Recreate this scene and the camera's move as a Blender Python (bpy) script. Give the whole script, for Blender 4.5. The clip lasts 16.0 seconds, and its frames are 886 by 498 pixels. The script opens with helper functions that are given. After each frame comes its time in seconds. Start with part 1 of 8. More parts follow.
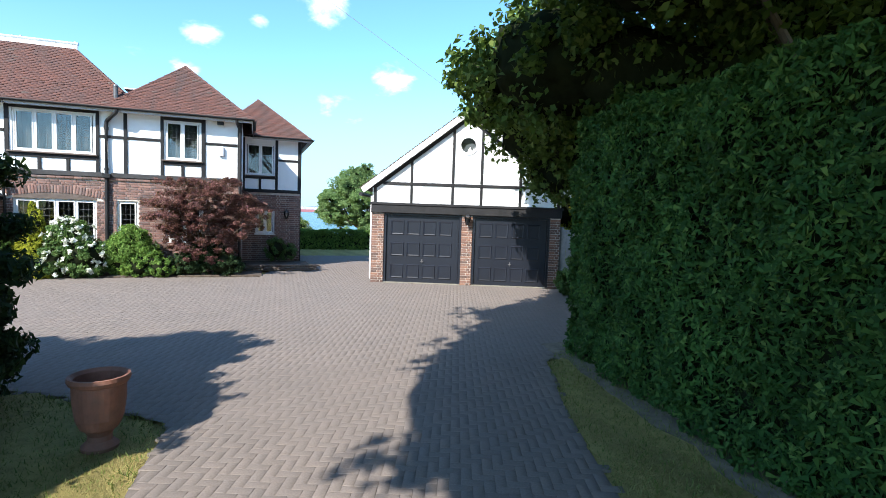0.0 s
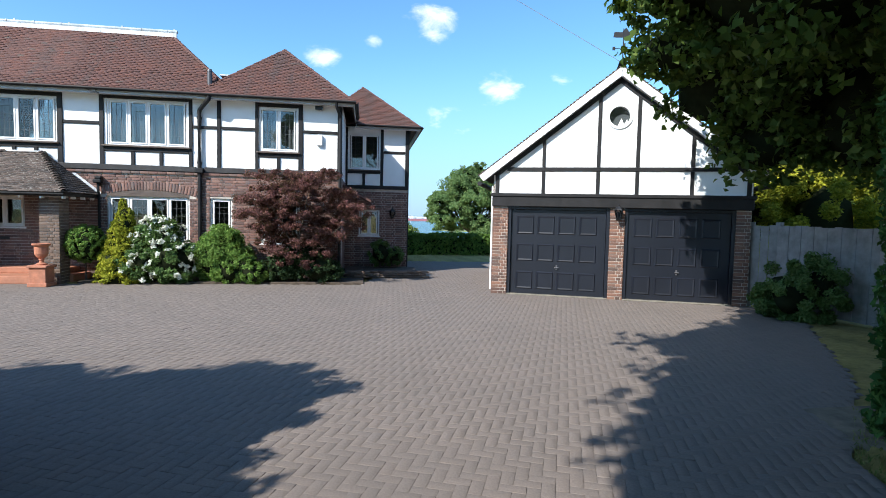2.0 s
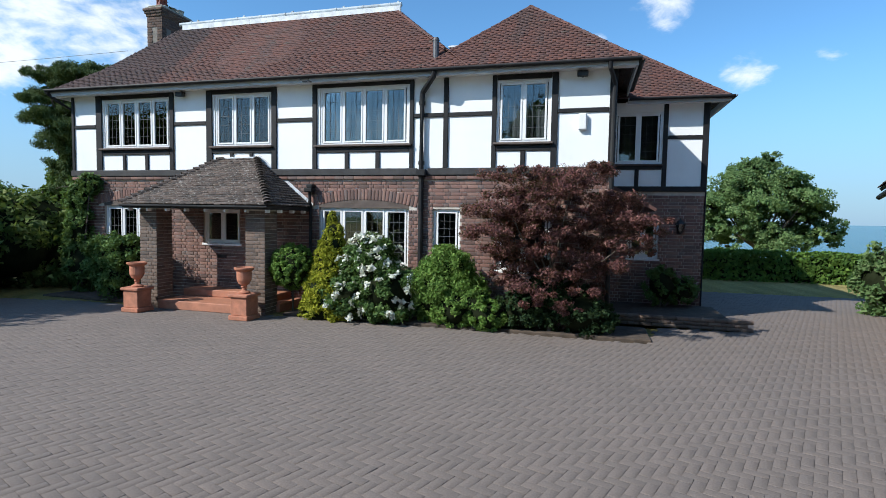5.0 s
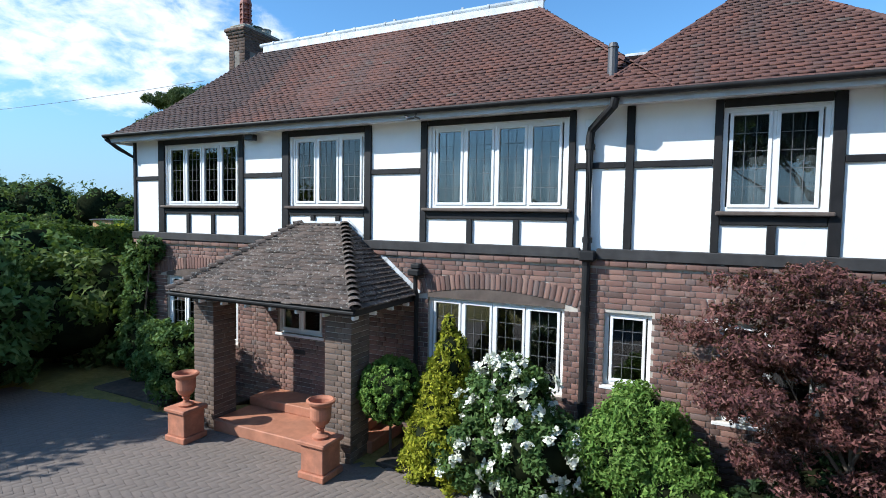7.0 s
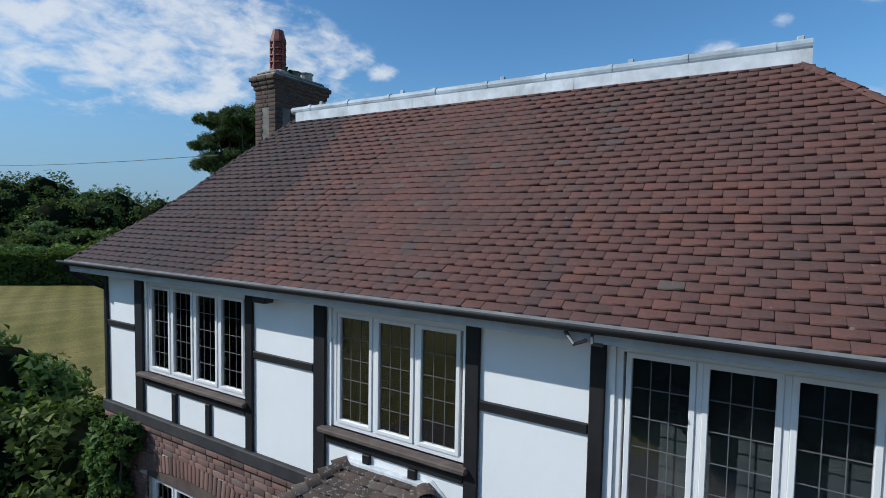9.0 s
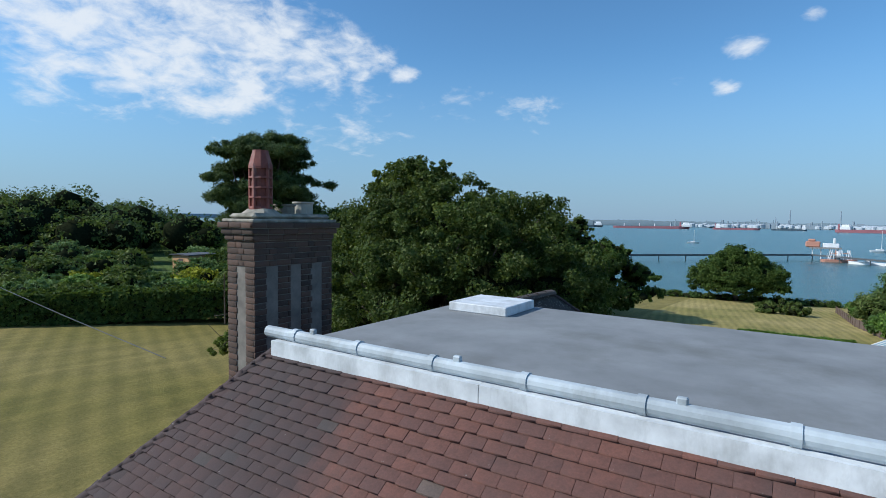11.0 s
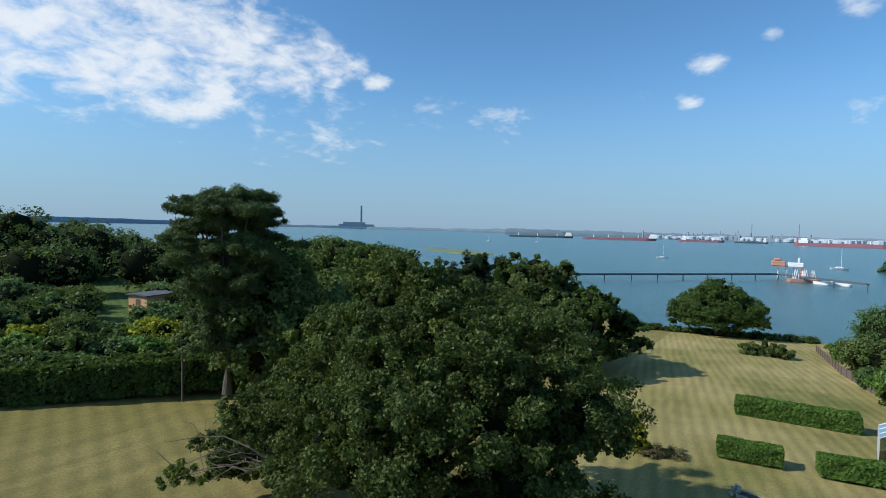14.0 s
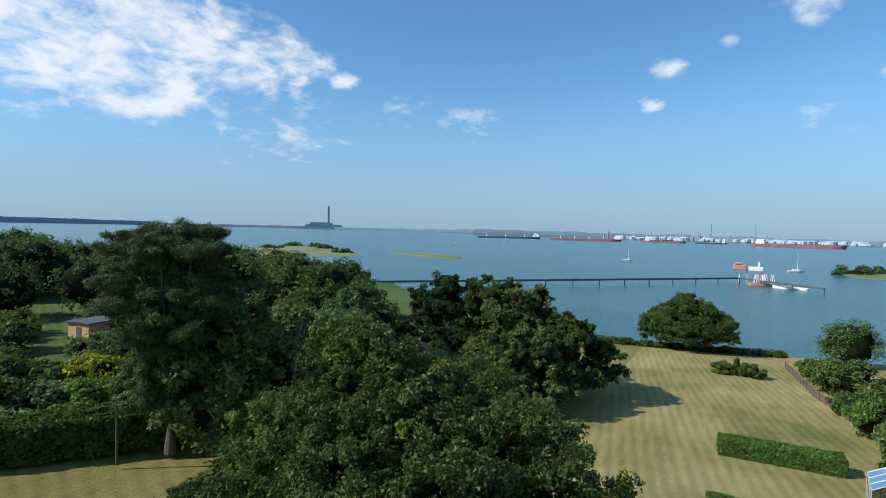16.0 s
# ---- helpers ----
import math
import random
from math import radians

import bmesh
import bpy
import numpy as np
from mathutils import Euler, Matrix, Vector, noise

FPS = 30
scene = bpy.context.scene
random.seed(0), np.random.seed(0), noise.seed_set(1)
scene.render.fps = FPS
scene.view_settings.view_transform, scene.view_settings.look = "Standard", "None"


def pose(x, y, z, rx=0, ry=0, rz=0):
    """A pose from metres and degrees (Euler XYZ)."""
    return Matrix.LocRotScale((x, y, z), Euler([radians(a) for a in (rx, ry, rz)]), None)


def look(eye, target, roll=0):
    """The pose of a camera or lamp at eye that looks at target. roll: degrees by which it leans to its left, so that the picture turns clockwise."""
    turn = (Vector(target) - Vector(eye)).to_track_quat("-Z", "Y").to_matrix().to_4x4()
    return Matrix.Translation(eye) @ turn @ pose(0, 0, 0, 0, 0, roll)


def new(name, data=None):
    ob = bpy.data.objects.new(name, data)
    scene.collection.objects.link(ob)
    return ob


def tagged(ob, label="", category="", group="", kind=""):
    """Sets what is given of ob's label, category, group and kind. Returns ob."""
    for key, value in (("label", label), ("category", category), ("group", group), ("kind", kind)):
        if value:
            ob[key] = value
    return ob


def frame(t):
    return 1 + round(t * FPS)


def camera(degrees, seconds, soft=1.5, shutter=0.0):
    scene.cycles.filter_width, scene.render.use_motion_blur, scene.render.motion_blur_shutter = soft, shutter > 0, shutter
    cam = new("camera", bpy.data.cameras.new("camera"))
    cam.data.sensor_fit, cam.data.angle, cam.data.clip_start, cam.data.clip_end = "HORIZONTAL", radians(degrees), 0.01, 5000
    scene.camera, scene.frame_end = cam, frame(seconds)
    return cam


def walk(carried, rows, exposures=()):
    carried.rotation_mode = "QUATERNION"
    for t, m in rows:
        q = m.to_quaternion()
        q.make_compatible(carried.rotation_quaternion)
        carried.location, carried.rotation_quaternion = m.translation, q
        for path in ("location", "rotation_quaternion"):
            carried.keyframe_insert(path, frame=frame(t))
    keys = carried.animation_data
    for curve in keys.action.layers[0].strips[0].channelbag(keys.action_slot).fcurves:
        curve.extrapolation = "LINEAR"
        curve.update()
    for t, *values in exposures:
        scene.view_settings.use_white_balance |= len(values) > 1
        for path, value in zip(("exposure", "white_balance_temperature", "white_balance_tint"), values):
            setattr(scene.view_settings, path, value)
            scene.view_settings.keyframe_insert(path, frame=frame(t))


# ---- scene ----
cam = camera(80.1, 16.0, soft=0.9)
PATH = [
    (0, (4.379, -18.423, 2.206), (5.061, -16.549, 2.066), 2.0),
    (0.5, (4.494, -17.544, 2.04), (5.097, -15.641, 1.911), 1.8),
    (1, (4.559, -16.696, 1.905), (5.078, -14.768, 1.786), 1.6),
    (1.5, (4.651, -15.921, 1.84), (5.06, -13.967, 1.721), 1.3),
    (2, (4.752, -15.174, 1.825), (5.041, -13.198, 1.705), 1.3),
    (2.5, (4.747, -14.422, 1.787), (4.927, -12.433, 1.669), 1.2),
    (3, (4.643, -13.636, 1.752), (4.702, -11.64, 1.641), 1.2),
    (3.5, (4.492, -12.896, 1.798), (4.435, -10.901, 1.683), 1.2),
    (4, (4.312, -12.085, 1.802), (4.115, -10.097, 1.689), 1.1),
    (4.5, (4.02, -11.25, 1.857), (3.649, -9.288, 1.746), 1.0),
    (4.7, (3.842, -10.917, 1.927), (3.405, -8.969, 1.81), 1.0),
    (6.8, (1.82, -7.408, 3.17), (0.988, -5.592, 3.064), 1.1),
    (7, (1.557, -7.069, 3.356), (0.694, -5.268, 3.248), 1.0),
    (7.5, (0.867, -6.231, 3.837), (-0.066, -4.465, 3.727), 1.0),
    (8, (0.137, -5.401, 4.382), (-0.858, -3.67, 4.27), 0.9),
    (8.5, (-0.569, -4.586, 4.954), (-1.585, -2.866, 4.845), 1.0),
    (9, (-1.204, -3.731, 5.594), (-2.243, -2.026, 5.477), 1.0),
    (9.5, (-1.799, -2.901, 6.238), (-2.884, -1.226, 6.113), 0.8),
    (10, (-2.368, -2.183, 6.857), (-3.484, -0.528, 6.732), 0.6),
    (10.2, (-2.589, -1.886, 7.125), (-3.72, -0.241, 6.998), 0.1),
    (12.3, (-4.639, -0.274, 9.99), (-5.69, 1.425, 9.906), 1.7),
    (12.5, (-4.82, -0.075, 10.285), (-5.866, 1.627, 10.202), 1.5),
    (13, (-5.30, 0.40, 11.05), (-6.328, 2.114, 10.967), 1.5),
    (13.5, (-5.82, 0.87, 11.68), (-6.846, 2.586, 11.597), 1.4),
    (14, (-6.374, 1.401, 12.263), (-7.394, 3.12, 12.181), 1.3),
    (14.5, (-6.852, 2.015, 12.908), (-7.867, 3.737, 12.825), 1.4),
    (15, (-7.269, 2.7, 13.574), (-8.281, 4.424, 13.492), 1.4),
    (15.5, (-7.705, 3.406, 14.206), (-8.693, 5.143, 14.123), 1.4),
    (16, (-8.127, 4.174, 14.794), (-9.042, 5.95, 14.715), 1.3),
]


walk(cam, [(t, look(eye, target, roll)) for t, eye, target, roll in PATH], exposures=[(0.0, 1.1, 6450, 9), (1.5, 0.74, 6400, 9), (3.5, 0.36, 6300, 8), (4.7, 0.16, 6250, 8), (7.0, 0.37, 6150, 8), (8.2, -0.12, 6050, 8), (9.0, -0.44, 6050, 8), (9.5, -0.38, 6100, 8), (10.2, -0.22, 6150, 8), (12.5, -0.24, 6250, 8), (16.0, -0.1, 6350, 9)])

# ---- light ----
SUN_TRAVEL = Vector((0.97, 0.84, -1.0)).normalized()
sun_dir = -SUN_TRAVEL
world = bpy.data.worlds.new("sky")
scene.world = world
world.use_nodes = True
nt = world.node_tree
nt.nodes.clear()


def node(tree, kind, **sets):
    n = tree.nodes.new(kind)
    for k, v in sets.items():
        if k in n.inputs:
            n.inputs[k].default_value = v
    return n


def link(tree, a, b):
    tree.links.new(a, b)


def build_sky():
    out = node(nt, "ShaderNodeOutputWorld")
    bg = node(nt, "ShaderNodeBackground", Strength=0.14)
    sky = node(nt, "ShaderNodeTexSky")
    sky.sky_type = "NISHITA"
    sky.sun_disc = False
    sky.sun_elevation = math.asin(sun_dir.z)
    sky.sun_rotation = math.atan2(sun_dir.x, sun_dir.y)
    sky.altitude = 20
    sky.air_density, sky.dust_density, sky.ozone_density = 1.0, 0.4, 2.5
    geo = node(nt, "ShaderNodeTexCoord")
    # clouds: a flat sheet seen in perspective, broken up by noise
    sep = node(nt, "ShaderNodeSeparateXYZ")
    link(nt, geo.outputs["Generated"], sep.inputs[0])
    up = node(nt, "ShaderNodeMath")
    up.operation = "MAXIMUM"
    up.inputs[1].default_value = 0.03
    link(nt, sep.outputs["Z"], up.inputs[0])
    add = node(nt, "ShaderNodeMath")
    add.operation = "ADD"
    add.inputs[1].default_value = 0.12
    link(nt, up.outputs[0], add.inputs[0])
    div = node(nt, "ShaderNodeVectorMath")
    div.operation = "DIVIDE"
    link(nt, geo.outputs["Generated"], div.inputs[0])
    comb = node(nt, "ShaderNodeCombineXYZ")
    for i in range(3):
        link(nt, add.outputs[0], comb.inputs[i])
    link(nt, comb.outputs[0], div.inputs[1])
    n1 = node(nt, "ShaderNodeTexNoise", Scale=4.2, Detail=10.0, Roughness=0.62, Distortion=0.35)
    n2 = node(nt, "ShaderNodeTexNoise", Scale=10.0, Detail=9.0, Roughness=0.55, Distortion=0.4)
    half = node(nt, "ShaderNodeMix")
    half.data_type = "VECTOR"
    half.inputs["Factor"].default_value = 0.3
    twice = node(nt, "ShaderNodeVectorMath")
    twice.operation = "MULTIPLY"
    twice.inputs[1].default_value = (2.0, 2.0, 4.5)
    link(nt, geo.outputs["Generated"], twice.inputs[0])
    link(nt, twice.outputs[0], half.inputs["A"])
    link(nt, div.outputs[0], half.inputs["B"])
    link(nt, half.outputs["Result"], n1.inputs["Vector"])
    link(nt, half.outputs["Result"], n2.inputs["Vector"])
    lumps = node(nt, "ShaderNodeMix")
    lumps.inputs["Factor"].default_value = 0.42
    link(nt, n1.outputs["Fac"], lumps.inputs["A"])
    link(nt, n2.outputs["Fac"], lumps.inputs["B"])
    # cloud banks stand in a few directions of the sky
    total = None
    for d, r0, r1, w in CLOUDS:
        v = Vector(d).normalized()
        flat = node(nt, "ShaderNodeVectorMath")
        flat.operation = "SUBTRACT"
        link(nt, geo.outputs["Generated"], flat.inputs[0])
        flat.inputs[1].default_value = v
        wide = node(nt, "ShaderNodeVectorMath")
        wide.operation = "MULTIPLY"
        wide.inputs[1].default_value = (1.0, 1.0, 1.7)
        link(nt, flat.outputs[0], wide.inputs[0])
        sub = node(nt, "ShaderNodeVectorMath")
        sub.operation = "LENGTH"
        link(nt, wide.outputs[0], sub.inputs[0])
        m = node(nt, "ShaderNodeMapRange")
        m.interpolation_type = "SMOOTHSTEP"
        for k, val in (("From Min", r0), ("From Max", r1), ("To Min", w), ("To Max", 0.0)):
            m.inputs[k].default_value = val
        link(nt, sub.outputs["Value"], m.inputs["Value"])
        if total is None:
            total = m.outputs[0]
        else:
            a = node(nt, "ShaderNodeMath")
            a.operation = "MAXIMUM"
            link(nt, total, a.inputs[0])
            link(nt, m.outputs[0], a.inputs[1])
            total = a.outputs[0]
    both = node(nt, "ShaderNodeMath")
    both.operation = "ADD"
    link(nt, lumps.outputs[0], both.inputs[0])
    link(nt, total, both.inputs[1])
    ramp = node(nt, "ShaderNodeMapRange")
    ramp.interpolation_type = "SMOOTHSTEP"
    for k, val in (("From Min", 0.73), ("From Max", 1.0), ("To Min", 0.0), ("To Max", 0.90)):
        ramp.inputs[k].default_value = val
    link(nt, both.outputs[0], ramp.inputs["Value"])
    mix = node(nt, "ShaderNodeMix")
    mix.data_type = "RGBA"
    link(nt, ramp.outputs[0], mix.inputs["Factor"])
    tint = node(nt, "ShaderNodeMix")
    tint.data_type = "RGBA"
    tint.blend_type = "MULTIPLY"
    tint.inputs["Factor"].default_value = 1.0
    tint.inputs["B"].default_value = SKY_TINT
    link(nt, sky.outputs[0], tint.inputs["A"])
    # sea haze low over the horizon
    low = node(nt, "ShaderNodeMapRange")
    low.interpolation_type = "SMOOTHSTEP"
    for k, val in (("From Min", -0.02), ("From Max", 0.30), ("To Min", 0.85), ("To Max", 0.0)):
        low.inputs[k].default_value = val
    link(nt, sep.outputs["Z"], low.inputs["Value"])
    haze = node(nt, "ShaderNodeMix")
    haze.data_type = "RGBA"
    link(nt, low.outputs[0], haze.inputs["Factor"])
    link(nt, tint.outputs["Result"], haze.inputs["A"])
    haze.inputs["B"].default_value = HAZE_COLOUR
    link(nt, haze.outputs["Result"], mix.inputs["A"])
    mix.inputs["B"].default_value = CLOUD_COLOUR
    link(nt, mix.outputs["Result"], bg.inputs["Color"])
    link(nt, bg.outputs[0], out.inputs[0])


SKY_TINT = (0.72, 1.05, 1.22, 1)
HAZE_COLOUR = (2.2, 3.25, 4.65, 1)
CLOUD_COLOUR = (7.0, 7.2, 7.5, 1)
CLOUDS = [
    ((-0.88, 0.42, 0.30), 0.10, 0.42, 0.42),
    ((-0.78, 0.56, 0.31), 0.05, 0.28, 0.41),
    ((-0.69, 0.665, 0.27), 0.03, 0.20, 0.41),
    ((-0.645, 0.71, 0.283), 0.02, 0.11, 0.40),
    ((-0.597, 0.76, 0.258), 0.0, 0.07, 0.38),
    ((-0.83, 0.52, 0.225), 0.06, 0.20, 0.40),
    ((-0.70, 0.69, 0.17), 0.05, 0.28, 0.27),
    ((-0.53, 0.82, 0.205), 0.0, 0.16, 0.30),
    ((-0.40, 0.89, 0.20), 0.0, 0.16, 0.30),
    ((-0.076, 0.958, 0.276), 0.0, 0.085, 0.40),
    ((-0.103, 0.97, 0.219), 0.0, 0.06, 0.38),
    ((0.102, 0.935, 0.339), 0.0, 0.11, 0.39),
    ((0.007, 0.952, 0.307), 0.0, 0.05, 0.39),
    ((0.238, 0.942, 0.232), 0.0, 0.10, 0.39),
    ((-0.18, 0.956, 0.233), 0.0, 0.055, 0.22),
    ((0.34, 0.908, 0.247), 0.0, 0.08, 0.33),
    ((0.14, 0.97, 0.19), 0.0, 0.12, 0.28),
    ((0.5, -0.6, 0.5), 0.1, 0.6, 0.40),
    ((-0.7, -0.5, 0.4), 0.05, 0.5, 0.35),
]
build_sky()

sun = new("sun", bpy.data.lights.new("sun", "SUN"))
sun.data.energy = 5.0
sun.data.angle = radians(0.55)
sun.data.color = (1.0, 0.96, 0.90)
sun.matrix_world = look((-30, -25, 50), Vector((-30, -25, 50)) + SUN_TRAVEL)


# ---- materials ----
def material(name, build=None, rough=0.7, metal=0.0, spec=0.5):
    m = bpy.data.materials.new(name)
    m.use_nodes = True
    t = m.node_tree
    b = t.nodes["Principled BSDF"]
    b.inputs["Roughness"].default_value = rough
    b.inputs["Metallic"].default_value = metal
    b.inputs["Specular IOR Level"].default_value = spec
    if build:
        build(t, b)
    return m


def coords(t, scale=1.0, kind="Object"):
    c = node(t, "ShaderNodeTexCoord")
    mp = node(t, "ShaderNodeMapping")
    mp.inputs["Scale"].default_value = (scale,) * 3 if isinstance(scale, (int, float)) else scale
    link(t, c.outputs[kind], mp.inputs[0])
    return mp.outputs[0]


def noise_tex(t, scale, detail=4.0, rough=0.55, kind="Object", stretch=1.0):
    n = node(t, "ShaderNodeTexNoise", Scale=scale, Detail=detail, Roughness=rough)
    link(t, coords(t, stretch, kind), n.inputs["Vector"])
    return n.outputs["Fac"]


def ramp_of(t, fac, stops):
    r = node(t, "ShaderNodeValToRGB")
    els = r.color_ramp.elements
    while len(els) > 1:
        els.remove(els[-1])
    els[0].position, els[0].color = stops[0][0], (*stops[0][1], 1)
    for p, c in stops[1:]:
        els.new(p).color = (*c, 1)
    link(t, fac, r.inputs[0])
    return r.outputs[0]


def mixed(t, fac, a, b, mode="MIX"):
    m = node(t, "ShaderNodeMix")
    m.data_type, m.blend_type = "RGBA", mode
    for sock, val in (("Factor", fac), ("A", a), ("B", b)):
        if isinstance(val, (int, float)):
            m.inputs[sock].default_value = val
        elif isinstance(val, tuple):
            m.inputs[sock].default_value = (*val, 1)
        else:
            link(t, val, m.inputs[sock])
    return m.outputs["Result"]


def maths(t, op, a, b=None):
    m = node(t, "ShaderNodeMath")
    m.operation = op
    for i, val in enumerate((a, b)):
        if val is None:
            continue
        if isinstance(val, (int, float)):
            m.inputs[i].default_value = val
        else:
            link(t, val, m.inputs[i])
    return m.outputs[0]


def piece_random(t):
    g = node(t, "ShaderNodeNewGeometry")
    o = node(t, "ShaderNodeObjectInfo")
    return maths(t, "FRACT", maths(t, "ADD", g.outputs["Random Per Island"], o.outputs["Random"]))


def bump(t, b, height, strength=0.4, distance=0.01):
    n = node(t, "ShaderNodeBump", Strength=strength, Distance=distance)
    link(t, height, n.inputs["Height"])
    link(t, n.outputs[0], b.inputs["Normal"])


def pieces_mat(name, stops, stain=(0.1, 0.1, 0.1), stain_amt=0.35, rough=0.85, grain=60.0, patch=1.3, lo=0.45, hi=0.75, bumps=0.5):
    def build(t, b):
        base = ramp_of(t, piece_random(t), stops)
        g = node(t, "ShaderNodeNewGeometry")
        small = node(t, "ShaderNodeTexNoise", Scale=grain, Detail=5.0, Roughness=0.55)
        link(t, g.outputs["Position"], small.inputs["Vector"])
        fine = small.outputs["Fac"]
        base = mixed(t, 0.5, base, ramp_of(t, fine, [(0.3, (0.35, 0.35, 0.35)), (0.7, (0.65, 0.65, 0.65))]), "OVERLAY")
        big = node(t, "ShaderNodeTexNoise", Scale=patch, Detail=6.0, Roughness=0.65)
        link(t, g.outputs["Position"], big.inputs["Vector"])
        mask = node(t, "ShaderNodeMapRange")
        for k, v in (("From Min", lo), ("From Max", hi), ("To Min", 0.0), ("To Max", stain_amt)):
            mask.inputs[k].default_value = v
        link(t, big.outputs["Fac"], mask.inputs["Value"])
        link(t, mixed(t, mask.outputs[0], base, stain), b.inputs["Base Color"])
        bump(t, b, fine, bumps, 0.006)
    return material(name, build, rough)


def plain_mat(name, col, var=0.15, rough=0.6, scale=3.0, metal=0.0, dirt=None, dirt_amt=0.3, fine=40.0, bumps=0.15, spec=0.5):
    def build(t, b):
        n = noise_tex(t, scale, 6.0, 0.6)
        lo = tuple(c * (1 - var) for c in col)
        hi = tuple(min(1, c * (1 + var)) for c in col)
        base = ramp_of(t, n, [(0.3, lo), (0.7, hi)])
        if dirt:
            d = noise_tex(t, scale * 0.6, 8.0, 0.7, stretch=(1, 1, 0.35))
            mask = node(t, "ShaderNodeMapRange")
            for k, v in (("From Min", 0.5), ("From Max", 0.75), ("To Min", 0.0), ("To Max", dirt_amt)):
                mask.inputs[k].default_value = v
            link(t, d, mask.inputs["Value"])
            base = mixed(t, mask.outputs[0], base, dirt)
        link(t, base, b.inputs["Base Color"])
        f = noise_tex(t, fine, 4.0)
        bump(t, b, f, bumps, 0.004)
    return material(name, build, rough, metal, spec)


def leaf_mat(name, stops, rough=0.68, patch=0.5, trans=0.25):
    def build(t, b):
        base = ramp_of(t, piece_random(t), stops)
        g = node(t, "ShaderNodeNewGeometry")
        big = node(t, "ShaderNodeTexNoise", Scale=patch, Detail=3.0)
        link(t, g.outputs["Position"], big.inputs["Vector"])
        base = mixed(t, 0.55, base, ramp_of(t, big.outputs["Fac"], [(0.33, (0.31, 0.33, 0.29)), (0.67, (0.68, 0.69, 0.6))]), "OVERLAY")
        link(t, base, b.inputs["Base Color"])
        tr = node(t, "ShaderNodeBsdfTranslucent")
        link(t, mixed(t, 0.4, base, (0.25, 0.35, 0.03)), tr.inputs["Color"])
        mx = node(t, "ShaderNodeMixShader")
        mx.inputs[0].default_value = trans
        out = t.nodes["Material Output"]
        link(t, b.outputs[0], mx.inputs[1])
        link(t, tr.outputs[0], mx.inputs[2])
        link(t, mx.outputs[0], out.inputs[0])
    return material(name, build, rough, 0.0, 0.12)


M_BRICK = pieces_mat("red_brown_brick", [(0.0, (0.105, 0.066, 0.056)), (0.3, (0.165, 0.092, 0.075)), (0.6, (0.215, 0.115, 0.092)), (0.85, (0.265, 0.155, 0.122)), (1.0, (0.15, 0.11, 0.10))], (0.14, 0.12, 0.105), 0.45)
M_BRICK_ORANGE = pieces_mat("orange_red_brick", [(0.0, (0.085, 0.052, 0.042)), (0.35, (0.155, 0.082, 0.060)), (0.8, (0.235, 0.120, 0.080)), (1.0, (0.12, 0.085, 0.07))], (0.16, 0.13, 0.11), 0.35)
M_BRICK_GREY = pieces_mat("weathered_grey_brown_brick", [(0.0, (0.095, 0.070, 0.055)), (0.4, (0.145, 0.103, 0.080)), (0.8, (0.185, 0.130, 0.100)), (1.0, (0.12, 0.094, 0.08))], (0.115, 0.098, 0.083), 0.5)
M_BRICK_SOOT = pieces_mat("sooty_brown_brick", [(0.0, (0.048, 0.033, 0.026)), (0.4, (0.082, 0.050, 0.037)), (0.8, (0.118, 0.066, 0.046)), (1.0, (0.068, 0.048, 0.038))], (0.14, 0.12, 0.10), 0.3, patch=5.0, lo=0.52, hi=0.75)
M_MORTAR = plain_mat("pale_mortar", (0.52, 0.47, 0.41), 0.2, 0.95, 5.0, dirt=(0.15, 0.13, 0.11), dirt_amt=0.4)
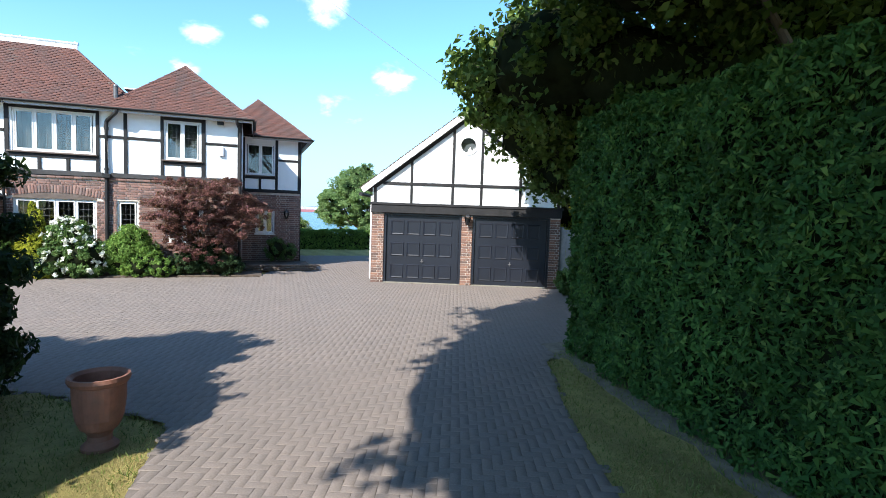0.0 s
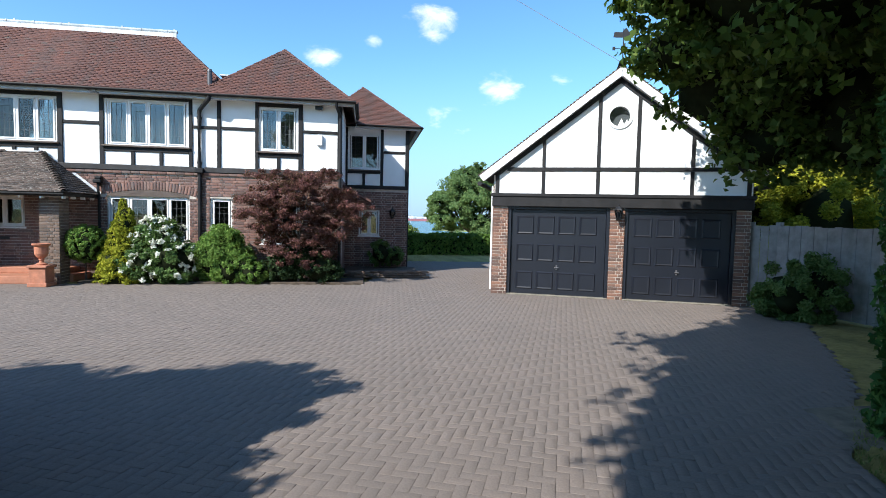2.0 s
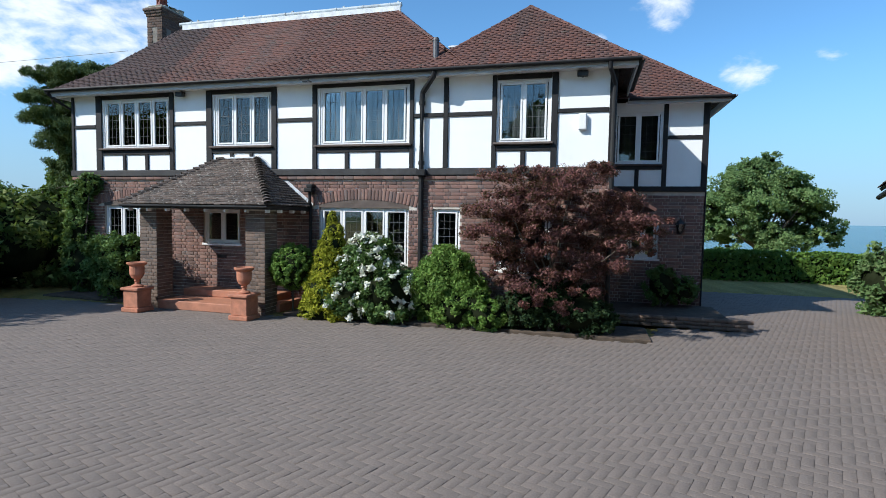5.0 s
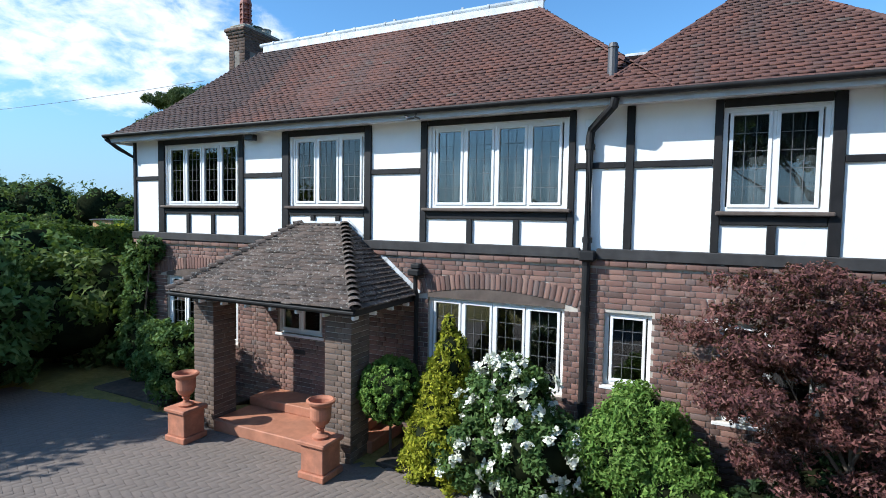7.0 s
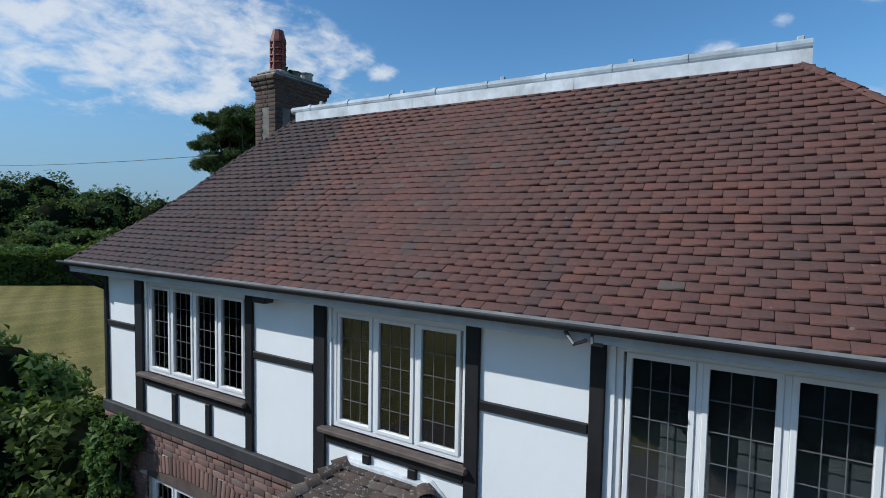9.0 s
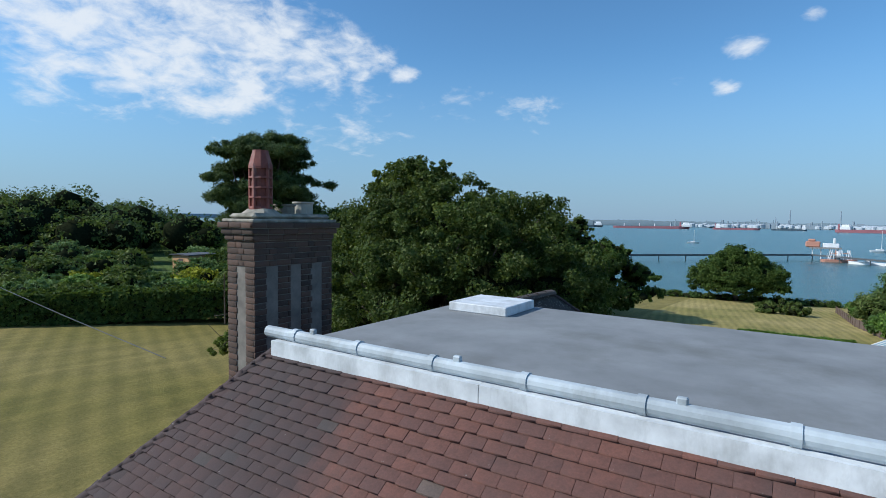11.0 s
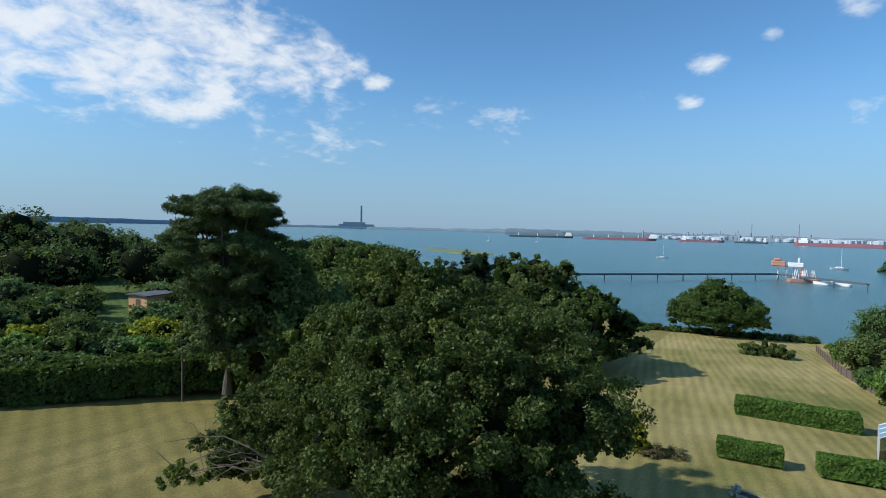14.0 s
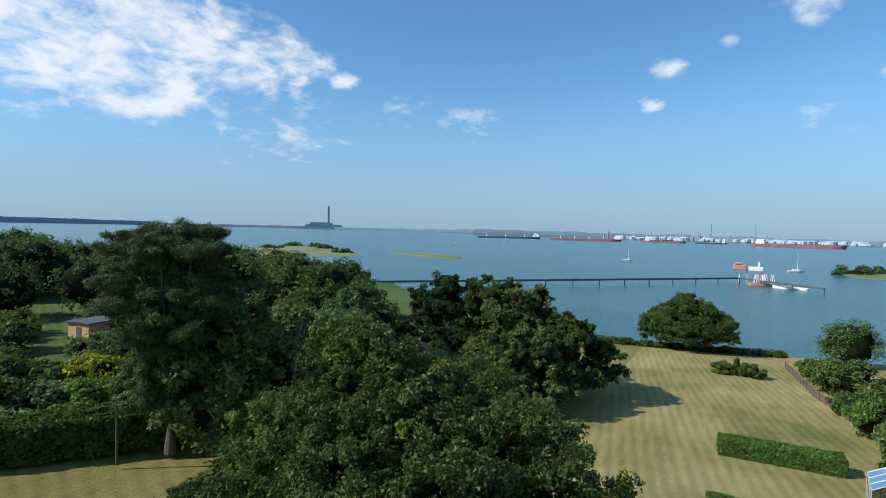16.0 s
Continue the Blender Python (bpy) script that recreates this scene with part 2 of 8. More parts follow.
def tile_build(t, b):
    base = ramp_of(t, piece_random(t), [(0.0, (0.098, 0.049, 0.041)), (0.15, (0.107, 0.051, 0.042)), (0.5, (0.115, 0.053, 0.042)), (0.8, (0.127, 0.056, 0.043)), (0.95, (0.143, 0.060, 0.044)), (0.98, (0.112, 0.062, 0.051)), (0.99, (0.104, 0.070, 0.059)), (1.0, (0.112, 0.084, 0.071))])
    pos = node(t, "ShaderNodeNewGeometry").outputs["Position"]

    def n(scale, detail, vec=pos, rough=0.6):
        x = node(t, "ShaderNodeTexNoise", Scale=scale, Detail=detail, Roughness=rough)
        link(t, vec, x.inputs["Vector"])
        return x.outputs["Fac"]

    def ranged(fac, lo, hi, a, c):
        m = node(t, "ShaderNodeMapRange")
        m.interpolation_type = "SMOOTHSTEP"
        for k, v in (("From Min", lo), ("From Max", hi), ("To Min", a), ("To Max", c)):
            m.inputs[k].default_value = v
        link(t, fac, m.inputs["Value"])
        return m.outputs[0]
    fine = n(60.0, 5.0)
    base = mixed(t, 0.5, base, ramp_of(t, fine, [(0.3, (0.36, 0.36, 0.36)), (0.7, (0.64, 0.64, 0.64))]), "OVERLAY")
    base = mixed(t, 0.55, base, ramp_of(t, n(14.0, 6.0, pos, 0.7), [(0.3, (0.36, 0.37, 0.38)), (0.7, (0.66, 0.62, 0.60))]), "OVERLAY")
    # streaks that run down the slope, and broad weathering
    mp = node(t, "ShaderNodeMapping")
    mp.inputs["Scale"].default_value = (2.2, 0.35, 0.35)
    link(t, pos, mp.inputs[0])
    base = mixed(t, ranged(n(1.0, 4.0, mp.outputs[0]), 0.5, 0.72, 0.0, 0.5), base, (0.068, 0.052, 0.048))
    base = mixed(t, ranged(n(0.9, 6.0), 0.45, 0.72, 0.0, 0.45), base, (0.070, 0.052, 0.047))
    # darker blue-grey tone over the slope's left end, ragged at its edge, and pale crusts in spots
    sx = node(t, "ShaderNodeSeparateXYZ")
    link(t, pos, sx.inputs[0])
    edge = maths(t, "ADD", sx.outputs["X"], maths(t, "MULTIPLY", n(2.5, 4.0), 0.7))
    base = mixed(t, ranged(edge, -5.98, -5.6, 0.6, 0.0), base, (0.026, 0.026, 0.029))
    base = mixed(t, ranged(n(16.0, 3.0), 0.70, 0.76, 0.0, 0.55), base, (0.30, 0.28, 0.25))
    link(t, base, b.inputs["Base Color"])
    bump(t, b, fine, 0.5, 0.006)


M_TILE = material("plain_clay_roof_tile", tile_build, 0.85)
M_TILE_OLD = pieces_mat("lichened_brown_grey_roof_tile", [(0.0, (0.044, 0.034, 0.029)), (0.4, (0.070, 0.052, 0.043)), (0.8, (0.094, 0.066, 0.053)), (1.0, (0.12, 0.094, 0.080))], (0.34, 0.33, 0.30), 0.75, 0.9, patch=24.0, lo=0.56, hi=0.65)
M_PAVE = pieces_mat("brown_grey_paving_block", [(0.0, (0.173, 0.142, 0.121)), (0.35, (0.181, 0.148, 0.126)), (0.7, (0.190, 0.154, 0.131)), (1.0, (0.175, 0.145, 0.125))], (0.146, 0.122, 0.106), 0.55, 0.9, grain=55.0, patch=0.9, lo=0.42, hi=0.72)
M_SAND = plain_mat("jointing_sand", (0.150, 0.124, 0.105), 0.3, 0.95, 6.0)
M_RENDER = plain_mat("white_painted_render", (0.85, 0.86, 0.85), 0.04, 0.75, 1.2, dirt=(0.62, 0.61, 0.57), dirt_amt=0.25, fine=70.0, bumps=0.25)
M_TIMBER = plain_mat("black_stained_timber", (0.014, 0.0135, 0.0145), 0.35, 0.6, 4.0, dirt=(0.040, 0.037, 0.034), dirt_amt=0.45, spec=0.3)
M_BEAM = plain_mat("weathered_charcoal_timber", (0.030, 0.029, 0.030), 0.4, 0.75, 5.0, dirt=(0.085, 0.08, 0.075), dirt_amt=0.5)
M_SILL = plain_mat("brown_grey_sill", (0.10, 0.075, 0.062), 0.35, 0.8, 6.0, dirt=(0.16, 0.14, 0.12), dirt_amt=0.5)
M_UPVC = plain_mat("white_window_frame", (0.80, 0.80, 0.79), 0.03, 0.35, 2.0, bumps=0.03)
M_FASCIA = plain_mat("grey_white_fascia", (0.50, 0.51, 0.52), 0.12, 0.6, 2.0, dirt=(0.25, 0.24, 0.22), dirt_amt=0.5)
M_GUTTER = plain_mat("black_gutter_plastic", (0.018, 0.018, 0.019), 0.3, 0.55, 3.0, dirt=(0.05, 0.048, 0.043), dirt_amt=0.5, spec=0.25)
M_LEAD = plain_mat("pale_lead_sheet", (0.66, 0.69, 0.71), 0.2, 0.6, 5.0, dirt=(0.25, 0.26, 0.25), dirt_amt=0.65)
M_FELT = plain_mat("grey_roof_felt", (0.22, 0.23, 0.235), 0.2, 0.9, 1.5, dirt=(0.12, 0.12, 0.11), dirt_amt=0.6)
M_ROLL = plain_mat("weathered_grey_lead_roll", (0.40, 0.45, 0.48), 0.3, 0.6, 3.0, dirt=(0.15, 0.15, 0.14), dirt_amt=0.75)
M_SILT = plain_mat("grey_silted_gutter", (0.17, 0.175, 0.175), 0.35, 0.9, 4.0, dirt=(0.12, 0.12, 0.10), dirt_amt=0.6)
M_LEADED = plain_mat("window_lead_strip", (0.12, 0.125, 0.13), 0.1, 0.5, 3.0)
M_DOOR = plain_mat("navy_black_garage_paint", (0.0095, 0.0115, 0.018), 0.15, 0.36, 2.0, bumps=0.05)
M_BLACK = plain_mat("black_painted_metal", (0.015, 0.015, 0.016), 0.2, 0.4, 4.0)
M_TERRA = plain_mat("weathered_terracotta", (0.42, 0.17, 0.10), 0.25, 0.85, 7.0, dirt=(0.20, 0.12, 0.09), dirt_amt=0.6)
M_POT = plain_mat("brown_terracotta", (0.20, 0.085, 0.055), 0.25, 0.75, 8.0, dirt=(0.12, 0.08, 0.06), dirt_amt=0.6)
M_FLUE = plain_mat("red_clay_chimney_pot", (0.215, 0.062, 0.045), 0.25, 0.7, 7.0, dirt=(0.42, 0.34, 0.30), dirt_amt=0.55)
M_LIMED = plain_mat("limed_mossy_cement", (0.30, 0.275, 0.225), 0.4, 0.95, 7.0, dirt=(0.10, 0.10, 0.055), dirt_amt=0.8, fine=25.0, bumps=0.8)
M_TERRA_TILE = plain_mat("orange_clay_floor_tile", (0.40, 0.17, 0.10), 0.2, 0.7, 5.0, dirt=(0.24, 0.13, 0.09), dirt_amt=0.5)
M_CEMENT = plain_mat("grey_cement", (0.21, 0.19, 0.15), 0.25, 0.95, 6.0, dirt=(0.18, 0.18, 0.15), dirt_amt=0.6)
M_STONE = plain_mat("pale_garden_stone", (0.36, 0.345, 0.30), 0.25, 0.9, 4.0, dirt=(0.25, 0.25, 0.2), dirt_amt=0.5)
M_BARK = plain_mat("grey_brown_bark", (0.10, 0.08, 0.062), 0.4, 0.95, 6.0, fine=25.0, bumps=0.7)
# near-black cores paint the shade inside crowns and hedges
M_CROWN_SHADE = plain_mat("crown_shade_core", (0.016, 0.020, 0.010), 0.4, 1.0, 3.0, spec=0.0)
M_DRY_SOIL = plain_mat("dry_pale_soil", (0.17, 0.14, 0.10), 0.35, 0.98, 6.0, fine=26.0, bumps=0.8)
M_SOIL = plain_mat("brown_soil", (0.075, 0.055, 0.04), 0.4, 0.98, 7.0, fine=30.0, bumps=0.8)
M_FENCE = plain_mat("silvered_fence_board", (0.27, 0.26, 0.25), 0.25, 0.9, 5.0, dirt=(0.13, 0.13, 0.12), dirt_amt=0.5)
M_FENCE_BROWN = plain_mat("brown_fence_board", (0.14, 0.10, 0.08), 0.25, 0.9, 5.0)
# plaster colour is darkened so the rooms read dim behind glass
M_ROOM = plain_mat("darkened_room_plaster", (0.16, 0.17, 0.18), 0.15, 0.9, 1.0)
M_CURTAIN = plain_mat("pale_curtain_cloth", (0.48, 0.50, 0.52), 0.1, 0.9, 4.0)
# for net curtains, and for the sky reflection painted behind the round pane
M_NET_AND_SKY = plain_mat("grey_net_and_painted_sky", (0.085, 0.098, 0.108), 0.12, 0.9, 5.0)
M_GREY_PIPE = plain_mat("dark_grey_flue_metal", (0.10, 0.10, 0.105), 0.2, 0.5, 4.0, metal=0.3)
M_ALU = plain_mat("dull_aluminium_frame", (0.42, 0.44, 0.45), 0.1, 0.5, 4.0)
M_SOOT_MORTAR = plain_mat("sooty_mortar", (0.20, 0.18, 0.155), 0.3, 0.95, 6.0)


def glass_build(t, b):
    b.inputs["Base Color"].default_value = (0.9, 0.95, 0.95, 1)
    tr = node(t, "ShaderNodeBsdfTransparent")
    tr.inputs["Color"].default_value = (0.80, 0.84, 0.84, 1)
    gl = node(t, "ShaderNodeBsdfGlossy", Roughness=0.02)
    fr = node(t, "ShaderNodeFresnel", IOR=2.0)
    mx = node(t, "ShaderNodeMixShader")
    wob = noise_tex(t, 2.2, 2.0)
    bn = node(t, "ShaderNodeBump", Strength=0.05, Distance=0.03)
    link(t, wob, bn.inputs["Height"])
    link(t, bn.outputs[0], gl.inputs["Normal"])
    link(t, fr.outputs[0], mx.inputs[0])
    link(t, tr.outputs[0], mx.inputs[1])
    link(t, gl.outputs[0], mx.inputs[2])
    link(t, mx.outputs[0], t.nodes["Material Output"].inputs[0])


M_GLASS = material("window_glass", glass_build)


def grass_build(t, b):
    g = node(t, "ShaderNodeNewGeometry")
    pos = g.outputs["Position"]

    def n(scale, detail=5.0, rough=0.6, vec=pos):
        x = node(t, "ShaderNodeTexNoise", Scale=scale, Detail=detail, Roughness=rough)
        link(t, vec, x.inputs["Vector"])
        return x.outputs["Fac"]
    dry = ramp_of(t, n(0.09, 6.0), [(0.28, (0.150, 0.160, 0.048)), (0.43, (0.262, 0.228, 0.085)), (0.62, (0.37, 0.30, 0.135))])
    # mown stripes, a mower's width each; the side lawn is mown the other way
    waves = []
    for turn, scale in ((-9, 0.34), (-66, 0.26)):
        mp = node(t, "ShaderNodeMapping")
        mp.inputs["Rotation"].default_value = (0, 0, radians(turn))
        link(t, pos, mp.inputs[0])
        w = node(t, "ShaderNodeTexWave", Scale=scale, Distortion=3.0, Detail=5.0)
        w.inputs["Detail Scale"].default_value = 0.25
        link(t, mp.outputs[0], w.inputs["Vector"])
        waves.append(w.outputs["Fac"])
    sx = node(t, "ShaderNodeSeparateXYZ")
    link(t, pos, sx.inputs[0])
    side = maths(t, "LESS_THAN", sx.outputs["X"], -19.0)
    lines_of = mixed(t, side, waves[0], waves[1])
    streaks = []
    for turn in (-9, -66):
        mp = node(t, "ShaderNodeMapping")
        mp.inputs["Rotation"].default_value = (0, 0, radians(turn))
        mp.inputs["Scale"].default_value = (1.0, 0.05, 1.0)
        link(t, pos, mp.inputs[0])
        streaks.append(n(0.85, 5.0, 0.62, mp.outputs[0]))
    lines_of = mixed(t, 0.8, lines_of, mixed(t, side, streaks[0], streaks[1]))
    lines_of = mixed(t, 0.25, lines_of, n(0.5, 6.0, 0.7))
    stripe = ramp_of(t, lines_of, [(0.40, (0.35, 0.36, 0.34)), (0.60, (0.66, 0.64, 0.60))])
    green = maths(t, "LESS_THAN", sx.outputs["X"], -52.0)
    dry = mixed(t, mixed(t, side, (0.0, 0.0, 0.0), (0.6, 0.6, 0.6)), dry, (0.175, 0.148, 0.046))
    dry = mixed(t, green, dry, (0.085, 0.125, 0.035))
    base = mixed(t, 0.55, dry, stripe, "OVERLAY")
    fine = n(7.0, 8.0, 0.75)
    base = mixed(t, 0.75, base, ramp_of(t, fine, [(0.3, (0.28, 0.3, 0.25)), (0.7, (0.72, 0.7, 0.66))]), "OVERLAY")
    link(t, base, b.inputs["Base Color"])
    bump(t, b, n(28.0, 6.0, 0.8), 0.9, 0.05)


M_GRASS = material("dry_mown_grass", grass_build, 0.95, 0.0, 0.15)


def sea_build(t, b):
    g = node(t, "ShaderNodeNewGeometry")
    big = node(t, "ShaderNodeTexNoise", Scale=0.006, Detail=5.0)
    mp = node(t, "ShaderNodeMapping")
    mp.inputs["Scale"].default_value = (0.5, 1.6, 1)
    link(t, g.outputs["Position"], mp.inputs[0])
    link(t, mp.outputs[0], big.inputs["Vector"])
    link(t, ramp_of(t, big.outputs["Fac"], [(0.35, (0.028, 0.098, 0.100)), (0.65, (0.046, 0.126, 0.122))]), b.inputs["Base Color"])
    n = node(t, "ShaderNodeTexNoise", Scale=0.55, Detail=6.0, Roughness=0.7)
    link(t, g.outputs["Position"], n.inputs["Vector"])
    bump(t, b, n.outputs["Fac"], 0.55, 0.5)


M_SEA = material("blue_green_sea", sea_build, 0.22, 0.0, 0.4)
M_SPIT = plain_mat("marsh_grass_and_shingle", (0.15, 0.18, 0.07), 0.35, 0.95, 0.03, dirt=(0.34, 0.28, 0.19), dirt_amt=0.6)
# distance haze is mixed into these colours, and into the red hull
M_HAZE = plain_mat("far_shore_with_haze_colour", (0.13, 0.18, 0.215), 0.15, 1.0, 0.01)
M_HAZE_MID = plain_mat("grey_structure_with_haze_colour", (0.27, 0.33, 0.38), 0.1, 0.9, 0.05)
M_HAZE_PALE = plain_mat("pale_structure_with_haze_colour", (0.45, 0.50, 0.54), 0.1, 0.9, 0.05)
M_HULL_RED = plain_mat("red_ship_hull", (0.30, 0.115, 0.135), 0.1, 0.7, 0.05)
M_HULL_DARK = plain_mat("dark_blue_ship_hull", (0.05, 0.08, 0.11), 0.1, 0.7, 0.05)
M_HULL_ORANGE = plain_mat("orange_red_workboat_paint", (0.50, 0.24, 0.17), 0.1, 0.6, 0.5)
M_WHITE = plain_mat("white_ship_paint", (0.78, 0.79, 0.8), 0.05, 0.6, 0.2)
M_JETTY = plain_mat("dark_jetty_steel", (0.085, 0.095, 0.105), 0.2, 0.8, 0.3)

G_OAK = [(0.0, (0.026, 0.050, 0.014)), (0.5, (0.052, 0.092, 0.022)), (0.85, (0.088, 0.135, 0.034)), (1.0, (0.14, 0.18, 0.05))]
L_OAK = leaf_mat("oak_leaf", G_OAK)
L_NEAR = leaf_mat("garden_tree_leaf", [(0.0, (0.044, 0.070, 0.020)), (0.5, (0.088, 0.128, 0.036)), (0.85, (0.142, 0.182, 0.055)), (1.0, (0.23, 0.25, 0.11))])
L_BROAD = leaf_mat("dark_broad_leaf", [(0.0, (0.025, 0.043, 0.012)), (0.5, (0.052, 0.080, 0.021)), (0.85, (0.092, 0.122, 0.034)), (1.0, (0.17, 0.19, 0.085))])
L_NEAR_YOUNG = leaf_mat("yellow_green_young_leaf", [(0.0, (0.055, 0.080, 0.018)), (0.5, (0.105, 0.140, 0.030)), (1.0, (0.19, 0.22, 0.06))])
L_PINE = leaf_mat("pine_needle", [(0.0, (0.034, 0.058, 0.022)), (0.6, (0.070, 0.104, 0.038)), (1.0, (0.120, 0.155, 0.064))], trans=0.1)
L_HEDGE = leaf_mat("conifer_hedge_spray", [(0.0, (0.015, 0.050, 0.014)), (0.5, (0.033, 0.092, 0.024)), (0.85, (0.062, 0.135, 0.034)), (1.0, (0.115, 0.185, 0.05))], patch=1.2, trans=0.15)
L_CONIFER = leaf_mat("dark_conifer_spray", [(0.0, (0.010, 0.022, 0.011)), (0.6, (0.02, 0.040, 0.017)), (1.0, (0.04, 0.066, 0.026))], trans=0.1)
L_BOX = leaf_mat("clipped_hedge_leaf", [(0.0, (0.045, 0.095, 0.02)), (0.5, (0.09, 0.165, 0.034)), (1.0, (0.15, 0.235, 0.05))], patch=1.0)
L_BRIGHT = leaf_mat("bright_green_leaf", [(0.0, (0.062, 0.128, 0.026)), (0.5, (0.126, 0.222, 0.048)), (1.0, (0.23, 0.335, 0.092))], patch=2.0)
L_GOLD = leaf_mat("golden_conifer_spray", [(0.0, (0.138, 0.163, 0.015)), (0.5, (0.275, 0.288, 0.027)), (1.0, (0.450, 0.425, 0.050))], patch=3.0)
L_SHRUB = leaf_mat("mid_green_shrub_leaf", [(0.0, (0.040, 0.085, 0.025)), (0.5, (0.082, 0.145, 0.046)), (1.0, (0.150, 0.225, 0.085))], patch=2.0)
L_MAPLE = leaf_mat("red_maple_leaf", [(0.0, (0.052, 0.024, 0.028)), (0.5, (0.112, 0.043, 0.047)), (0.85, (0.19, 0.080, 0.077)), (1.0, (0.29, 0.155, 0.14))], patch=2.0, trans=0.2)
L_HEATH = leaf_mat("brown_heather_spray", [(0.0, (0.09, 0.075, 0.04)), (0.5, (0.16, 0.125, 0.065)), (1.0, (0.24, 0.20, 0.10))], patch=2.0)
L_FLOWER = leaf_mat("white_petal", [(0.0, (0.72, 0.74, 0.62)), (1.0, (0.86, 0.86, 0.82))], patch=2.0, trans=0.2)
L_SIDE = leaf_mat("lime_green_tree_leaf", [(0.0, (0.062, 0.118, 0.045)), (0.5, (0.120, 0.196, 0.074)), (1.0, (0.22, 0.30, 0.13))])
L_BLADE = leaf_mat("grass_blade", [(0.0, (0.07, 0.10, 0.025)), (0.5, (0.14, 0.17, 0.045)), (1.0, (0.30, 0.27, 0.11))], patch=1.0)
L_WOOD_LIGHT = leaf_mat("olive_woodland_leaf", [(0.0, (0.045, 0.075, 0.026)), (0.5, (0.082, 0.12, 0.038)), (1.0, (0.13, 0.17, 0.058))], patch=0.12)
# woodland green raised in tone to take in distance haze
L_WOOD = leaf_mat("far_woodland_leaf", [(0.0, (0.042, 0.072, 0.032)), (0.5, (0.068, 0.108, 0.044)), (1.0, (0.105, 0.150, 0.058))], patch=0.12)


# ---- building helpers ----
RNG = np.random.default_rng(7)


def mesh_np(name, verts, faces, mats, index=None, smooth=False):
    """A mesh from arrays; every face has the same number of corners."""
    verts, faces = np.asarray(verts, np.float32), np.asarray(faces, np.int32)
    me = bpy.data.meshes.new(name)
    k = faces.shape[1]
    me.vertices.add(len(verts))
    me.vertices.foreach_set("co", verts.ravel())
    me.loops.add(faces.size)
    me.loops.foreach_set("vertex_index", faces.ravel())
    me.polygons.add(len(faces))
    me.polygons.foreach_set("loop_start", np.arange(0, faces.size, k, dtype=np.int32))
    if index is not None:
        me.polygons.foreach_set("material_index", np.asarray(index, np.int32))
    if smooth:
        me.polygons.foreach_set("use_smooth", np.ones(len(faces), bool))
    for m in mats if isinstance(mats, (list, tuple)) else [mats]:
        me.materials.append(m)
    me.update(calc_edges=True)
    return me


def child(name, me, parent, label=""):
    ob = new(name, me)
    ob.parent = parent
    if label:
        tagged(ob, label)
    return ob


def part(name, bm, mat, parent, label="", smooth=False):
    """Links a bmesh as one mesh object under a thing or a part."""
    me = bpy.data.meshes.new(name)
    bmesh.ops.recalc_face_normals(bm, faces=bm.faces)
    bm.to_mesh(me)
    bm.free()
    me.materials.append(mat)
    if smooth:
        me.polygons.foreach_set("use_smooth", np.ones(len(me.polygons), bool))
    return child(name, me, parent, label)


def thing(name, label, category, group="", kind="", at=None):
    ob = new(name)
    ob.empty_display_size = 0.2
    if at is not None:
        ob.matrix_basis = at
    return tagged(ob, label, category, group, kind)


def box(bm, x0, x1, y0, y1, z0, z1, bevel=0.0, m=None):
    """A box between the given bounds, its edges eased by bevel."""
    r = bmesh.ops.create_cube(bm, size=1.0)
    vs = r["verts"]
    for v in vs:
        v.co = Vector((x0 + (v.co.x + 0.5) * (x1 - x0), y0 + (v.co.y + 0.5) * (y1 - y0), z0 + (v.co.z + 0.5) * (z1 - z0)))
    if bevel:
        es = list({e for v in vs for e in v.link_edges})
        out = bmesh.ops.bevel(bm, geom=es, offset=bevel, segments=1, affect="EDGES")
        vs = list({v for f in out["faces"] for v in f.verts} | {v for v in vs if v.is_valid})
    if m is not None:
        bmesh.ops.transform(bm, matrix=m, verts=[v for v in vs if v.is_valid])
    return bm


def boxes(*bounds, bevel=0.0):
    bm = bmesh.new()
    for b in bounds:
        box(bm, *b, bevel=bevel)
    return bm


def tube(bm, points, radius, sides=10, radius2=None):
    """A round bar through the points."""
    pts = [Vector(p) for p in points]
    rings = []
    for i, p in enumerate(pts):
        a = pts[max(i - 1, 0)]
        b = pts[min(i + 1, len(pts) - 1)]
        d = (b - a).normalized()
        side = d.cross(Vector((0, 0, 1)))
        side = side.normalized() if side.length > 1e-3 else Vector((1, 0, 0))
        up = side.cross(d)
        f = i / max(len(pts) - 1, 1)
        r = radius + ((radius2 if radius2 is not None else radius) - radius) * f
        rings.append([bm.verts.new(p + r * (math.cos(2 * math.pi * k / sides) * side + math.sin(2 * math.pi * k / sides) * up)) for k in range(sides)])
    for a, b in zip(rings, rings[1:]):
        for k in range(sides):
            bm.faces.new((a[k], a[(k + 1) % sides], b[(k + 1) % sides], b[k]))
    bm.faces.new(rings[0][::-1])
    bm.faces.new(rings[-1])
    return bm


def lathe(bm, profile, sides=24, at=(0, 0, 0)):
    """A turned body from (radius, height) pairs."""
    rings = []
    for r, z in profile:
        rings.append([bm.verts.new((at[0] + r * math.cos(2 * math.pi * k / sides), at[1] + r * math.sin(2 * math.pi * k / sides), at[2] + z)) for k in range(sides)])
    for a, b in zip(rings, rings[1:]):
        for k in range(sides):
            bm.faces.new((a[k], a[(k + 1) % sides], b[(k + 1) % sides], b[k]))
    bm.faces.new(rings[0][::-1])
    bm.faces.new(rings[-1])
    return bm


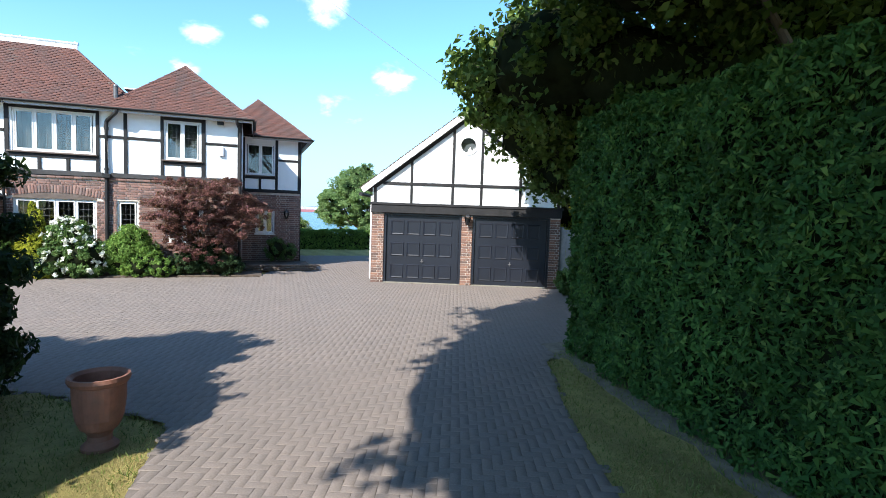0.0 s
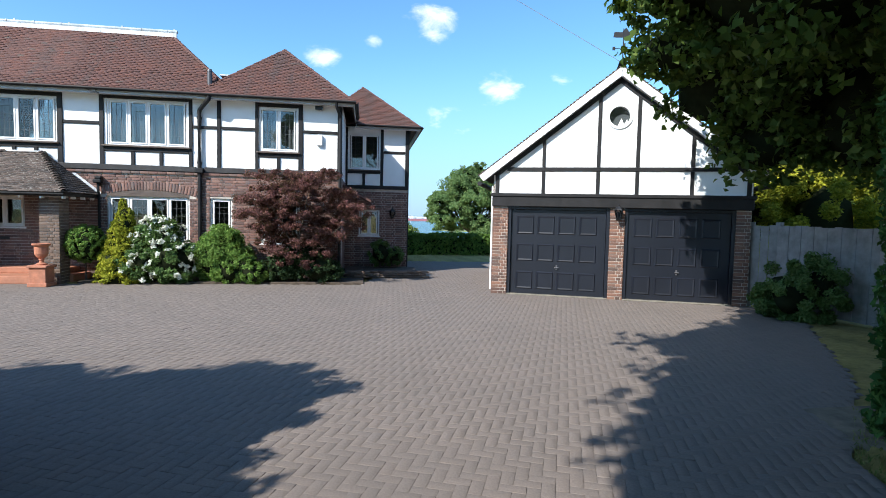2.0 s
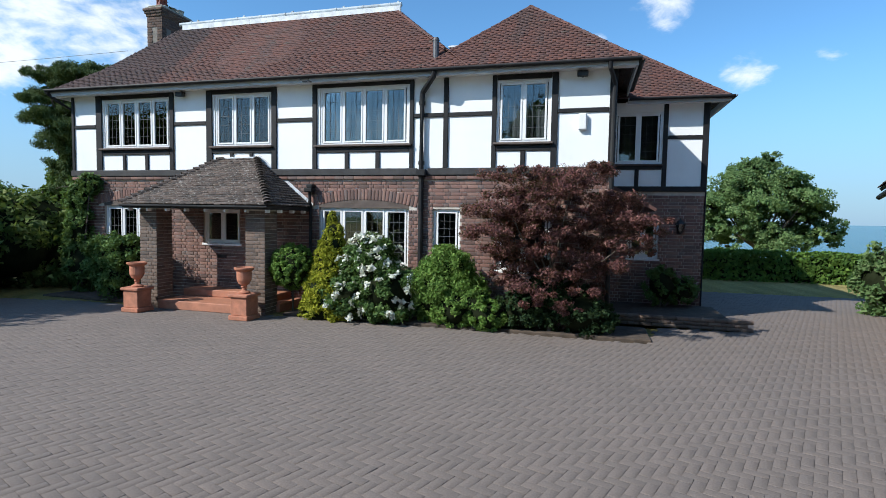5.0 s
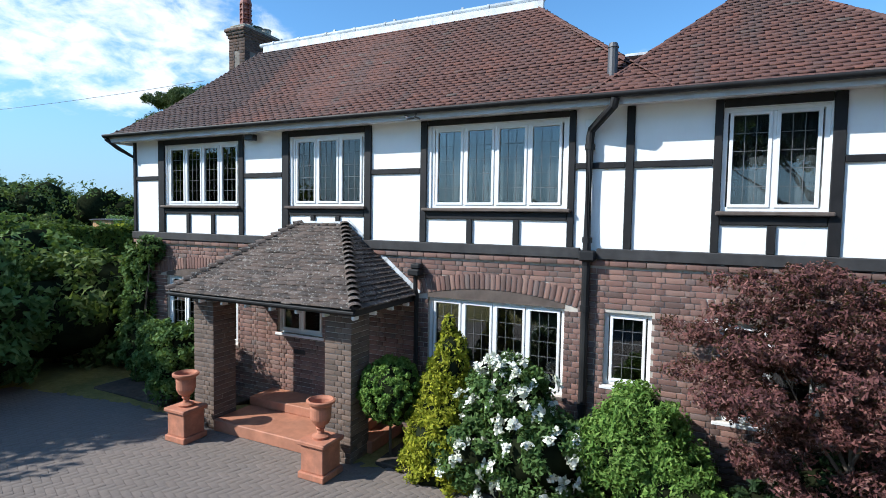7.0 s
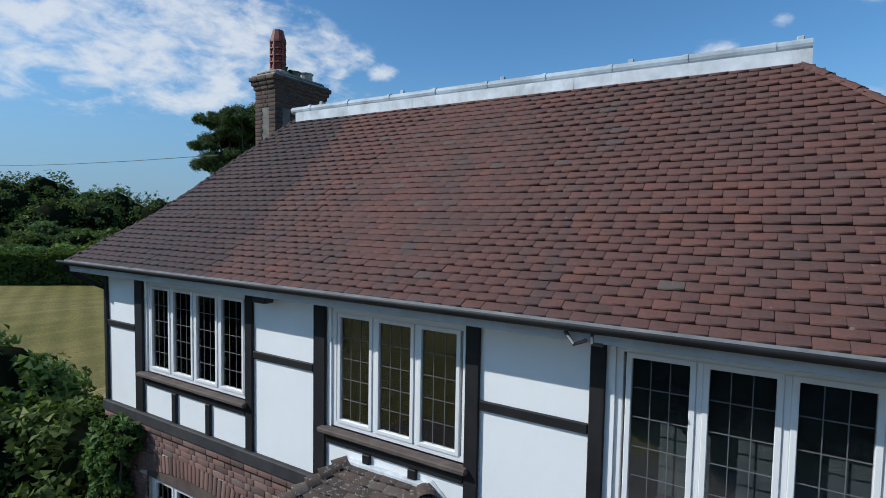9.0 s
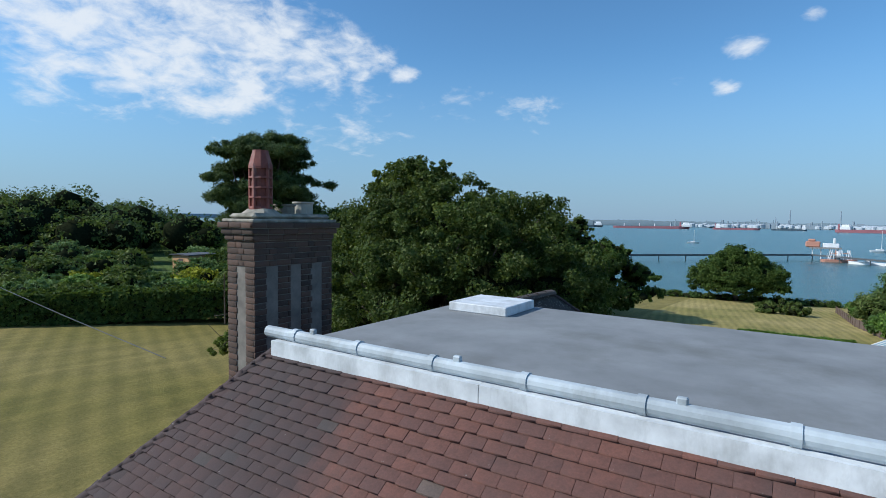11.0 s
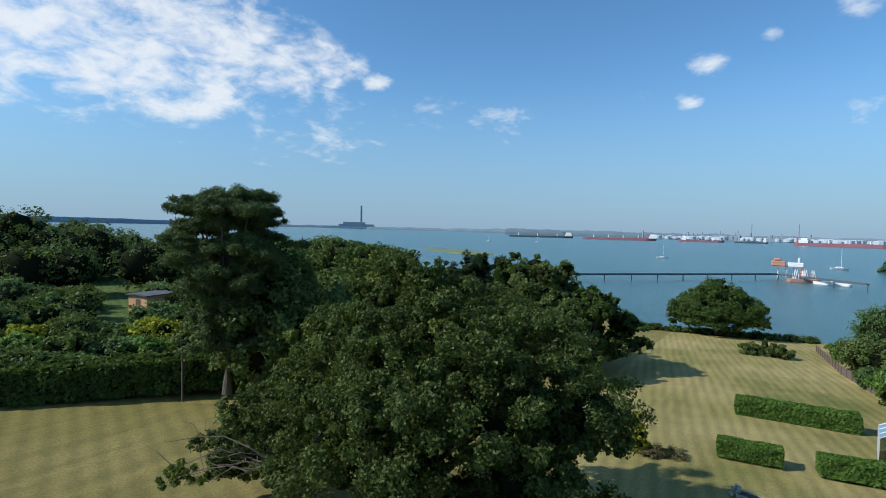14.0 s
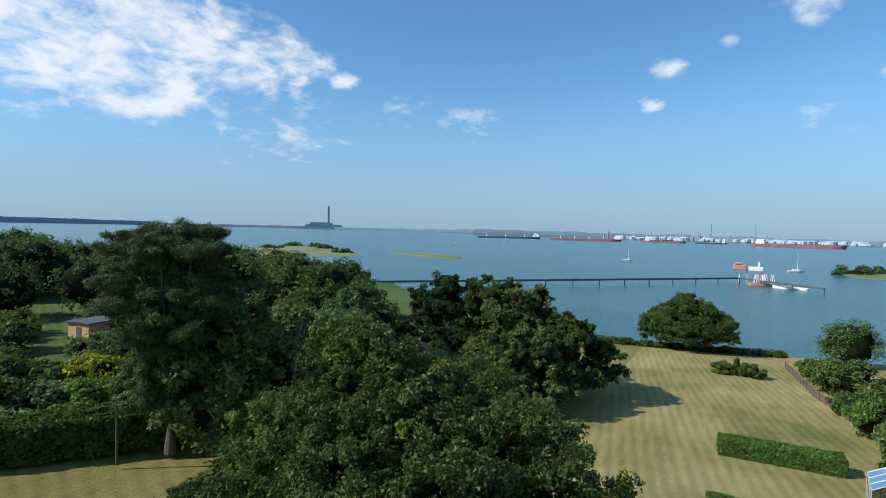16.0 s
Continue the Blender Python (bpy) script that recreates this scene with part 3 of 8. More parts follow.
def prism(bm, polygon, y0, y1):
    """An upright polygon given in x and z, thick from y0 to y1."""
    a = [bm.verts.new((x, y0, z)) for x, z in polygon]
    b = [bm.verts.new((x, y1, z)) for x, z in polygon]
    n = len(polygon)
    bm.faces.new(a)
    bm.faces.new(b[::-1])
    for i in range(n):
        bm.faces.new((a[i], a[(i + 1) % n], b[(i + 1) % n], b[i]))
    return bm


# ---- many alike pieces ----
def block_template(ease=0.12):
    """A unit block from 0 to 1 whose face towards -y is eased; open at the back."""
    e = ease
    v = [(x, 1, z) for x, z in ((0, 0), (1, 0), (1, 1), (0, 1))]
    v += [(x, e, z) for x, z in ((0, 0), (1, 0), (1, 1), (0, 1))]
    v += [(x, 0, z) for x, z in ((e * 0.35, e), (1 - e * 0.35, e), (1 - e * 0.35, 1 - e), (e * 0.35, 1 - e))]
    f = []
    for a, b in ((0, 4), (4, 8)):
        for k in range(4):
            f.append((a + k, a + (k + 1) % 4, b + (k + 1) % 4, b + k))
    f.append((8, 9, 10, 11))
    return np.array(v, np.float32), np.array(f, np.int32)


BLOCK = block_template(0.055)
TILE = block_template(0.025)


def pieces(name, parent, mat, mats, near=300, template=BLOCK, rest_name=None, rest_label=""):
    """The first pieces become objects on one mesh, the rest one joined mesh. mats: 4 x 4 arrays."""
    v, f = template
    mats = [np.asarray(m, np.float64) for m in mats]
    me = mesh_np(name, v, f, mat)
    for m in mats[:near]:
        ob = new(name, me)
        ob.parent = parent
        ob.matrix_basis = Matrix(m.tolist())
    rest = np.array(mats[near:])
    if len(rest):
        h = np.c_[v, np.ones(len(v))]
        verts = np.einsum("nij,vj->nvi", rest, h)[:, :, :3].reshape(-1, 3)
        faces = (f[None] + (np.arange(len(rest)) * len(v))[:, None, None]).reshape(-1, f.shape[1])
        ob = child(rest_name or name + "_field", mesh_np(name + "_field", verts, faces, mat), parent, rest_label)
        tagged(ob, kind="stuff")


def frame_m(origin, ex, ey, ez):
    m = np.eye(4)
    m[:3, 0], m[:3, 1], m[:3, 2], m[:3, 3] = ex, ey, ez, origin
    return m


def brick_course(x0, x1, z0, z1, holes, length=0.215, height=0.065, joint=0.010, proud=0.03, flemish=True, rng=RNG):
    """Bricks of a wall that faces -y, cut round the holes (x0, x1, z0, z1), as matrices in the wall's own frame."""
    out = []
    row = 0
    z = z0
    while z + height * 0.6 < z1:
        h = min(height, z1 - z)
        spans = [(x0, x1)]
        for a, b, c, d in holes:
            if z + h > c + 0.004 and z < d - 0.004:
                spans = [s for u, w in spans for s in ((u, min(w, a)), (max(u, b), w)) if s[1] - s[0] > 0.03]
        x = x0 - (0.0 if row % 2 else 0.16)
        k = row
        while x < x1:
            ln = length if (k % 2 or not flemish) else 0.1025
            for u, w in spans:
                a, b = max(x, u), min(x + ln, w)
                if b - a > 0.025:
                    d = rng.uniform(0, 0.004)
                    out.append(frame_m((a, -d, z + rng.uniform(-0.0015, 0.0015)), (b - a, 0, 0), (0, proud, 0), (0, 0, h)))
            x += ln + joint
            k += 1
        z += height + joint
        row += 1
    return out


# ---- foliage ----
def leaves(centres, normals, size, rng, aspect=1.6, spread=0.9, fold=0.25, three=False):
    """A folded leaf of four corners (or a plain one of three) at each centre, turned about its normal at random."""
    n = len(centres)
    nn = normals + rng.normal(0, spread, (n, 3))
    nn /= np.linalg.norm(nn, axis=1, keepdims=True) + 1e-9
    r = rng.normal(0, 1, (n, 3))
    u = np.cross(nn, r)
    u /= np.linalg.norm(u, axis=1, keepdims=True) + 1e-9
    w = np.cross(nn, u)
    s = (size * rng.uniform(0.6, 1.3, n))[:, None]
    tip, tail = centres + u * s * aspect / 2, centres - u * s * aspect / 2
    if three:
        back = centres - u * s * aspect * 0.45
        verts = np.stack([back + w * s * 0.55, tip, back - w * s * 0.55], 1).reshape(-1, 3)
        return verts, np.arange(3 * n).reshape(-1, 3)
    a, b = centres + w * s / 2 + nn * s * fold, centres - w * s / 2 + nn * s * fold
    verts = np.stack([tail, a, tip, b], 1).reshape(-1, 3)
    faces = np.arange(4 * n).reshape(-1, 4)
    return verts, faces


def crown_points(blobs, n, rng, clumps=26, clump_size=0.34, depth=0.5, loose=1.0):
    """Points and outward normals on a crown of rounded masses, gathered into clumps with gaps between them."""
    blobs = np.asarray(blobs, float)
    area = (blobs[:, 3] * blobs[:, 4] + blobs[:, 4] * blobs[:, 5] + blobs[:, 3] * blobs[:, 5])
    which = rng.choice(len(blobs), n, p=area / area.sum())
    cen, rad = blobs[:, :3], blobs[:, 3:]
    k = len(blobs) * clumps
    d = rng.normal(0, 1, (k, 3))
    d /= np.linalg.norm(d, axis=1, keepdims=True)
    own = np.repeat(np.arange(len(blobs)), clumps)
    reach = rng.uniform(0.90 - 0.16 * loose, 1.02 + 0.16 * loose, k)[:, None]
    pos = cen[own] + d * rad[own] * reach
    size = rng.uniform(0.85 - 0.35 * loose, 1.15 + 0.25 * loose, k) * clump_size
    pick = which * clumps + rng.integers(0, clumps, n)
    q = rng.normal(0, 1, (n, 3))
    q /= np.linalg.norm(q, axis=1, keepdims=True)
    rr = rng.uniform(0, 1, n)[:, None] ** depth
    mean = rad[which].mean(1)[:, None]
    pts = pos[pick] + q * rr * size[pick][:, None] * (0.55 * mean + 0.45 * rad[which])
    nor = 0.6 * q + 0.6 * d[pick] + np.array([0, 0, 0.35])
    return pts, nor


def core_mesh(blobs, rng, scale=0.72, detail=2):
    """Lumpy inner masses that keep a crown from being seen through, coloured dark as its inner shade."""
    bm = bmesh.new()
    for x, y, z, a, b, c in blobs:
        r = bmesh.ops.create_icosphere(bm, subdivisions=detail, radius=1.0)
        o = Vector(rng.uniform(-50, 50, 3))
        for v in r["verts"]:
            k = scale * (1 + 0.35 * noise.noise(v.co * 2.2 + o))
            v.co = Vector((x + v.co.x * a * k, y + v.co.y * b * k, z + v.co.z * c * k))
    me = bpy.data.meshes.new("core")
    bm.to_mesh(me)
    bm.free()
    vs = np.empty(len(me.vertices) * 3, np.float32)
    me.vertices.foreach_get("co", vs)
    fs = np.empty(len(me.polygons) * 3, np.int32)
    me.loops.foreach_get("vertex_index", fs)
    bpy.data.meshes.remove(me)
    f = fs.reshape(-1, 3)
    return vs.reshape(-1, 3), np.c_[f, f[:, 2:]]


def foliage(name, parent, mat, blobs, n, size, rng, clumps=26, clump_size=0.34, core=0.72, aspect=1.6, label="", depth=0.5, floor=None, spread=0.9, three=False, loose=1.0):
    pts, nor = crown_points(blobs, n, rng, clumps, clump_size, depth, loose)
    if floor is not None:
        keep = pts[:, 2] > floor
        pts, nor = pts[keep], nor[keep]
    v, f = leaves(pts, nor, size, rng, aspect, spread, three=three or size > 0.1)
    me = mesh_np(name, v, f, mat)
    ob = child(name, me, parent, label)
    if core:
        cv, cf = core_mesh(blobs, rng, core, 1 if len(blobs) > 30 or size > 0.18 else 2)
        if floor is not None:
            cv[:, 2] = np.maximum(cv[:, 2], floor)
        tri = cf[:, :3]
        child("inner_" + name, mesh_np("inner_" + name, cv, tri, M_CROWN_SHADE), parent)
    return ob


def boughs(blobs, per, size, seed, flat=0.6, low=-0.5):
    """Breaks rounded masses into leafy boughs that stand out of them by different lengths."""
    rng = np.random.default_rng(seed)
    out = []
    for x, y, z, a, b, c in blobs:
        for k in range(per):
            d = rng.normal(0, 1, 3)
            d /= np.linalg.norm(d)
            if d[2] < low:
                d[2] = -d[2]
            q = rng.uniform(0.55, 1.08)
            r = (a + b + c) / 3 * size * rng.uniform(0.6, 1.35)
            out.append((x + d[0] * a * q, y + d[1] * b * q, z + d[2] * c * q, r, r, r * flat * rng.uniform(0.7, 1.3)))
    return out


def tree(name, label, at, height, blobs, leaf, n, size, seed, trunk=0.3, bark=None, clumps=26, clump_size=0.34, core=0.72, limbs=6, fork=0.3, group="", category="tree", aspect=1.6, depth=0.5, lean=(0, 0), three=False):
    """A tree: tapered trunk with limbs to its masses of leaves. blobs are relative to its foot."""
    rng = np.random.default_rng(seed)
    root = thing(name, label, category, group, at=pose(*at))
    bm = bmesh.new()
    top = Vector((lean[0], lean[1], height * 0.72))
    pts = [Vector((0, 0, -0.15)), Vector((0.02, 0, height * 0.05)), top * 0.35 + Vector((rng.normal(0, trunk * 0.4), rng.normal(0, trunk * 0.4), 0)), top * 0.7, top]
    tube(bm, pts, trunk * 1.15, 10, trunk * 0.22)
    order = sorted(blobs, key=lambda b: -b[3])[:limbs]
    for b in order:
        c = Vector(b[:3])
        start = top * min(0.95, max(fork, 0.55 * c.z / max(height, 0.1)))
        mid = (start + c) / 2 + Vector((0, 0, -0.05 * height))
        tube(bm, [start, mid, c], trunk * 0.42, 7, trunk * 0.08)
    part("trunk", bm, bark or M_BARK, root)
    foliage("crown", root, leaf, blobs, n, size, rng, clumps, clump_size, core, aspect, depth=depth, floor=0.05, three=three)
    return root


def shrub(name, label, at, blobs, leaf, n, size, seed, stem=None, clumps=30, clump_size=0.3, core=0.75, category="shrub", group="", aspect=1.6, spread=0.9, loose=0.35):
    rng = np.random.default_rng(seed)
    root = thing(name, label, category, group, at=pose(*at))
    foliage("foliage", root, leaf, blobs, n, size, rng, clumps, clump_size, core, aspect, floor=0.01, spread=spread, three=True, loose=loose)
    for b in blobs[:4]:
        part("stem", tube(bmesh.new(), [(b[0] * 0.2, b[1] * 0.2, -0.05), (b[0] * 0.6, b[1] * 0.6, b[2] * 0.5), b[:3]], stem or 0.03, 6, 0.01), M_BARK, root)
    return root


def clipped(name, label, length, depth, height, at, turn, leaf, n, size, seed, category="hedge", group="", lump=0.06, gaps=0.0, aspect=1.7, three=False):
    """A clipped hedge: a lumpy shade-dark core under a close skin of leaves. Length runs along its own x."""
    rng = np.random.default_rng(seed)
    root = thing(name, label, category, group, at=pose(at[0], at[1], at[2], 0, 0, turn))
    bm = bmesh.new()
    nx, ny, nz = max(2, int(length / 0.4)), max(2, int(depth / 0.3)), max(2, int(height / 0.3))
    r = bmesh.ops.create_grid(bm, x_segments=1, y_segments=1, size=0.1)
    bmesh.ops.delete(bm, geom=r["verts"], context="VERTS")
    box(bm, 0.16, length - 0.16, -depth + 0.2, -0.2, 0.02, height - 0.2)
    bmesh.ops.subdivide_edges(bm, edges=bm.edges[:], cuts=6, use_grid_fill=True)
    o = Vector(rng.uniform(-50, 50, 3))
    for v in bm.verts:
        k = noise.noise_vector(v.co * 1.4 + o)
        v.co += Vector((k.x, k.y, k.z if v.co.z > 0.1 else 0)) * lump * 0.6
    part("inner_mass", bm, M_CROWN_SHADE, root)
    # skin on top and four sides
    A = np.array([length * depth, length * height, length * height, depth * height, depth * height])
    side = rng.choice(5, n, p=A / A.sum())
    a, b = rng.uniform(0, 1, n), rng.uniform(0, 1, n)
    x = np.where(side == 0, a * length, np.where(side < 3, a * length, np.where(side == 3, 0.0, length)))
    y = np.where(side == 0, -b * depth, np.where(side == 1, -depth, np.where(side == 2, 0.0, -a * depth)))
    z = np.where(side == 0, height, b * height)
    nor = np.array([[0, 0, 1], [0, -1, 0], [0, 1, 0], [-1, 0, 0], [1, 0, 0]], float)[side]
    pts = np.c_[x, y, z]
    wave = np.array([noise.noise(Vector(p) * 1.3 + o) for p in pts])
    small = np.array([noise.noise(Vector(p) * 4.5 + o) for p in pts])
    pts = pts + nor * (wave * lump * 1.6 + small * lump * 0.9 - rng.uniform(0, 1, n) ** 2 * 0.10)[:, None]
    if gaps:
        keep = (pts[:, 2] > gaps * (0.6 + 0.4 * wave)) | (side == 0)
        pts, nor = pts[keep], nor[keep]
    v, f = leaves(pts, nor * 0.9 + np.array([0, 0, 0.2]), size, rng, aspect, 0.7, three=three)
    child("foliage", mesh_np("foliage", v, f, leaf), root)
    return root


# ---- ground, lawn and sea ----
SEA_Z = -9.0


def land(x, y):
    """Height of the ground: level round the house, falling to the shore."""
    k = min(max((x + 70) / 45.0, 0.25), 1.0)
    z = -0.062 * k * max(0.0, y - 10)
    shore = 113 + 6 * math.sin(x * 0.05) + max(0.0, -x - 60) * 0.55
    if y > shore:
        z -= min((y - shore) * 0.5, 12)
    if x < -330:
        z -= min((-330 - x) * 0.1, 12)
    return z


PAVED = [(3.3, -26), (3.5, -14), (3.62, -12.7), (2.6, -11.7), (0.8, -10.6), (-3, -9.4), (-9.0, -8.2), (-11.5, -5), (-10.2, -1.6), (-7.4, -1.15), (-5.3, -1.22),
         (-2.4, -1.2), (-2.2, -1.12), (4.6, -1.2), (5.0, 0.3), (6.3, 0.35), (6.3, 6.3), (11.6, 6.5), (10.15, 3.2), (7.85, -2.55), (13.15, -4.65), (12.9, -6.5), (10.4, -9.9),
         (8.6, -11.6), (7.6, -13.76), (7.14, -15.15), (6.7, -19), (6.6, -26)]
PAVED_NP = np.array(PAVED)


def in_paved(x, y):
    """Which of the points lie on the paving."""
    x, y = np.asarray(x, float), np.asarray(y, float)
    inside = np.zeros(x.shape, bool)
    n = len(PAVED_NP)
    for i in range(n):
        (x0, y0), (x1, y1) = PAVED_NP[i], PAVED_NP[(i + 1) % n]
        cross = (y0 > y) != (y1 > y)
        at = (x1 - x0) * (y - y0) / (y1 - y0 if abs(y1 - y0) > 1e-9 else 1e-9) + x0
        inside ^= cross & (x < at)
    return inside


def lines(near, far, step):
    a = list(np.arange(near[0], near[1] + 1e-6, step))
    g = step
    lo, hi = [near[0]], [near[1]]
    while lo[-1] > far[0] or hi[-1] < far[1]:
        g *= 1.25
        lo.append(lo[-1] - g)
        hi.append(hi[-1] + g)
    return np.array(sorted({*lo[1:], *a, *hi[1:]}))


def build_ground():
    gx, gy = lines((-12, 16), (-650, 650), 0.3), lines((-24, 12), (-500, 260), 0.3)
    gy = np.array(sorted({*gy[(gy < 96) | (gy > 150)], *np.arange(96, 150, 1.5)}))
    X, Y = np.meshgrid(gx, gy)
    Z = np.array([[land(x, y) for x in gx] for y in gy])
    Z += 0.012 * np.array([[noise.noise(Vector((x * 0.9, y * 0.9, 3))) for x in gx] for y in gy])
    Z[in_paved(X, Y)] = -0.07
    Z[(X > -8.8) & (X < 6.0) & (Y > -0.2) & (Y < 8)] = -0.07
    nx, ny = len(gx), len(gy)
    i = np.arange(nx * ny).reshape(ny, nx)
    f = np.stack([i[:-1, :-1], i[:-1, 1:], i[1:, 1:], i[1:, :-1]], -1).reshape(-1, 4)
    ob = new("ground", mesh_np("ground", np.stack([X, Y, Z], -1).reshape(-1, 3), f, M_GRASS, smooth=True))
    tagged(ob, "dry mown lawn with faint stripes sloping to the shore", "ground", kind="structure")


build_ground()


def build_sea():
    r = np.array([0.0, 60, 120, 200, 300, 450, 700, 1100, 1800, 3000, 4900])
    a = np.linspace(0, 2 * np.pi, 97)[:-1]
    v = [(0, 60, SEA_Z)]
    for q in r[1:]:
        v += [(q * math.cos(t), 60 + q * math.sin(t), SEA_Z) for t in a]
    n = len(a)
    f = []
    for k in range(len(r) - 2):
        for j in range(n):
            p, q = 1 + k * n, 1 + (k + 1) * n
            f.append((p + j, p + (j + 1) % n, q + (j + 1) % n, q + j))
    ob = new("water", mesh_np("water", v, f, M_SEA))
    tagged(ob, "calm blue-green estuary water with small ripples", "water", kind="structure")


build_sea()


# ---- house ----
house = thing("house", "half-timbered white and brick house with a red-brown clay tile roof", "house")
X0, X1, EAVE = -8.88, 4.05, 4.86
HOLES_LOW = [(-7.95, -6.0, 0.98, 2.18), (-5.06, -4.06, 1.34, 2.12), (-2.07, 0.0, 0.98, 2.2), (0.52, 1.10, 1.24, 2.2), (1.85, 2.9, 1.0, 2.2)]
HOLES_UP = [(-7.9, -5.95, 3.56, 4.72), (-4.72, -3.23, 3.56, 4.72), (-2.05, -0.03, 3.54, 4.74), (1.8, 2.84, 3.52, 4.72)]
ARCHES = [(-7.0, 2.2, 1.02), (-1.03, 2.22, 1.1), (2.37, 2.22, 0.6)]


def arch_rise(cx, half):
    return 0.16 * half / 1.1


def holed_wall(x0, x1, z0, z1, y0, y1, holes):
    """A wall slab in one piece with its openings cut through."""
    xs = sorted({x0, x1, *[v for h in holes for v in h[:2]]})
    zs = sorted({z0, z1, *[v for h in holes for v in h[2:]]})
    bm = bmesh.new()
    grid = {(x, z): bm.verts.new((x, y0, z)) for x in xs for z in zs}
    for a, b in zip(xs, xs[1:]):
        for c, d in zip(zs, zs[1:]):
            if not any(h[0] < (a + b) / 2 < h[1] and h[2] < (c + d) / 2 < h[3] for h in holes):
                bm.faces.new((grid[a, c], grid[b, c], grid[b, d], grid[a, d]))
    bmesh.ops.delete(bm, geom=[v for v in bm.verts if not v.link_faces], context="VERTS")
    out = bmesh.ops.extrude_face_region(bm, geom=bm.faces[:])
    bmesh.ops.translate(bm, verts=[g for g in out["geom"] if isinstance(g, bmesh.types.BMVert)], vec=(0, y1 - y0, 0))
    return bm


def ring_frame(bm, x0, x1, y0, y1, z0, z1, w):
    """A rectangular frame in one piece, w wide."""
    rows = []
    for y in (y0, y1):
        for k in (0, w):
            rows.append([bm.verts.new(p) for p in ((x0 + k, y, z0 + k), (x1 - k, y, z0 + k), (x1 - k, y, z1 - k), (x0 + k, y, z1 - k))])
    a, b, c, d = rows
    for k in range(4):
        j = (k + 1) % 4
        for p, q in ((a, b), (b, d), (d, c), (c, a)):
            bm.faces.new((p[k], p[j], q[j], q[k]))
    bmesh.ops.bevel(bm, geom=bm.edges[:], offset=0.004, segments=1, affect="EDGES")
    return bm


def build_walls():
    # masonry below, mortar face 8 mm behind the bricks
    bm = holed_wall(X0, X1, 0, 2.86, 0.010, 0.27, HOLES_LOW)
    part("lower_wall", bm, M_MORTAR, house, "brick wall with pale mortar joints")
    bm = holed_wall(X0, X1, 2.86, EAVE, 0.0, 0.27, HOLES_UP)
    part("upper_wall", bm, M_RENDER, house, "white rendered upper wall")
    # end and back walls, floors, so that the house is closed
    part("side_wall", boxes((X0, X0 + 0.25, 0.27, 8.2, 0, EAVE)), M_RENDER, house)
    part("side_wall", boxes((X1 - 0.25, X1, 0.27, 2.5, 0, 2.86)), M_BRICK, house)
    part("side_wall", boxes((X1 - 0.25, X1, 0.27, 2.5, 2.86, EAVE)), M_RENDER, house)
    part("back_wall", boxes((X0, 6.1, 8.2, 8.45, 0, EAVE - 0.1)), M_RENDER, house)
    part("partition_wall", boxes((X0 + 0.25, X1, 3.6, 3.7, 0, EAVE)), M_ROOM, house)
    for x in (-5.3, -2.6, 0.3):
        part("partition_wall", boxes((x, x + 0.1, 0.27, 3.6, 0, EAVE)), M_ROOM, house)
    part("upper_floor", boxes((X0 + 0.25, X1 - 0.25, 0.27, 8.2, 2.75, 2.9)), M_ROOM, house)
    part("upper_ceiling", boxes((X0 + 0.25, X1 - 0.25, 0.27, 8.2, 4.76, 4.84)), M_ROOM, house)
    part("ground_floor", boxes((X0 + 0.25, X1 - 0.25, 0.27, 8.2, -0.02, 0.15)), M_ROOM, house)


build_walls()


def bar(parent, name, bounds, mat=None, bevel=0.008, label=""):
    return part(name, boxes(bounds, bevel=bevel), mat or M_TIMBER, parent, label)


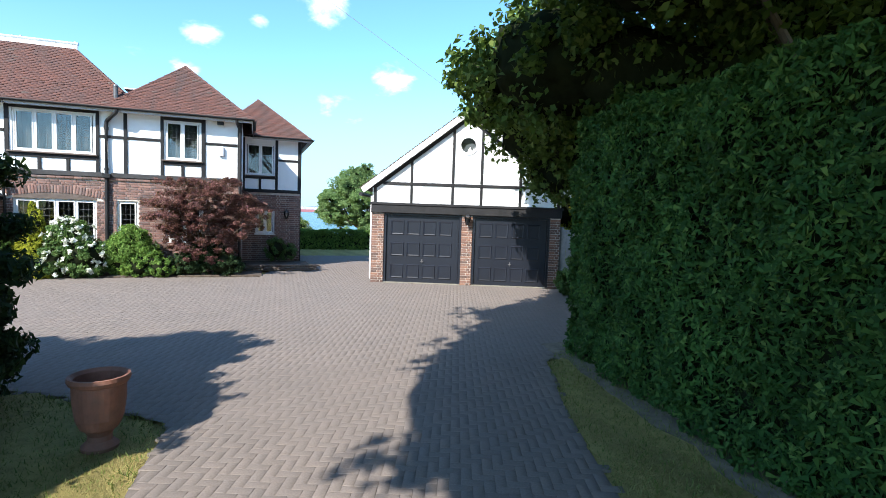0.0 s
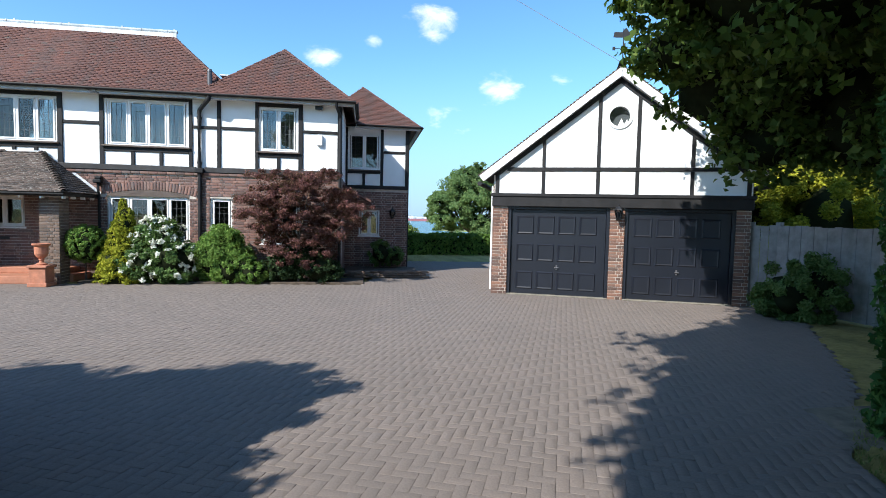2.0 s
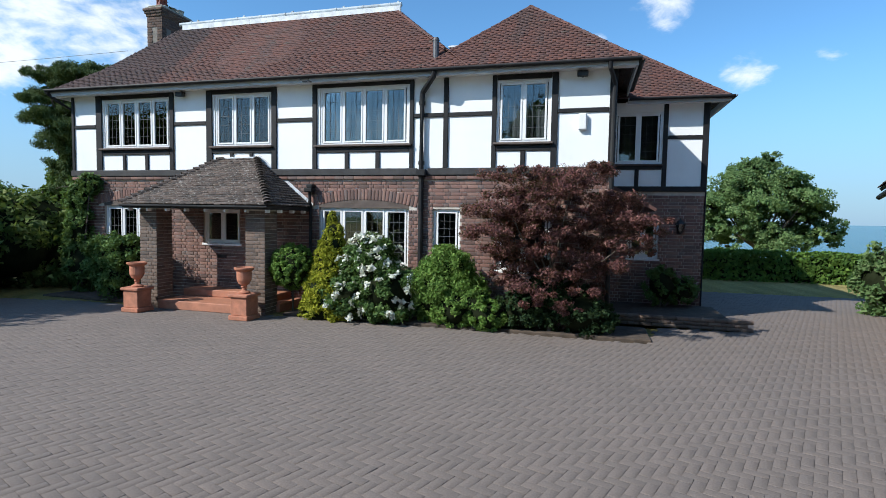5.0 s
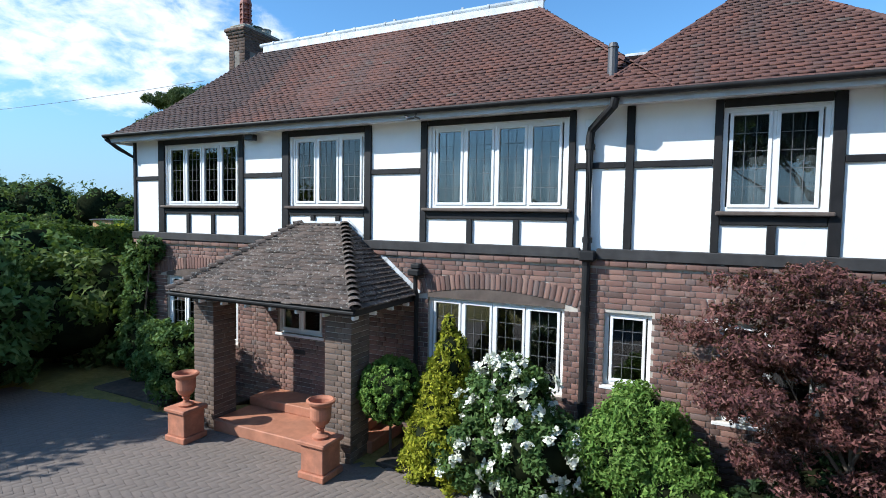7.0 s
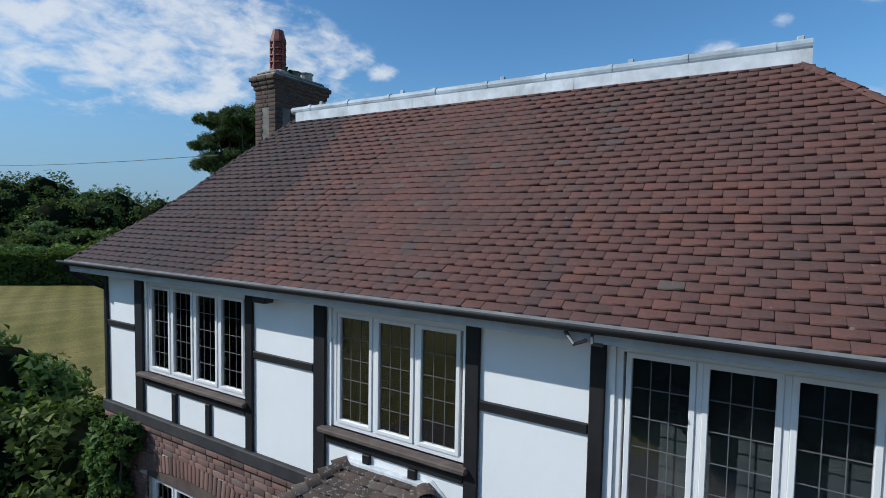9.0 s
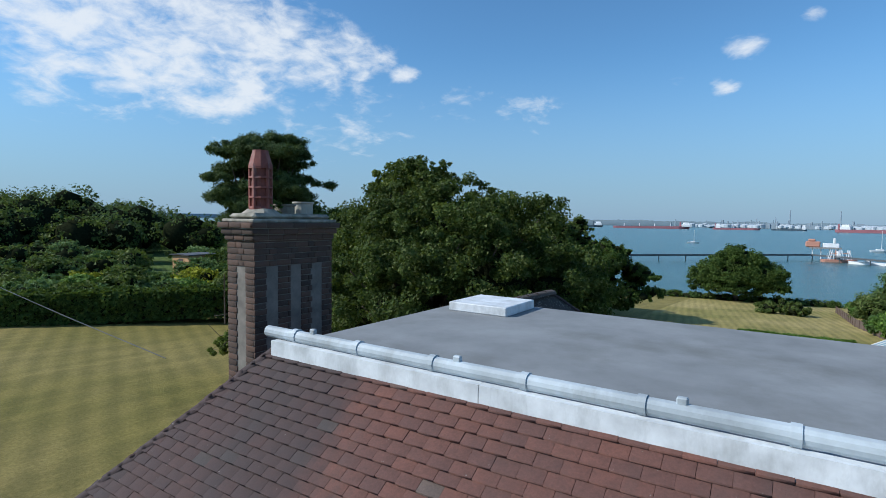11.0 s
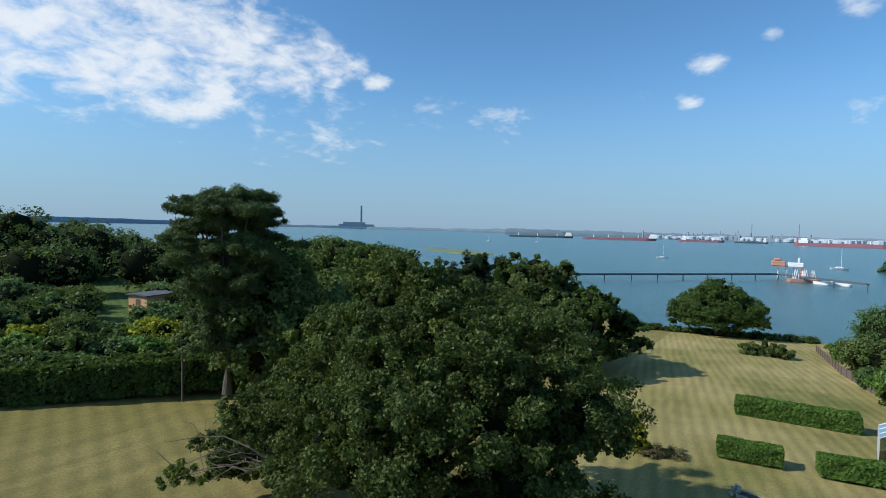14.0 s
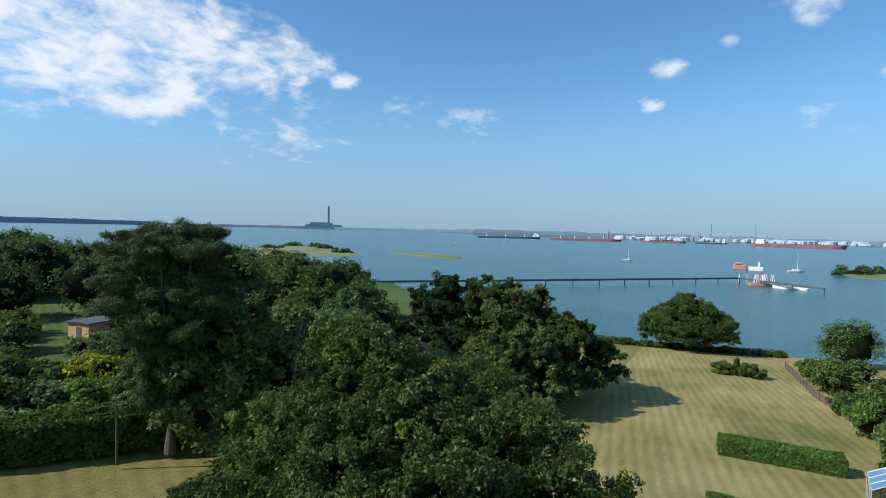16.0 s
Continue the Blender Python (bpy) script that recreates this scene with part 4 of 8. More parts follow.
def build_timbers():
    T = 0.035
    posts = [(-8.88, -8.80), (-8.12, -7.94), (-5.95, -5.83), (-4.93, -4.77), (-3.23, -3.10), (-2.22, -2.11), (0.0, 0.09), (0.72, 0.82), (1.71, 1.80), (2.86, 2.98), (3.92, 4.05)]
    for a, b in posts:
        bar(house, "timber_post", (a, b, -T, -0.002, 3.03, 4.83))
    for a, b in ((-8.80, -8.12), (-5.83, -4.93), (-3.10, -2.22), (0.09, 0.72), (0.82, 1.71), (2.98, 3.92)):
        bar(house, "timber_rail", (a + 0.003, b - 0.003, -T + 0.004, -0.002, 4.06, 4.14))
    for (a, b, c, d), (pa, pb) in zip(HOLES_UP, ((-7.94, -5.95), (-4.77, -3.23), (-2.11, 0.0), (1.80, 2.86))):
        bar(house, "timber_rail", (pa + 0.003, pb - 0.003, -T + 0.004, -0.002, c - 0.16, c - 0.05))
        bar(house, "window_sill", (pa - 0.05, pb + 0.05, -0.10, 0.05, c - 0.05, c), M_SILL, 0.012)
        n = 3 if pb - pa > 1.3 else 2
        for k in range(1, n):
            x = pa + (pb - pa) * k / n
            bar(house, "timber_stud", (x - 0.045, x + 0.045, -T, -0.002, 3.03, c - 0.162))
        bar(house, "timber_head", (pa + 0.003, pb - 0.003, -T + 0.006, -0.002, d + 0.01, 4.83))
    bar(house, "timber_beam", (X0 - 0.01, 0.19, -0.07, -0.002, 2.885, 3.03), M_BEAM, 0.012, "weathered charcoal timber beam")
    bar(house, "timber_beam", (0.40, X1 + 0.01, -0.07, -0.002, 2.885, 3.03), M_BEAM, 0.012, "weathered charcoal timber beam")
    # eave boards
    bar(house, "soffit", (X0 - 0.3, X1 + 0.3, -0.30, 0.0, 4.84, 4.865), M_RENDER, 0)
    bar(house, "fascia_board", (X0 - 0.3, X1 + 0.33, -0.335, -0.302, 4.80, 4.93), M_FASCIA, 0.004, "grey-white painted fascia")
    bar(house, "fascia_board", (X1 + 0.30, X1 + 0.33, -0.30, 2.2, 4.80, 4.93), M_FASCIA, 0.004)
    bar(house, "fascia_board", (X0 - 0.335, X0 - 0.302, -0.30, 8.2, 4.80, 4.93), M_FASCIA, 0.004)


build_timbers()


def window(parent, x0, x1, z0, z1, y, lights, lead=(3, 5), sill=None, name="window", opened=()):
    """A white casement window in an opening that faces -y, with leaded panes."""
    fr = 0.05
    d0, d1 = y + 0.02, y + 0.09
    win = part(name, ring_frame(bmesh.new(), x0, x1, d0, d1, z0, z1, fr), M_UPVC, parent, "white framed casement window with leaded panes")
    w = (x1 - x0 - 2 * fr) / lights
    for k in range(1, lights):
        x = x0 + fr + k * w
        part("mullion", boxes((x - 0.022, x + 0.022, d0, d1, z0 + fr, z1 - fr), bevel=0.006), M_UPVC, win)
    for k in range(lights):
        a, b = x0 + fr + k * w + 0.02, x0 + fr + (k + 1) * w - 0.02
        c, d = z0 + fr - 0.004, z1 - fr + 0.004
        s = 0.038
        part("casement", ring_frame(bmesh.new(), a, b, y + 0.008, y + 0.06, c, d, s), M_UPVC, win)
        ga, gb, gc, gd = a + s, b - s, c + s, d - s
        g = part("pane", boxes((ga, gb, y + 0.036, y + 0.040, gc, gd)), M_GLASS, win)
        g.visible_shadow = False
        nx, nz = lead
        for i in range(1, nx):
            x = ga + (gb - ga) * i / nx
            part("lead_strip", boxes((x - 0.003, x + 0.003, y + 0.030, y + 0.035, gc, gd)), M_LEADED, win)
        for j in range(1, nz):
            z = gc + (gd - gc) * j / nz
            part("lead_strip", boxes((ga, gb, y + 0.029, y + 0.034, z - 0.003, z + 0.003)), M_LEADED, win)
    if sill:
        bar(parent, "window_sill", (x0 - 0.04, x1 + 0.04, y - 0.06, y + 0.08, z0 - 0.055, z0 - 0.002), sill, 0.01)
    return win


for (a, b, c, d), n in zip(HOLES_UP, (4, 3, 4, 2)):
    window(house, a, b, c, d, 0.0, n, (3, 5))
window(house, *HOLES_LOW[0], 0.05, 4, (3, 5), M_SILL)
window(house, *HOLES_LOW[2], 0.05, 4, (3, 5), M_SILL)
window(house, *HOLES_LOW[3], 0.05, 1, (3, 5), M_UPVC)
window(house, *HOLES_LOW[4], 0.05, 2, (3, 5), M_UPVC)


def curtain(x0, x1, z0, z1, y, mat=None, label="pale drawn-back curtain"):
    n = 40
    v, f = [], []
    for i in range(n + 1):
        x = x0 + (x1 - x0) * i / n
        w = 0.006 * math.sin(i * 1.9) + 0.004 * math.sin(i * 0.7)
        v += [(x, y + w, z0), (x, y + w * 0.6, z1)]
    f = [(2 * i, 2 * i + 2, 2 * i + 3, 2 * i + 1) for i in range(n)]
    child("curtain", mesh_np("curtain", v, f, mat or M_CURTAIN, smooth=True), house, label)


# nets kept dark grey to give the upper panes a dim-room tone
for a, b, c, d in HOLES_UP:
    curtain(a + 0.03, b - 0.03, c - 0.1, d + 0.02, 0.165, M_NET_AND_SKY, "grey net curtain")


# small window and air brick in the back wall of the porch
window(house, *HOLES_LOW[1], 0.05, 2, (1, 1), M_UPVC)
part("air_vent", boxes((-4.68, -4.42, -0.012, 0.0, 1.0, 1.08), bevel=0.004), M_BLACK, house, "dark air brick")


def build_bricks():
    rng = np.random.default_rng(3)
    holes = []
    for a, b, c, d in HOLES_LOW:
        holes.append((a, b, c, d))
    for cx, z, half in ARCHES:
        # room for the arch ring, stepped under its curve
        for k in range(44):
            u0, u1 = -half - 0.105 + k * (2 * half + 0.21) / 44, -half - 0.105 + (k + 1) * (2 * half + 0.21) / 44
            um = (u0 + u1) / 2
            top = z + 0.206 + arch_rise(cx, half) * (1 - (um / (half + 0.12)) ** 2)
            holes.append((cx + u0, cx + u1, z - 0.02, top - 0.034))
    ms = brick_course(X0, X1, 0.0, 2.80, holes, rng=rng)
    ms.sort(key=lambda m: abs(m[0, 3] - 0.6) + 0.4 * abs(m[2, 3] - 2.2))
    pieces("brick", house, M_BRICK, ms, 300, rest_label="red-brown brick courses")
    # arches of bricks on end
    out = []
    for cx, z, half in ARCHES:
        n = int((2 * half + 0.2) / 0.076)
        rise = arch_rise(cx, half)
        for k in range(n):
            u = -half - 0.1 + (k + 0.5) * (2 * half + 0.2) / n
            base = z + rise * (1 - (u / (half + 0.12)) ** 2)
            slope = 2 * rise * u / (half + 0.12) ** 2
            ex = np.array([math.cos(slope * 0.9), 0, -math.sin(slope * 0.9)])
            ez = np.array([math.sin(slope * 0.9), 0, math.cos(slope * 0.9)])
            o = np.array([cx + u, -0.006 - rng.uniform(0, 0.003), base]) - ex * 0.0325
            out.append(frame_m(o, ex * 0.065, (0, 0.04, 0), ez * 0.215))
    pieces("arch_brick", house, M_BRICK, out, 300)
    # moulded course under the beam
    out = [frame_m((X0 + k * 0.225, -0.045, 2.805), (0.217, 0, 0), (0, 0.06, 0), (0, 0, 0.072)) for k in range(57)]
    pieces("string_course_brick", house, M_BRICK, out, 300)
    # heads over windows where the arch leaves a gap
    for (cx, z, half), (a, b, c, d) in zip(ARCHES, (HOLES_LOW[0], HOLES_LOW[2], HOLES_LOW[4])):
        bm = bmesh.new()
        poly = [(a, d)] + [(a + (b - a) * k / 10, z + arch_rise(cx, half) * (1 - ((a + (b - a) * k / 10 - cx) / (half + 0.12)) ** 2) - 0.004) for k in range(11)] + [(b, d)]
        prism(bm, poly, 0.004, 0.03)
        part("arch_infill", bm, M_SILL, house)


build_bricks()


# wing set back beside the front block
WY = 2.5


def build_wing():
    low = [(4.5, 5.18, 1.17, 2.02)]
    up = [(4.14, 5.17, 3.33, 4.5)]
    bm = holed_wall(X1, 6.1, 0, 2.7, WY + 0.01, WY + 0.27, low)
    part("lower_wall", bm, M_MORTAR, house)
    bm = holed_wall(X1, 6.1, 2.7, 4.72, WY, WY + 0.27, up)
    part("upper_wall", bm, M_RENDER, house)
    part("side_wall", boxes((5.85, 6.1, WY + 0.27, 8.2, 0, 2.7)), M_BRICK, house)
    part("side_wall", boxes((5.85, 6.1, WY + 0.27, 8.2, 2.7, 4.72)), M_RENDER, house)
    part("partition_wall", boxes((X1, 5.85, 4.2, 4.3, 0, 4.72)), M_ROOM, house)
    T = WY - 0.035
    for a, b, c, d in ((4.05, 4.12, 2.82, 4.7), (5.18, 5.28, 2.82, 4.7), (6.0, 6.12, 2.82, 4.7)):
        bar(house, "timber_post", (a, b, T, WY - 0.002, c, d))
    bar(house, "timber_rail", (5.283, 5.997, T + 0.004, WY - 0.002, 3.88, 3.96))
    bar(house, "timber_rail", (4.123, 5.177, T + 0.004, WY - 0.002, 3.20, 3.29))
    bar(house, "timber_stud", (4.6, 4.69, T, WY - 0.002, 2.82, 3.198))
    bar(house, "timber_beam", (4.05, 6.12, WY - 0.05, WY - 0.002, 2.70, 2.82), M_TIMBER)
    bar(house, "window_sill", (4.1, 5.2, WY - 0.08, WY + 0.05, 3.29, 3.328), M_SILL, 0.01)
    bar(house, "timber_post", (6.103, 6.13, WY - 0.03, WY + 0.1, 0.0, 4.7))
    bar(house, "fascia_board", (4.38, 6.46, WY - 0.365, WY - 0.335, 4.62, 4.76), M_FASCIA, 0.004)
    bar(house, "fascia_board", (6.43, 6.46, WY - 0.33, 8.2, 4.62, 4.76), M_FASCIA, 0.004)
    bar(house, "soffit", (4.35, 6.43, WY - 0.33, WY, 4.66, 4.68), M_RENDER, 0)
    window(house, 4.14, 5.17, 3.33, 4.5, WY, 2, (3, 5))
    window(house, 4.5, 5.18, 1.17, 2.02, WY + 0.05, 2, (1, 1), M_UPVC)
    ms = [frame_m((m[0, 3], m[1, 3] + WY, m[2, 3]), m[:3, 0], m[:3, 1], m[:3, 2]) for m in brick_course(X1, 6.1, 0, 2.62, low, rng=np.random.default_rng(4))]
    pieces("brick", house, M_BRICK, ms, 60, rest_name="brick_field_wing")
    # small tiled canopy on the side of the front block, with a post
    bm = bmesh.new()
    prism(bm, [(4.06, 2.72), (4.06, 2.64), (4.86, 2.22), (4.88, 2.28)], 0.5, 2.4)
    part("side_canopy", bm, M_TILE, house, "small lean-to tiled canopy")
    # low brick step in the recess
    ms = []
    for r in range(3):
        for k in range(11):
            ms.append(frame_m((4.2 + k * 0.222 - (r % 2) * 0.0 - 0.1 * (r % 2), 0.42 + 0.24 * r * 0.0, 0.0 + r * 0.072), (0.212, 0, 0), (0, 0.1, 0), (0, 0, 0.064)))
    pieces("step_brick", house, M_BRICK_GREY, ms, 300)
    # dark slab paints the shade on the ground of the recess
    part("raised_bed", boxes((4.1, 6.35, 0.5, 2.45, 0.0, 0.14), bevel=0.02), M_SOIL, house, "dark slab behind a low brick edge, standing in for shaded ground")
    # lantern on the wing's wall
    lantern(house, (5.6, WY, 1.85))


def lantern(parent, at):
    """A black coach lantern on a wall that faces -y."""
    x, y, z = at
    bm = bmesh.new()
    box(bm, x - 0.05, x + 0.05, y - 0.025, y - 0.001, z - 0.10, z + 0.10, 0.006)
    tube(bm, [(x, y - 0.02, z - 0.05), (x, y - 0.12, z - 0.11), (x, y - 0.17, z - 0.09)], 0.011, 6)
    lathe(bm, [(0.03, -0.10), (0.05, -0.07), (0.055, -0.06)], 6, (x, y - 0.17, z))
    lathe(bm, [(0.11, 0.13), (0.10, 0.15), (0.05, 0.20), (0.015, 0.23), (0.015, 0.27)], 6, (x, y - 0.17, z))
    for k in range(6):
        c, s = math.cos(math.pi * k / 3), math.sin(math.pi * k / 3)
        tube(bm, [(x + 0.052 * c, y - 0.17 + 0.052 * s, z - 0.06), (x + 0.098 * c, y - 0.17 + 0.098 * s, z + 0.13)], 0.006, 4)
    lan = part("wall_lantern", bm, M_BLACK, parent, "black metal coach lantern")
    bm = lathe(bmesh.new(), [(0.047, -0.06), (0.09, 0.13)], 6, (x, y - 0.17, z))
    part("lantern_glass", bm, M_GLASS, lan)


build_wing()


# ---- roofs ----
def slope_tiles(el, er, tr, tl, width=0.165, gauge=0.088, seed=0, lift=0.033, jitter=0.0012, thick=0.019):
    """Plain tiles in courses on a slope, eave left and right then top right and left, as seen from outside."""
    rng = np.random.default_rng(seed)
    el, er, tr, tl = (np.array(p, float) for p in (el, er, tr, tl))
    ex = er - el
    ex /= np.linalg.norm(ex)
    up = (tl + tr) / 2 - (el + er) / 2
    up -= ex * (up @ ex)
    L = np.linalg.norm(up)
    up /= L
    nor = np.cross(ex, up)
    a0, a1, b0, b1 = 0.0, (er - el) @ ex, (tl - el) @ ex, (tr - el) @ ex
    out = []
    for r in range(int(L / gauge) + 1):
        s = r * gauge
        f = min(s / L, 1.0)
        lo, hi = a0 + (b0 - a0) * f, a1 + (b1 - a1) * f
        x = lo - (width / 2 if r % 2 else 0) - (lo % width) + rng.uniform(-0.02, 0.0)
        sag = 0.005 * math.sin(r * 1.7)
        while x < hi:
            c, d = max(x, lo), min(x + width - rng.uniform(0.0015, 0.0045), hi)
            if d - c > 0.03:
                o = el + ex * c + up * (s - 0.012 + rng.normal(0, jitter) + sag + 0.006 * noise.noise(Vector((c * 0.9, r * 0.37, seed)))) + nor * (lift + rng.normal(0, 0.0013))
                leanv = up * min(gauge * 1.25, L - s + 0.02) - nor * 0.030
                side = ex * (d - c) + nor * rng.normal(0, 0.0011) + up * rng.normal(0, 0.0007)
                unit = side / np.linalg.norm(side)
                leanv = leanv - unit * (leanv @ unit)
                face = np.cross(side, leanv)
                out.append(frame_m(o, side, -face / np.linalg.norm(face) * thick, leanv))
            x += width
    return out


def deck(parent, name, polys, mat, label=""):
    bm = bmesh.new()
    for p in polys:
        bm.faces.new([bm.verts.new(q) for q in p])
    bmesh.ops.remove_doubles(bm, verts=bm.verts[:], dist=0.001)
    return part(name, bm, mat, parent, label)


def ridge_tiles(parent, a, b, mat=None, r=0.09, step=0.3, name="hip_tile", lift=0.012):
    """Rounded tiles along a hip or ridge."""
    a, b = Vector(a), Vector(b)
    n = max(1, int((b - a).length / step))
    d = (b - a) / n
    side = d.cross(Vector((0, 0, 1))).normalized()
    up = side.cross(d).normalized()
    v, f = [], []
    for k in range(n):
        base = len(v)
        for e in (0.0, 1.06):
            rise = lift if e == 0 else 0.0
            for j in range(7):
                t = math.pi * (0.02 + 0.96 * j / 6)
                p = a + d * (k + e) + side * (r * math.cos(t)) + up * (r * 0.75 * math.sin(t) + rise - 0.02)
                v.append(p[:])
        f += [(base + j, base + j + 1, base + 8 + j, base + 7 + j) for j in range(6)]
    child(name, mesh_np(name, v, f, mat or M_TILE), parent)


def build_roofs():
    e = 4.93
    ox = 0.32
    # main roof: front slope up to the lead roll, hipped at both ends, flat behind
    EL, ER = (X0 - ox, -ox, e), (1.30, -ox, e)
    TL, TR = (-7.26, 1.9, 7.0), (-1.0, 1.9, 7.0)
    BL = (X0 - ox, 8.5, e)
    TBL = (-7.26, 5.3, 7.0)
    ML, MR, MBL = (-8.48, 0.5, 5.58), (0.49, 0.5, 5.60), (-8.48, 7.2, 5.58)
    deck(house, "roof_deck", [(EL, ER, MR, ML), (ML, MR, TR, TL), (BL, EL, ML, MBL), (MBL, ML, TL, TBL), (TL, TR, (-1.0, 5.3, 7.0), TBL), (TR, ER, (1.30, 8.5, e), (-1.0, 5.3, 7.0)), (TBL, (-1.0, 5.3, 7.0), (1.30, 8.5, e), BL)], M_TILE_OLD)
    main = slope_tiles(EL, ER, MR, ML, seed=1) + slope_tiles(ML, MR, TR, TL, seed=21)
    main.sort(key=lambda m: (m[0, 3] + 4.2) ** 2 + (m[1, 3] - 0.9) ** 2)
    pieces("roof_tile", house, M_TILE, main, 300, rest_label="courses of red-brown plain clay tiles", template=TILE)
    left = slope_tiles(BL, EL, ML, MBL, seed=2) + slope_tiles(MBL, ML, TL, TBL, seed=22)
    right = slope_tiles(ER, (1.30, 8.5, e), (-1.0, 5.3, 7.0), TR, seed=3)
    # front block: a pyramid
    A = (2.2, 1.96, 6.86)
    P = [(0.25, -ox, e), (X1 + ox, -ox, e), (X1 + ox, 4.2, e), (0.25, 4.2, e)]
    deck(house, "roof_deck", [(P[i], P[(i + 1) % 4], A) for i in range(4)], M_TILE_OLD)
    pyr = []
    for i in range(4):
        pyr += slope_tiles(P[i], P[(i + 1) % 4], A, A, seed=5 + i)
    # wing
    w = 4.74
    Q = [(3.0, WY - 0.35, w), (6.45, WY - 0.35, w), (6.45, 8.6, w), (3.0, 8.6, w)]
    B0, B1 = (4.57, 4.33, 6.42), (4.57, 6.8, 6.42)
    deck(house, "roof_deck", [(Q[0], Q[1], B0), (Q[1], Q[2], B1, B0), (Q[2], Q[3], B1), (Q[3], Q[0], B0, B1)], M_TILE_OLD)
    wing = slope_tiles(Q[0], Q[1], B0, B0, seed=11) + slope_tiles(Q[1], Q[2], B1, B0, seed=12)
    # rear wing: a ridge that runs back from the flat roof
    R0, R1 = (-7.2, 5.0, 6.9), (-7.0, 7.75, 6.9)
    S = [(-5.0, 5.0, e), (-5.0, 10.0, e), (-9.1, 10.0, e), (-9.1, 5.0, e)]
    deck(house, "roof_deck", [(S[0], S[1], R1, R0), (S[1], S[2], R1), (S[2], S[3], R0, R1)], M_TILE_OLD)
    rear = slope_tiles(S[0], S[1], R1, R0, seed=15) + slope_tiles(S[1], S[2], R1, R1, seed=16)
    pieces("roof_tile", house, M_TILE, pyr + left + right + wing + rear, 0, rest_name="roof_tile_field_side", template=TILE)
    part("rear_wall", boxes((-8.8, -5.3, 8.45, 9.7, 0, e)), M_RENDER, house)
    V = (0.74, 0.25, 5.43)
    for a, b in ((EL, ML), (ML, TL), (V, TR), (V, A), (P[1], A), (P[2], A), (Q[1], B0), (Q[2], B1), (S[1], R1), (S[2], R1), (R0, R1), (BL, TBL)):
        ridge_tiles(house, a, b, M_TILE if a != R0 else M_TILE_OLD, 0.055 if a != R0 else 0.1)
    # lead upstand and roll along the ridge, flat lead roof behind
    for k in range(3):
        x = -7.2 + k * 2.095
        part("lead_upstand", prism(bmesh.new(), [(x, 6.95), (x + 2.09, 6.95), (x + 2.09, 7.11), (x, 7.11)], 1.855 + 0.002 * (k % 2), 1.93), M_LEAD, house, "pale lead flashing along the ridge")
    bm = tube(bmesh.new(), [(-7.35, 1.95, 7.16), (-4.1, 1.95, 7.165), (-0.92, 1.95, 7.17)], 0.052, 12)
    for k in range(9):
        x = -7.0 + k * 0.72
        tube(bm, [(x, 1.95, 7.166), (x + 0.05, 1.95, 7.166)], 0.060, 12)
        if k % 2 == 0:
            box(bm, x + 0.2, x + 0.26, 1.93, 1.97, 7.2, 7.25, 0.008)
    part("lead_roll", bm, M_ROLL, house, "rounded grey-white lead roll with clips", smooth=False)
    part("flat_roof", boxes((-7.2, -1.0, 1.94, 5.3, 7.0, 7.05)), M_FELT, house, "grey felted flat roof")
    part("roof_kerb", boxes((-7.0, -6.2, 4.4, 5.2, 7.05, 7.16), bevel=0.01), M_LEAD, house)
    # gutters and downpipes
    def gutter(a, b):
        a, b = Vector(a), Vector(b)
        d = (b - a).normalized()
        s = Vector((d.y, -d.x, 0))
        v, f = [], []
        prof = [(-0.055, 0.0), (-0.05, -0.03), (-0.03, -0.055), (0, -0.062), (0.03, -0.055), (0.05, -0.03), (0.055, 0.0), (0.045, 0.0), (0.04, -0.028), (0.0, -0.05), (-0.04, -0.028), (-0.045, 0.0)]
        for p in (a, b):
            for u, w in prof:
                v.append((p + s * u + Vector((0, 0, w)))[:])
        n = len(prof)
        f = [(i, (i + 1) % n, n + (i + 1) % n, n + i) for i in range(n)]
        child("gutter", mesh_np("gutter", v, f, [M_GUTTER, M_SILT], [0] * 6 + [1] * 6), house, "black half-round gutter")
    gutter((X0 - 0.35, -0.395, e + 0.02), (X1 + 0.38, -0.395, e - 0.01))
    gutter((X1 + 0.39, -0.35, e - 0.01), (X1 + 0.39, 2.1, e))
    gutter((4.4, WY - 0.42, w + 0.0), (6.52, WY - 0.42, w - 0.01))
    gutter((6.52, WY - 0.4, w), (6.52, 8.3, w))
    gutter((X0 - 0.39, -0.35, e), (X0 - 0.39, 8.3, e))
    pipe = tube(bmesh.new(), [(0.62, -0.39, 4.87), (0.6, -0.37, 4.78), (0.30, -0.09, 4.55), (0.28, -0.075, 4.45), (0.28, -0.075, 3.0), (0.28, -0.09, 2.9), (0.28, -0.06, 2.8), (0.28, -0.06, 0.02)], 0.054, 10)
    for z in (4.3, 3.1, 2.2, 0.9):
        tube(pipe, [(0.28, -0.066, z), (0.28, -0.066, z + 0.07)], 0.066, 10)
    box(pipe, 0.19, 0.40, -0.16, -0.01, 2.86, 3.0, 0.02)
    part("downpipe", pipe, M_GUTTER, house, "black downpipe with a swan neck")
    pipe = tube(bmesh.new(), [(3.9, -0.39, 4.87), (3.9, -0.37, 4.78), (4.0, -0.09, 4.55), (4.0, -0.075, 4.4), (4.0, -0.075, 0.02)], 0.042, 10)
    part("downpipe", pipe, M_GUTTER, house)
    pipe = tube(bmesh.new(), [(X0 - 0.3, -0.39, 4.87), (X0 - 0.2, -0.2, 4.7), (X0 - 0.04, 0.1, 4.5), (X0 - 0.04, 0.1, 0.0)], 0.04, 10)
    part("downpipe", pipe, M_GUTTER, house)
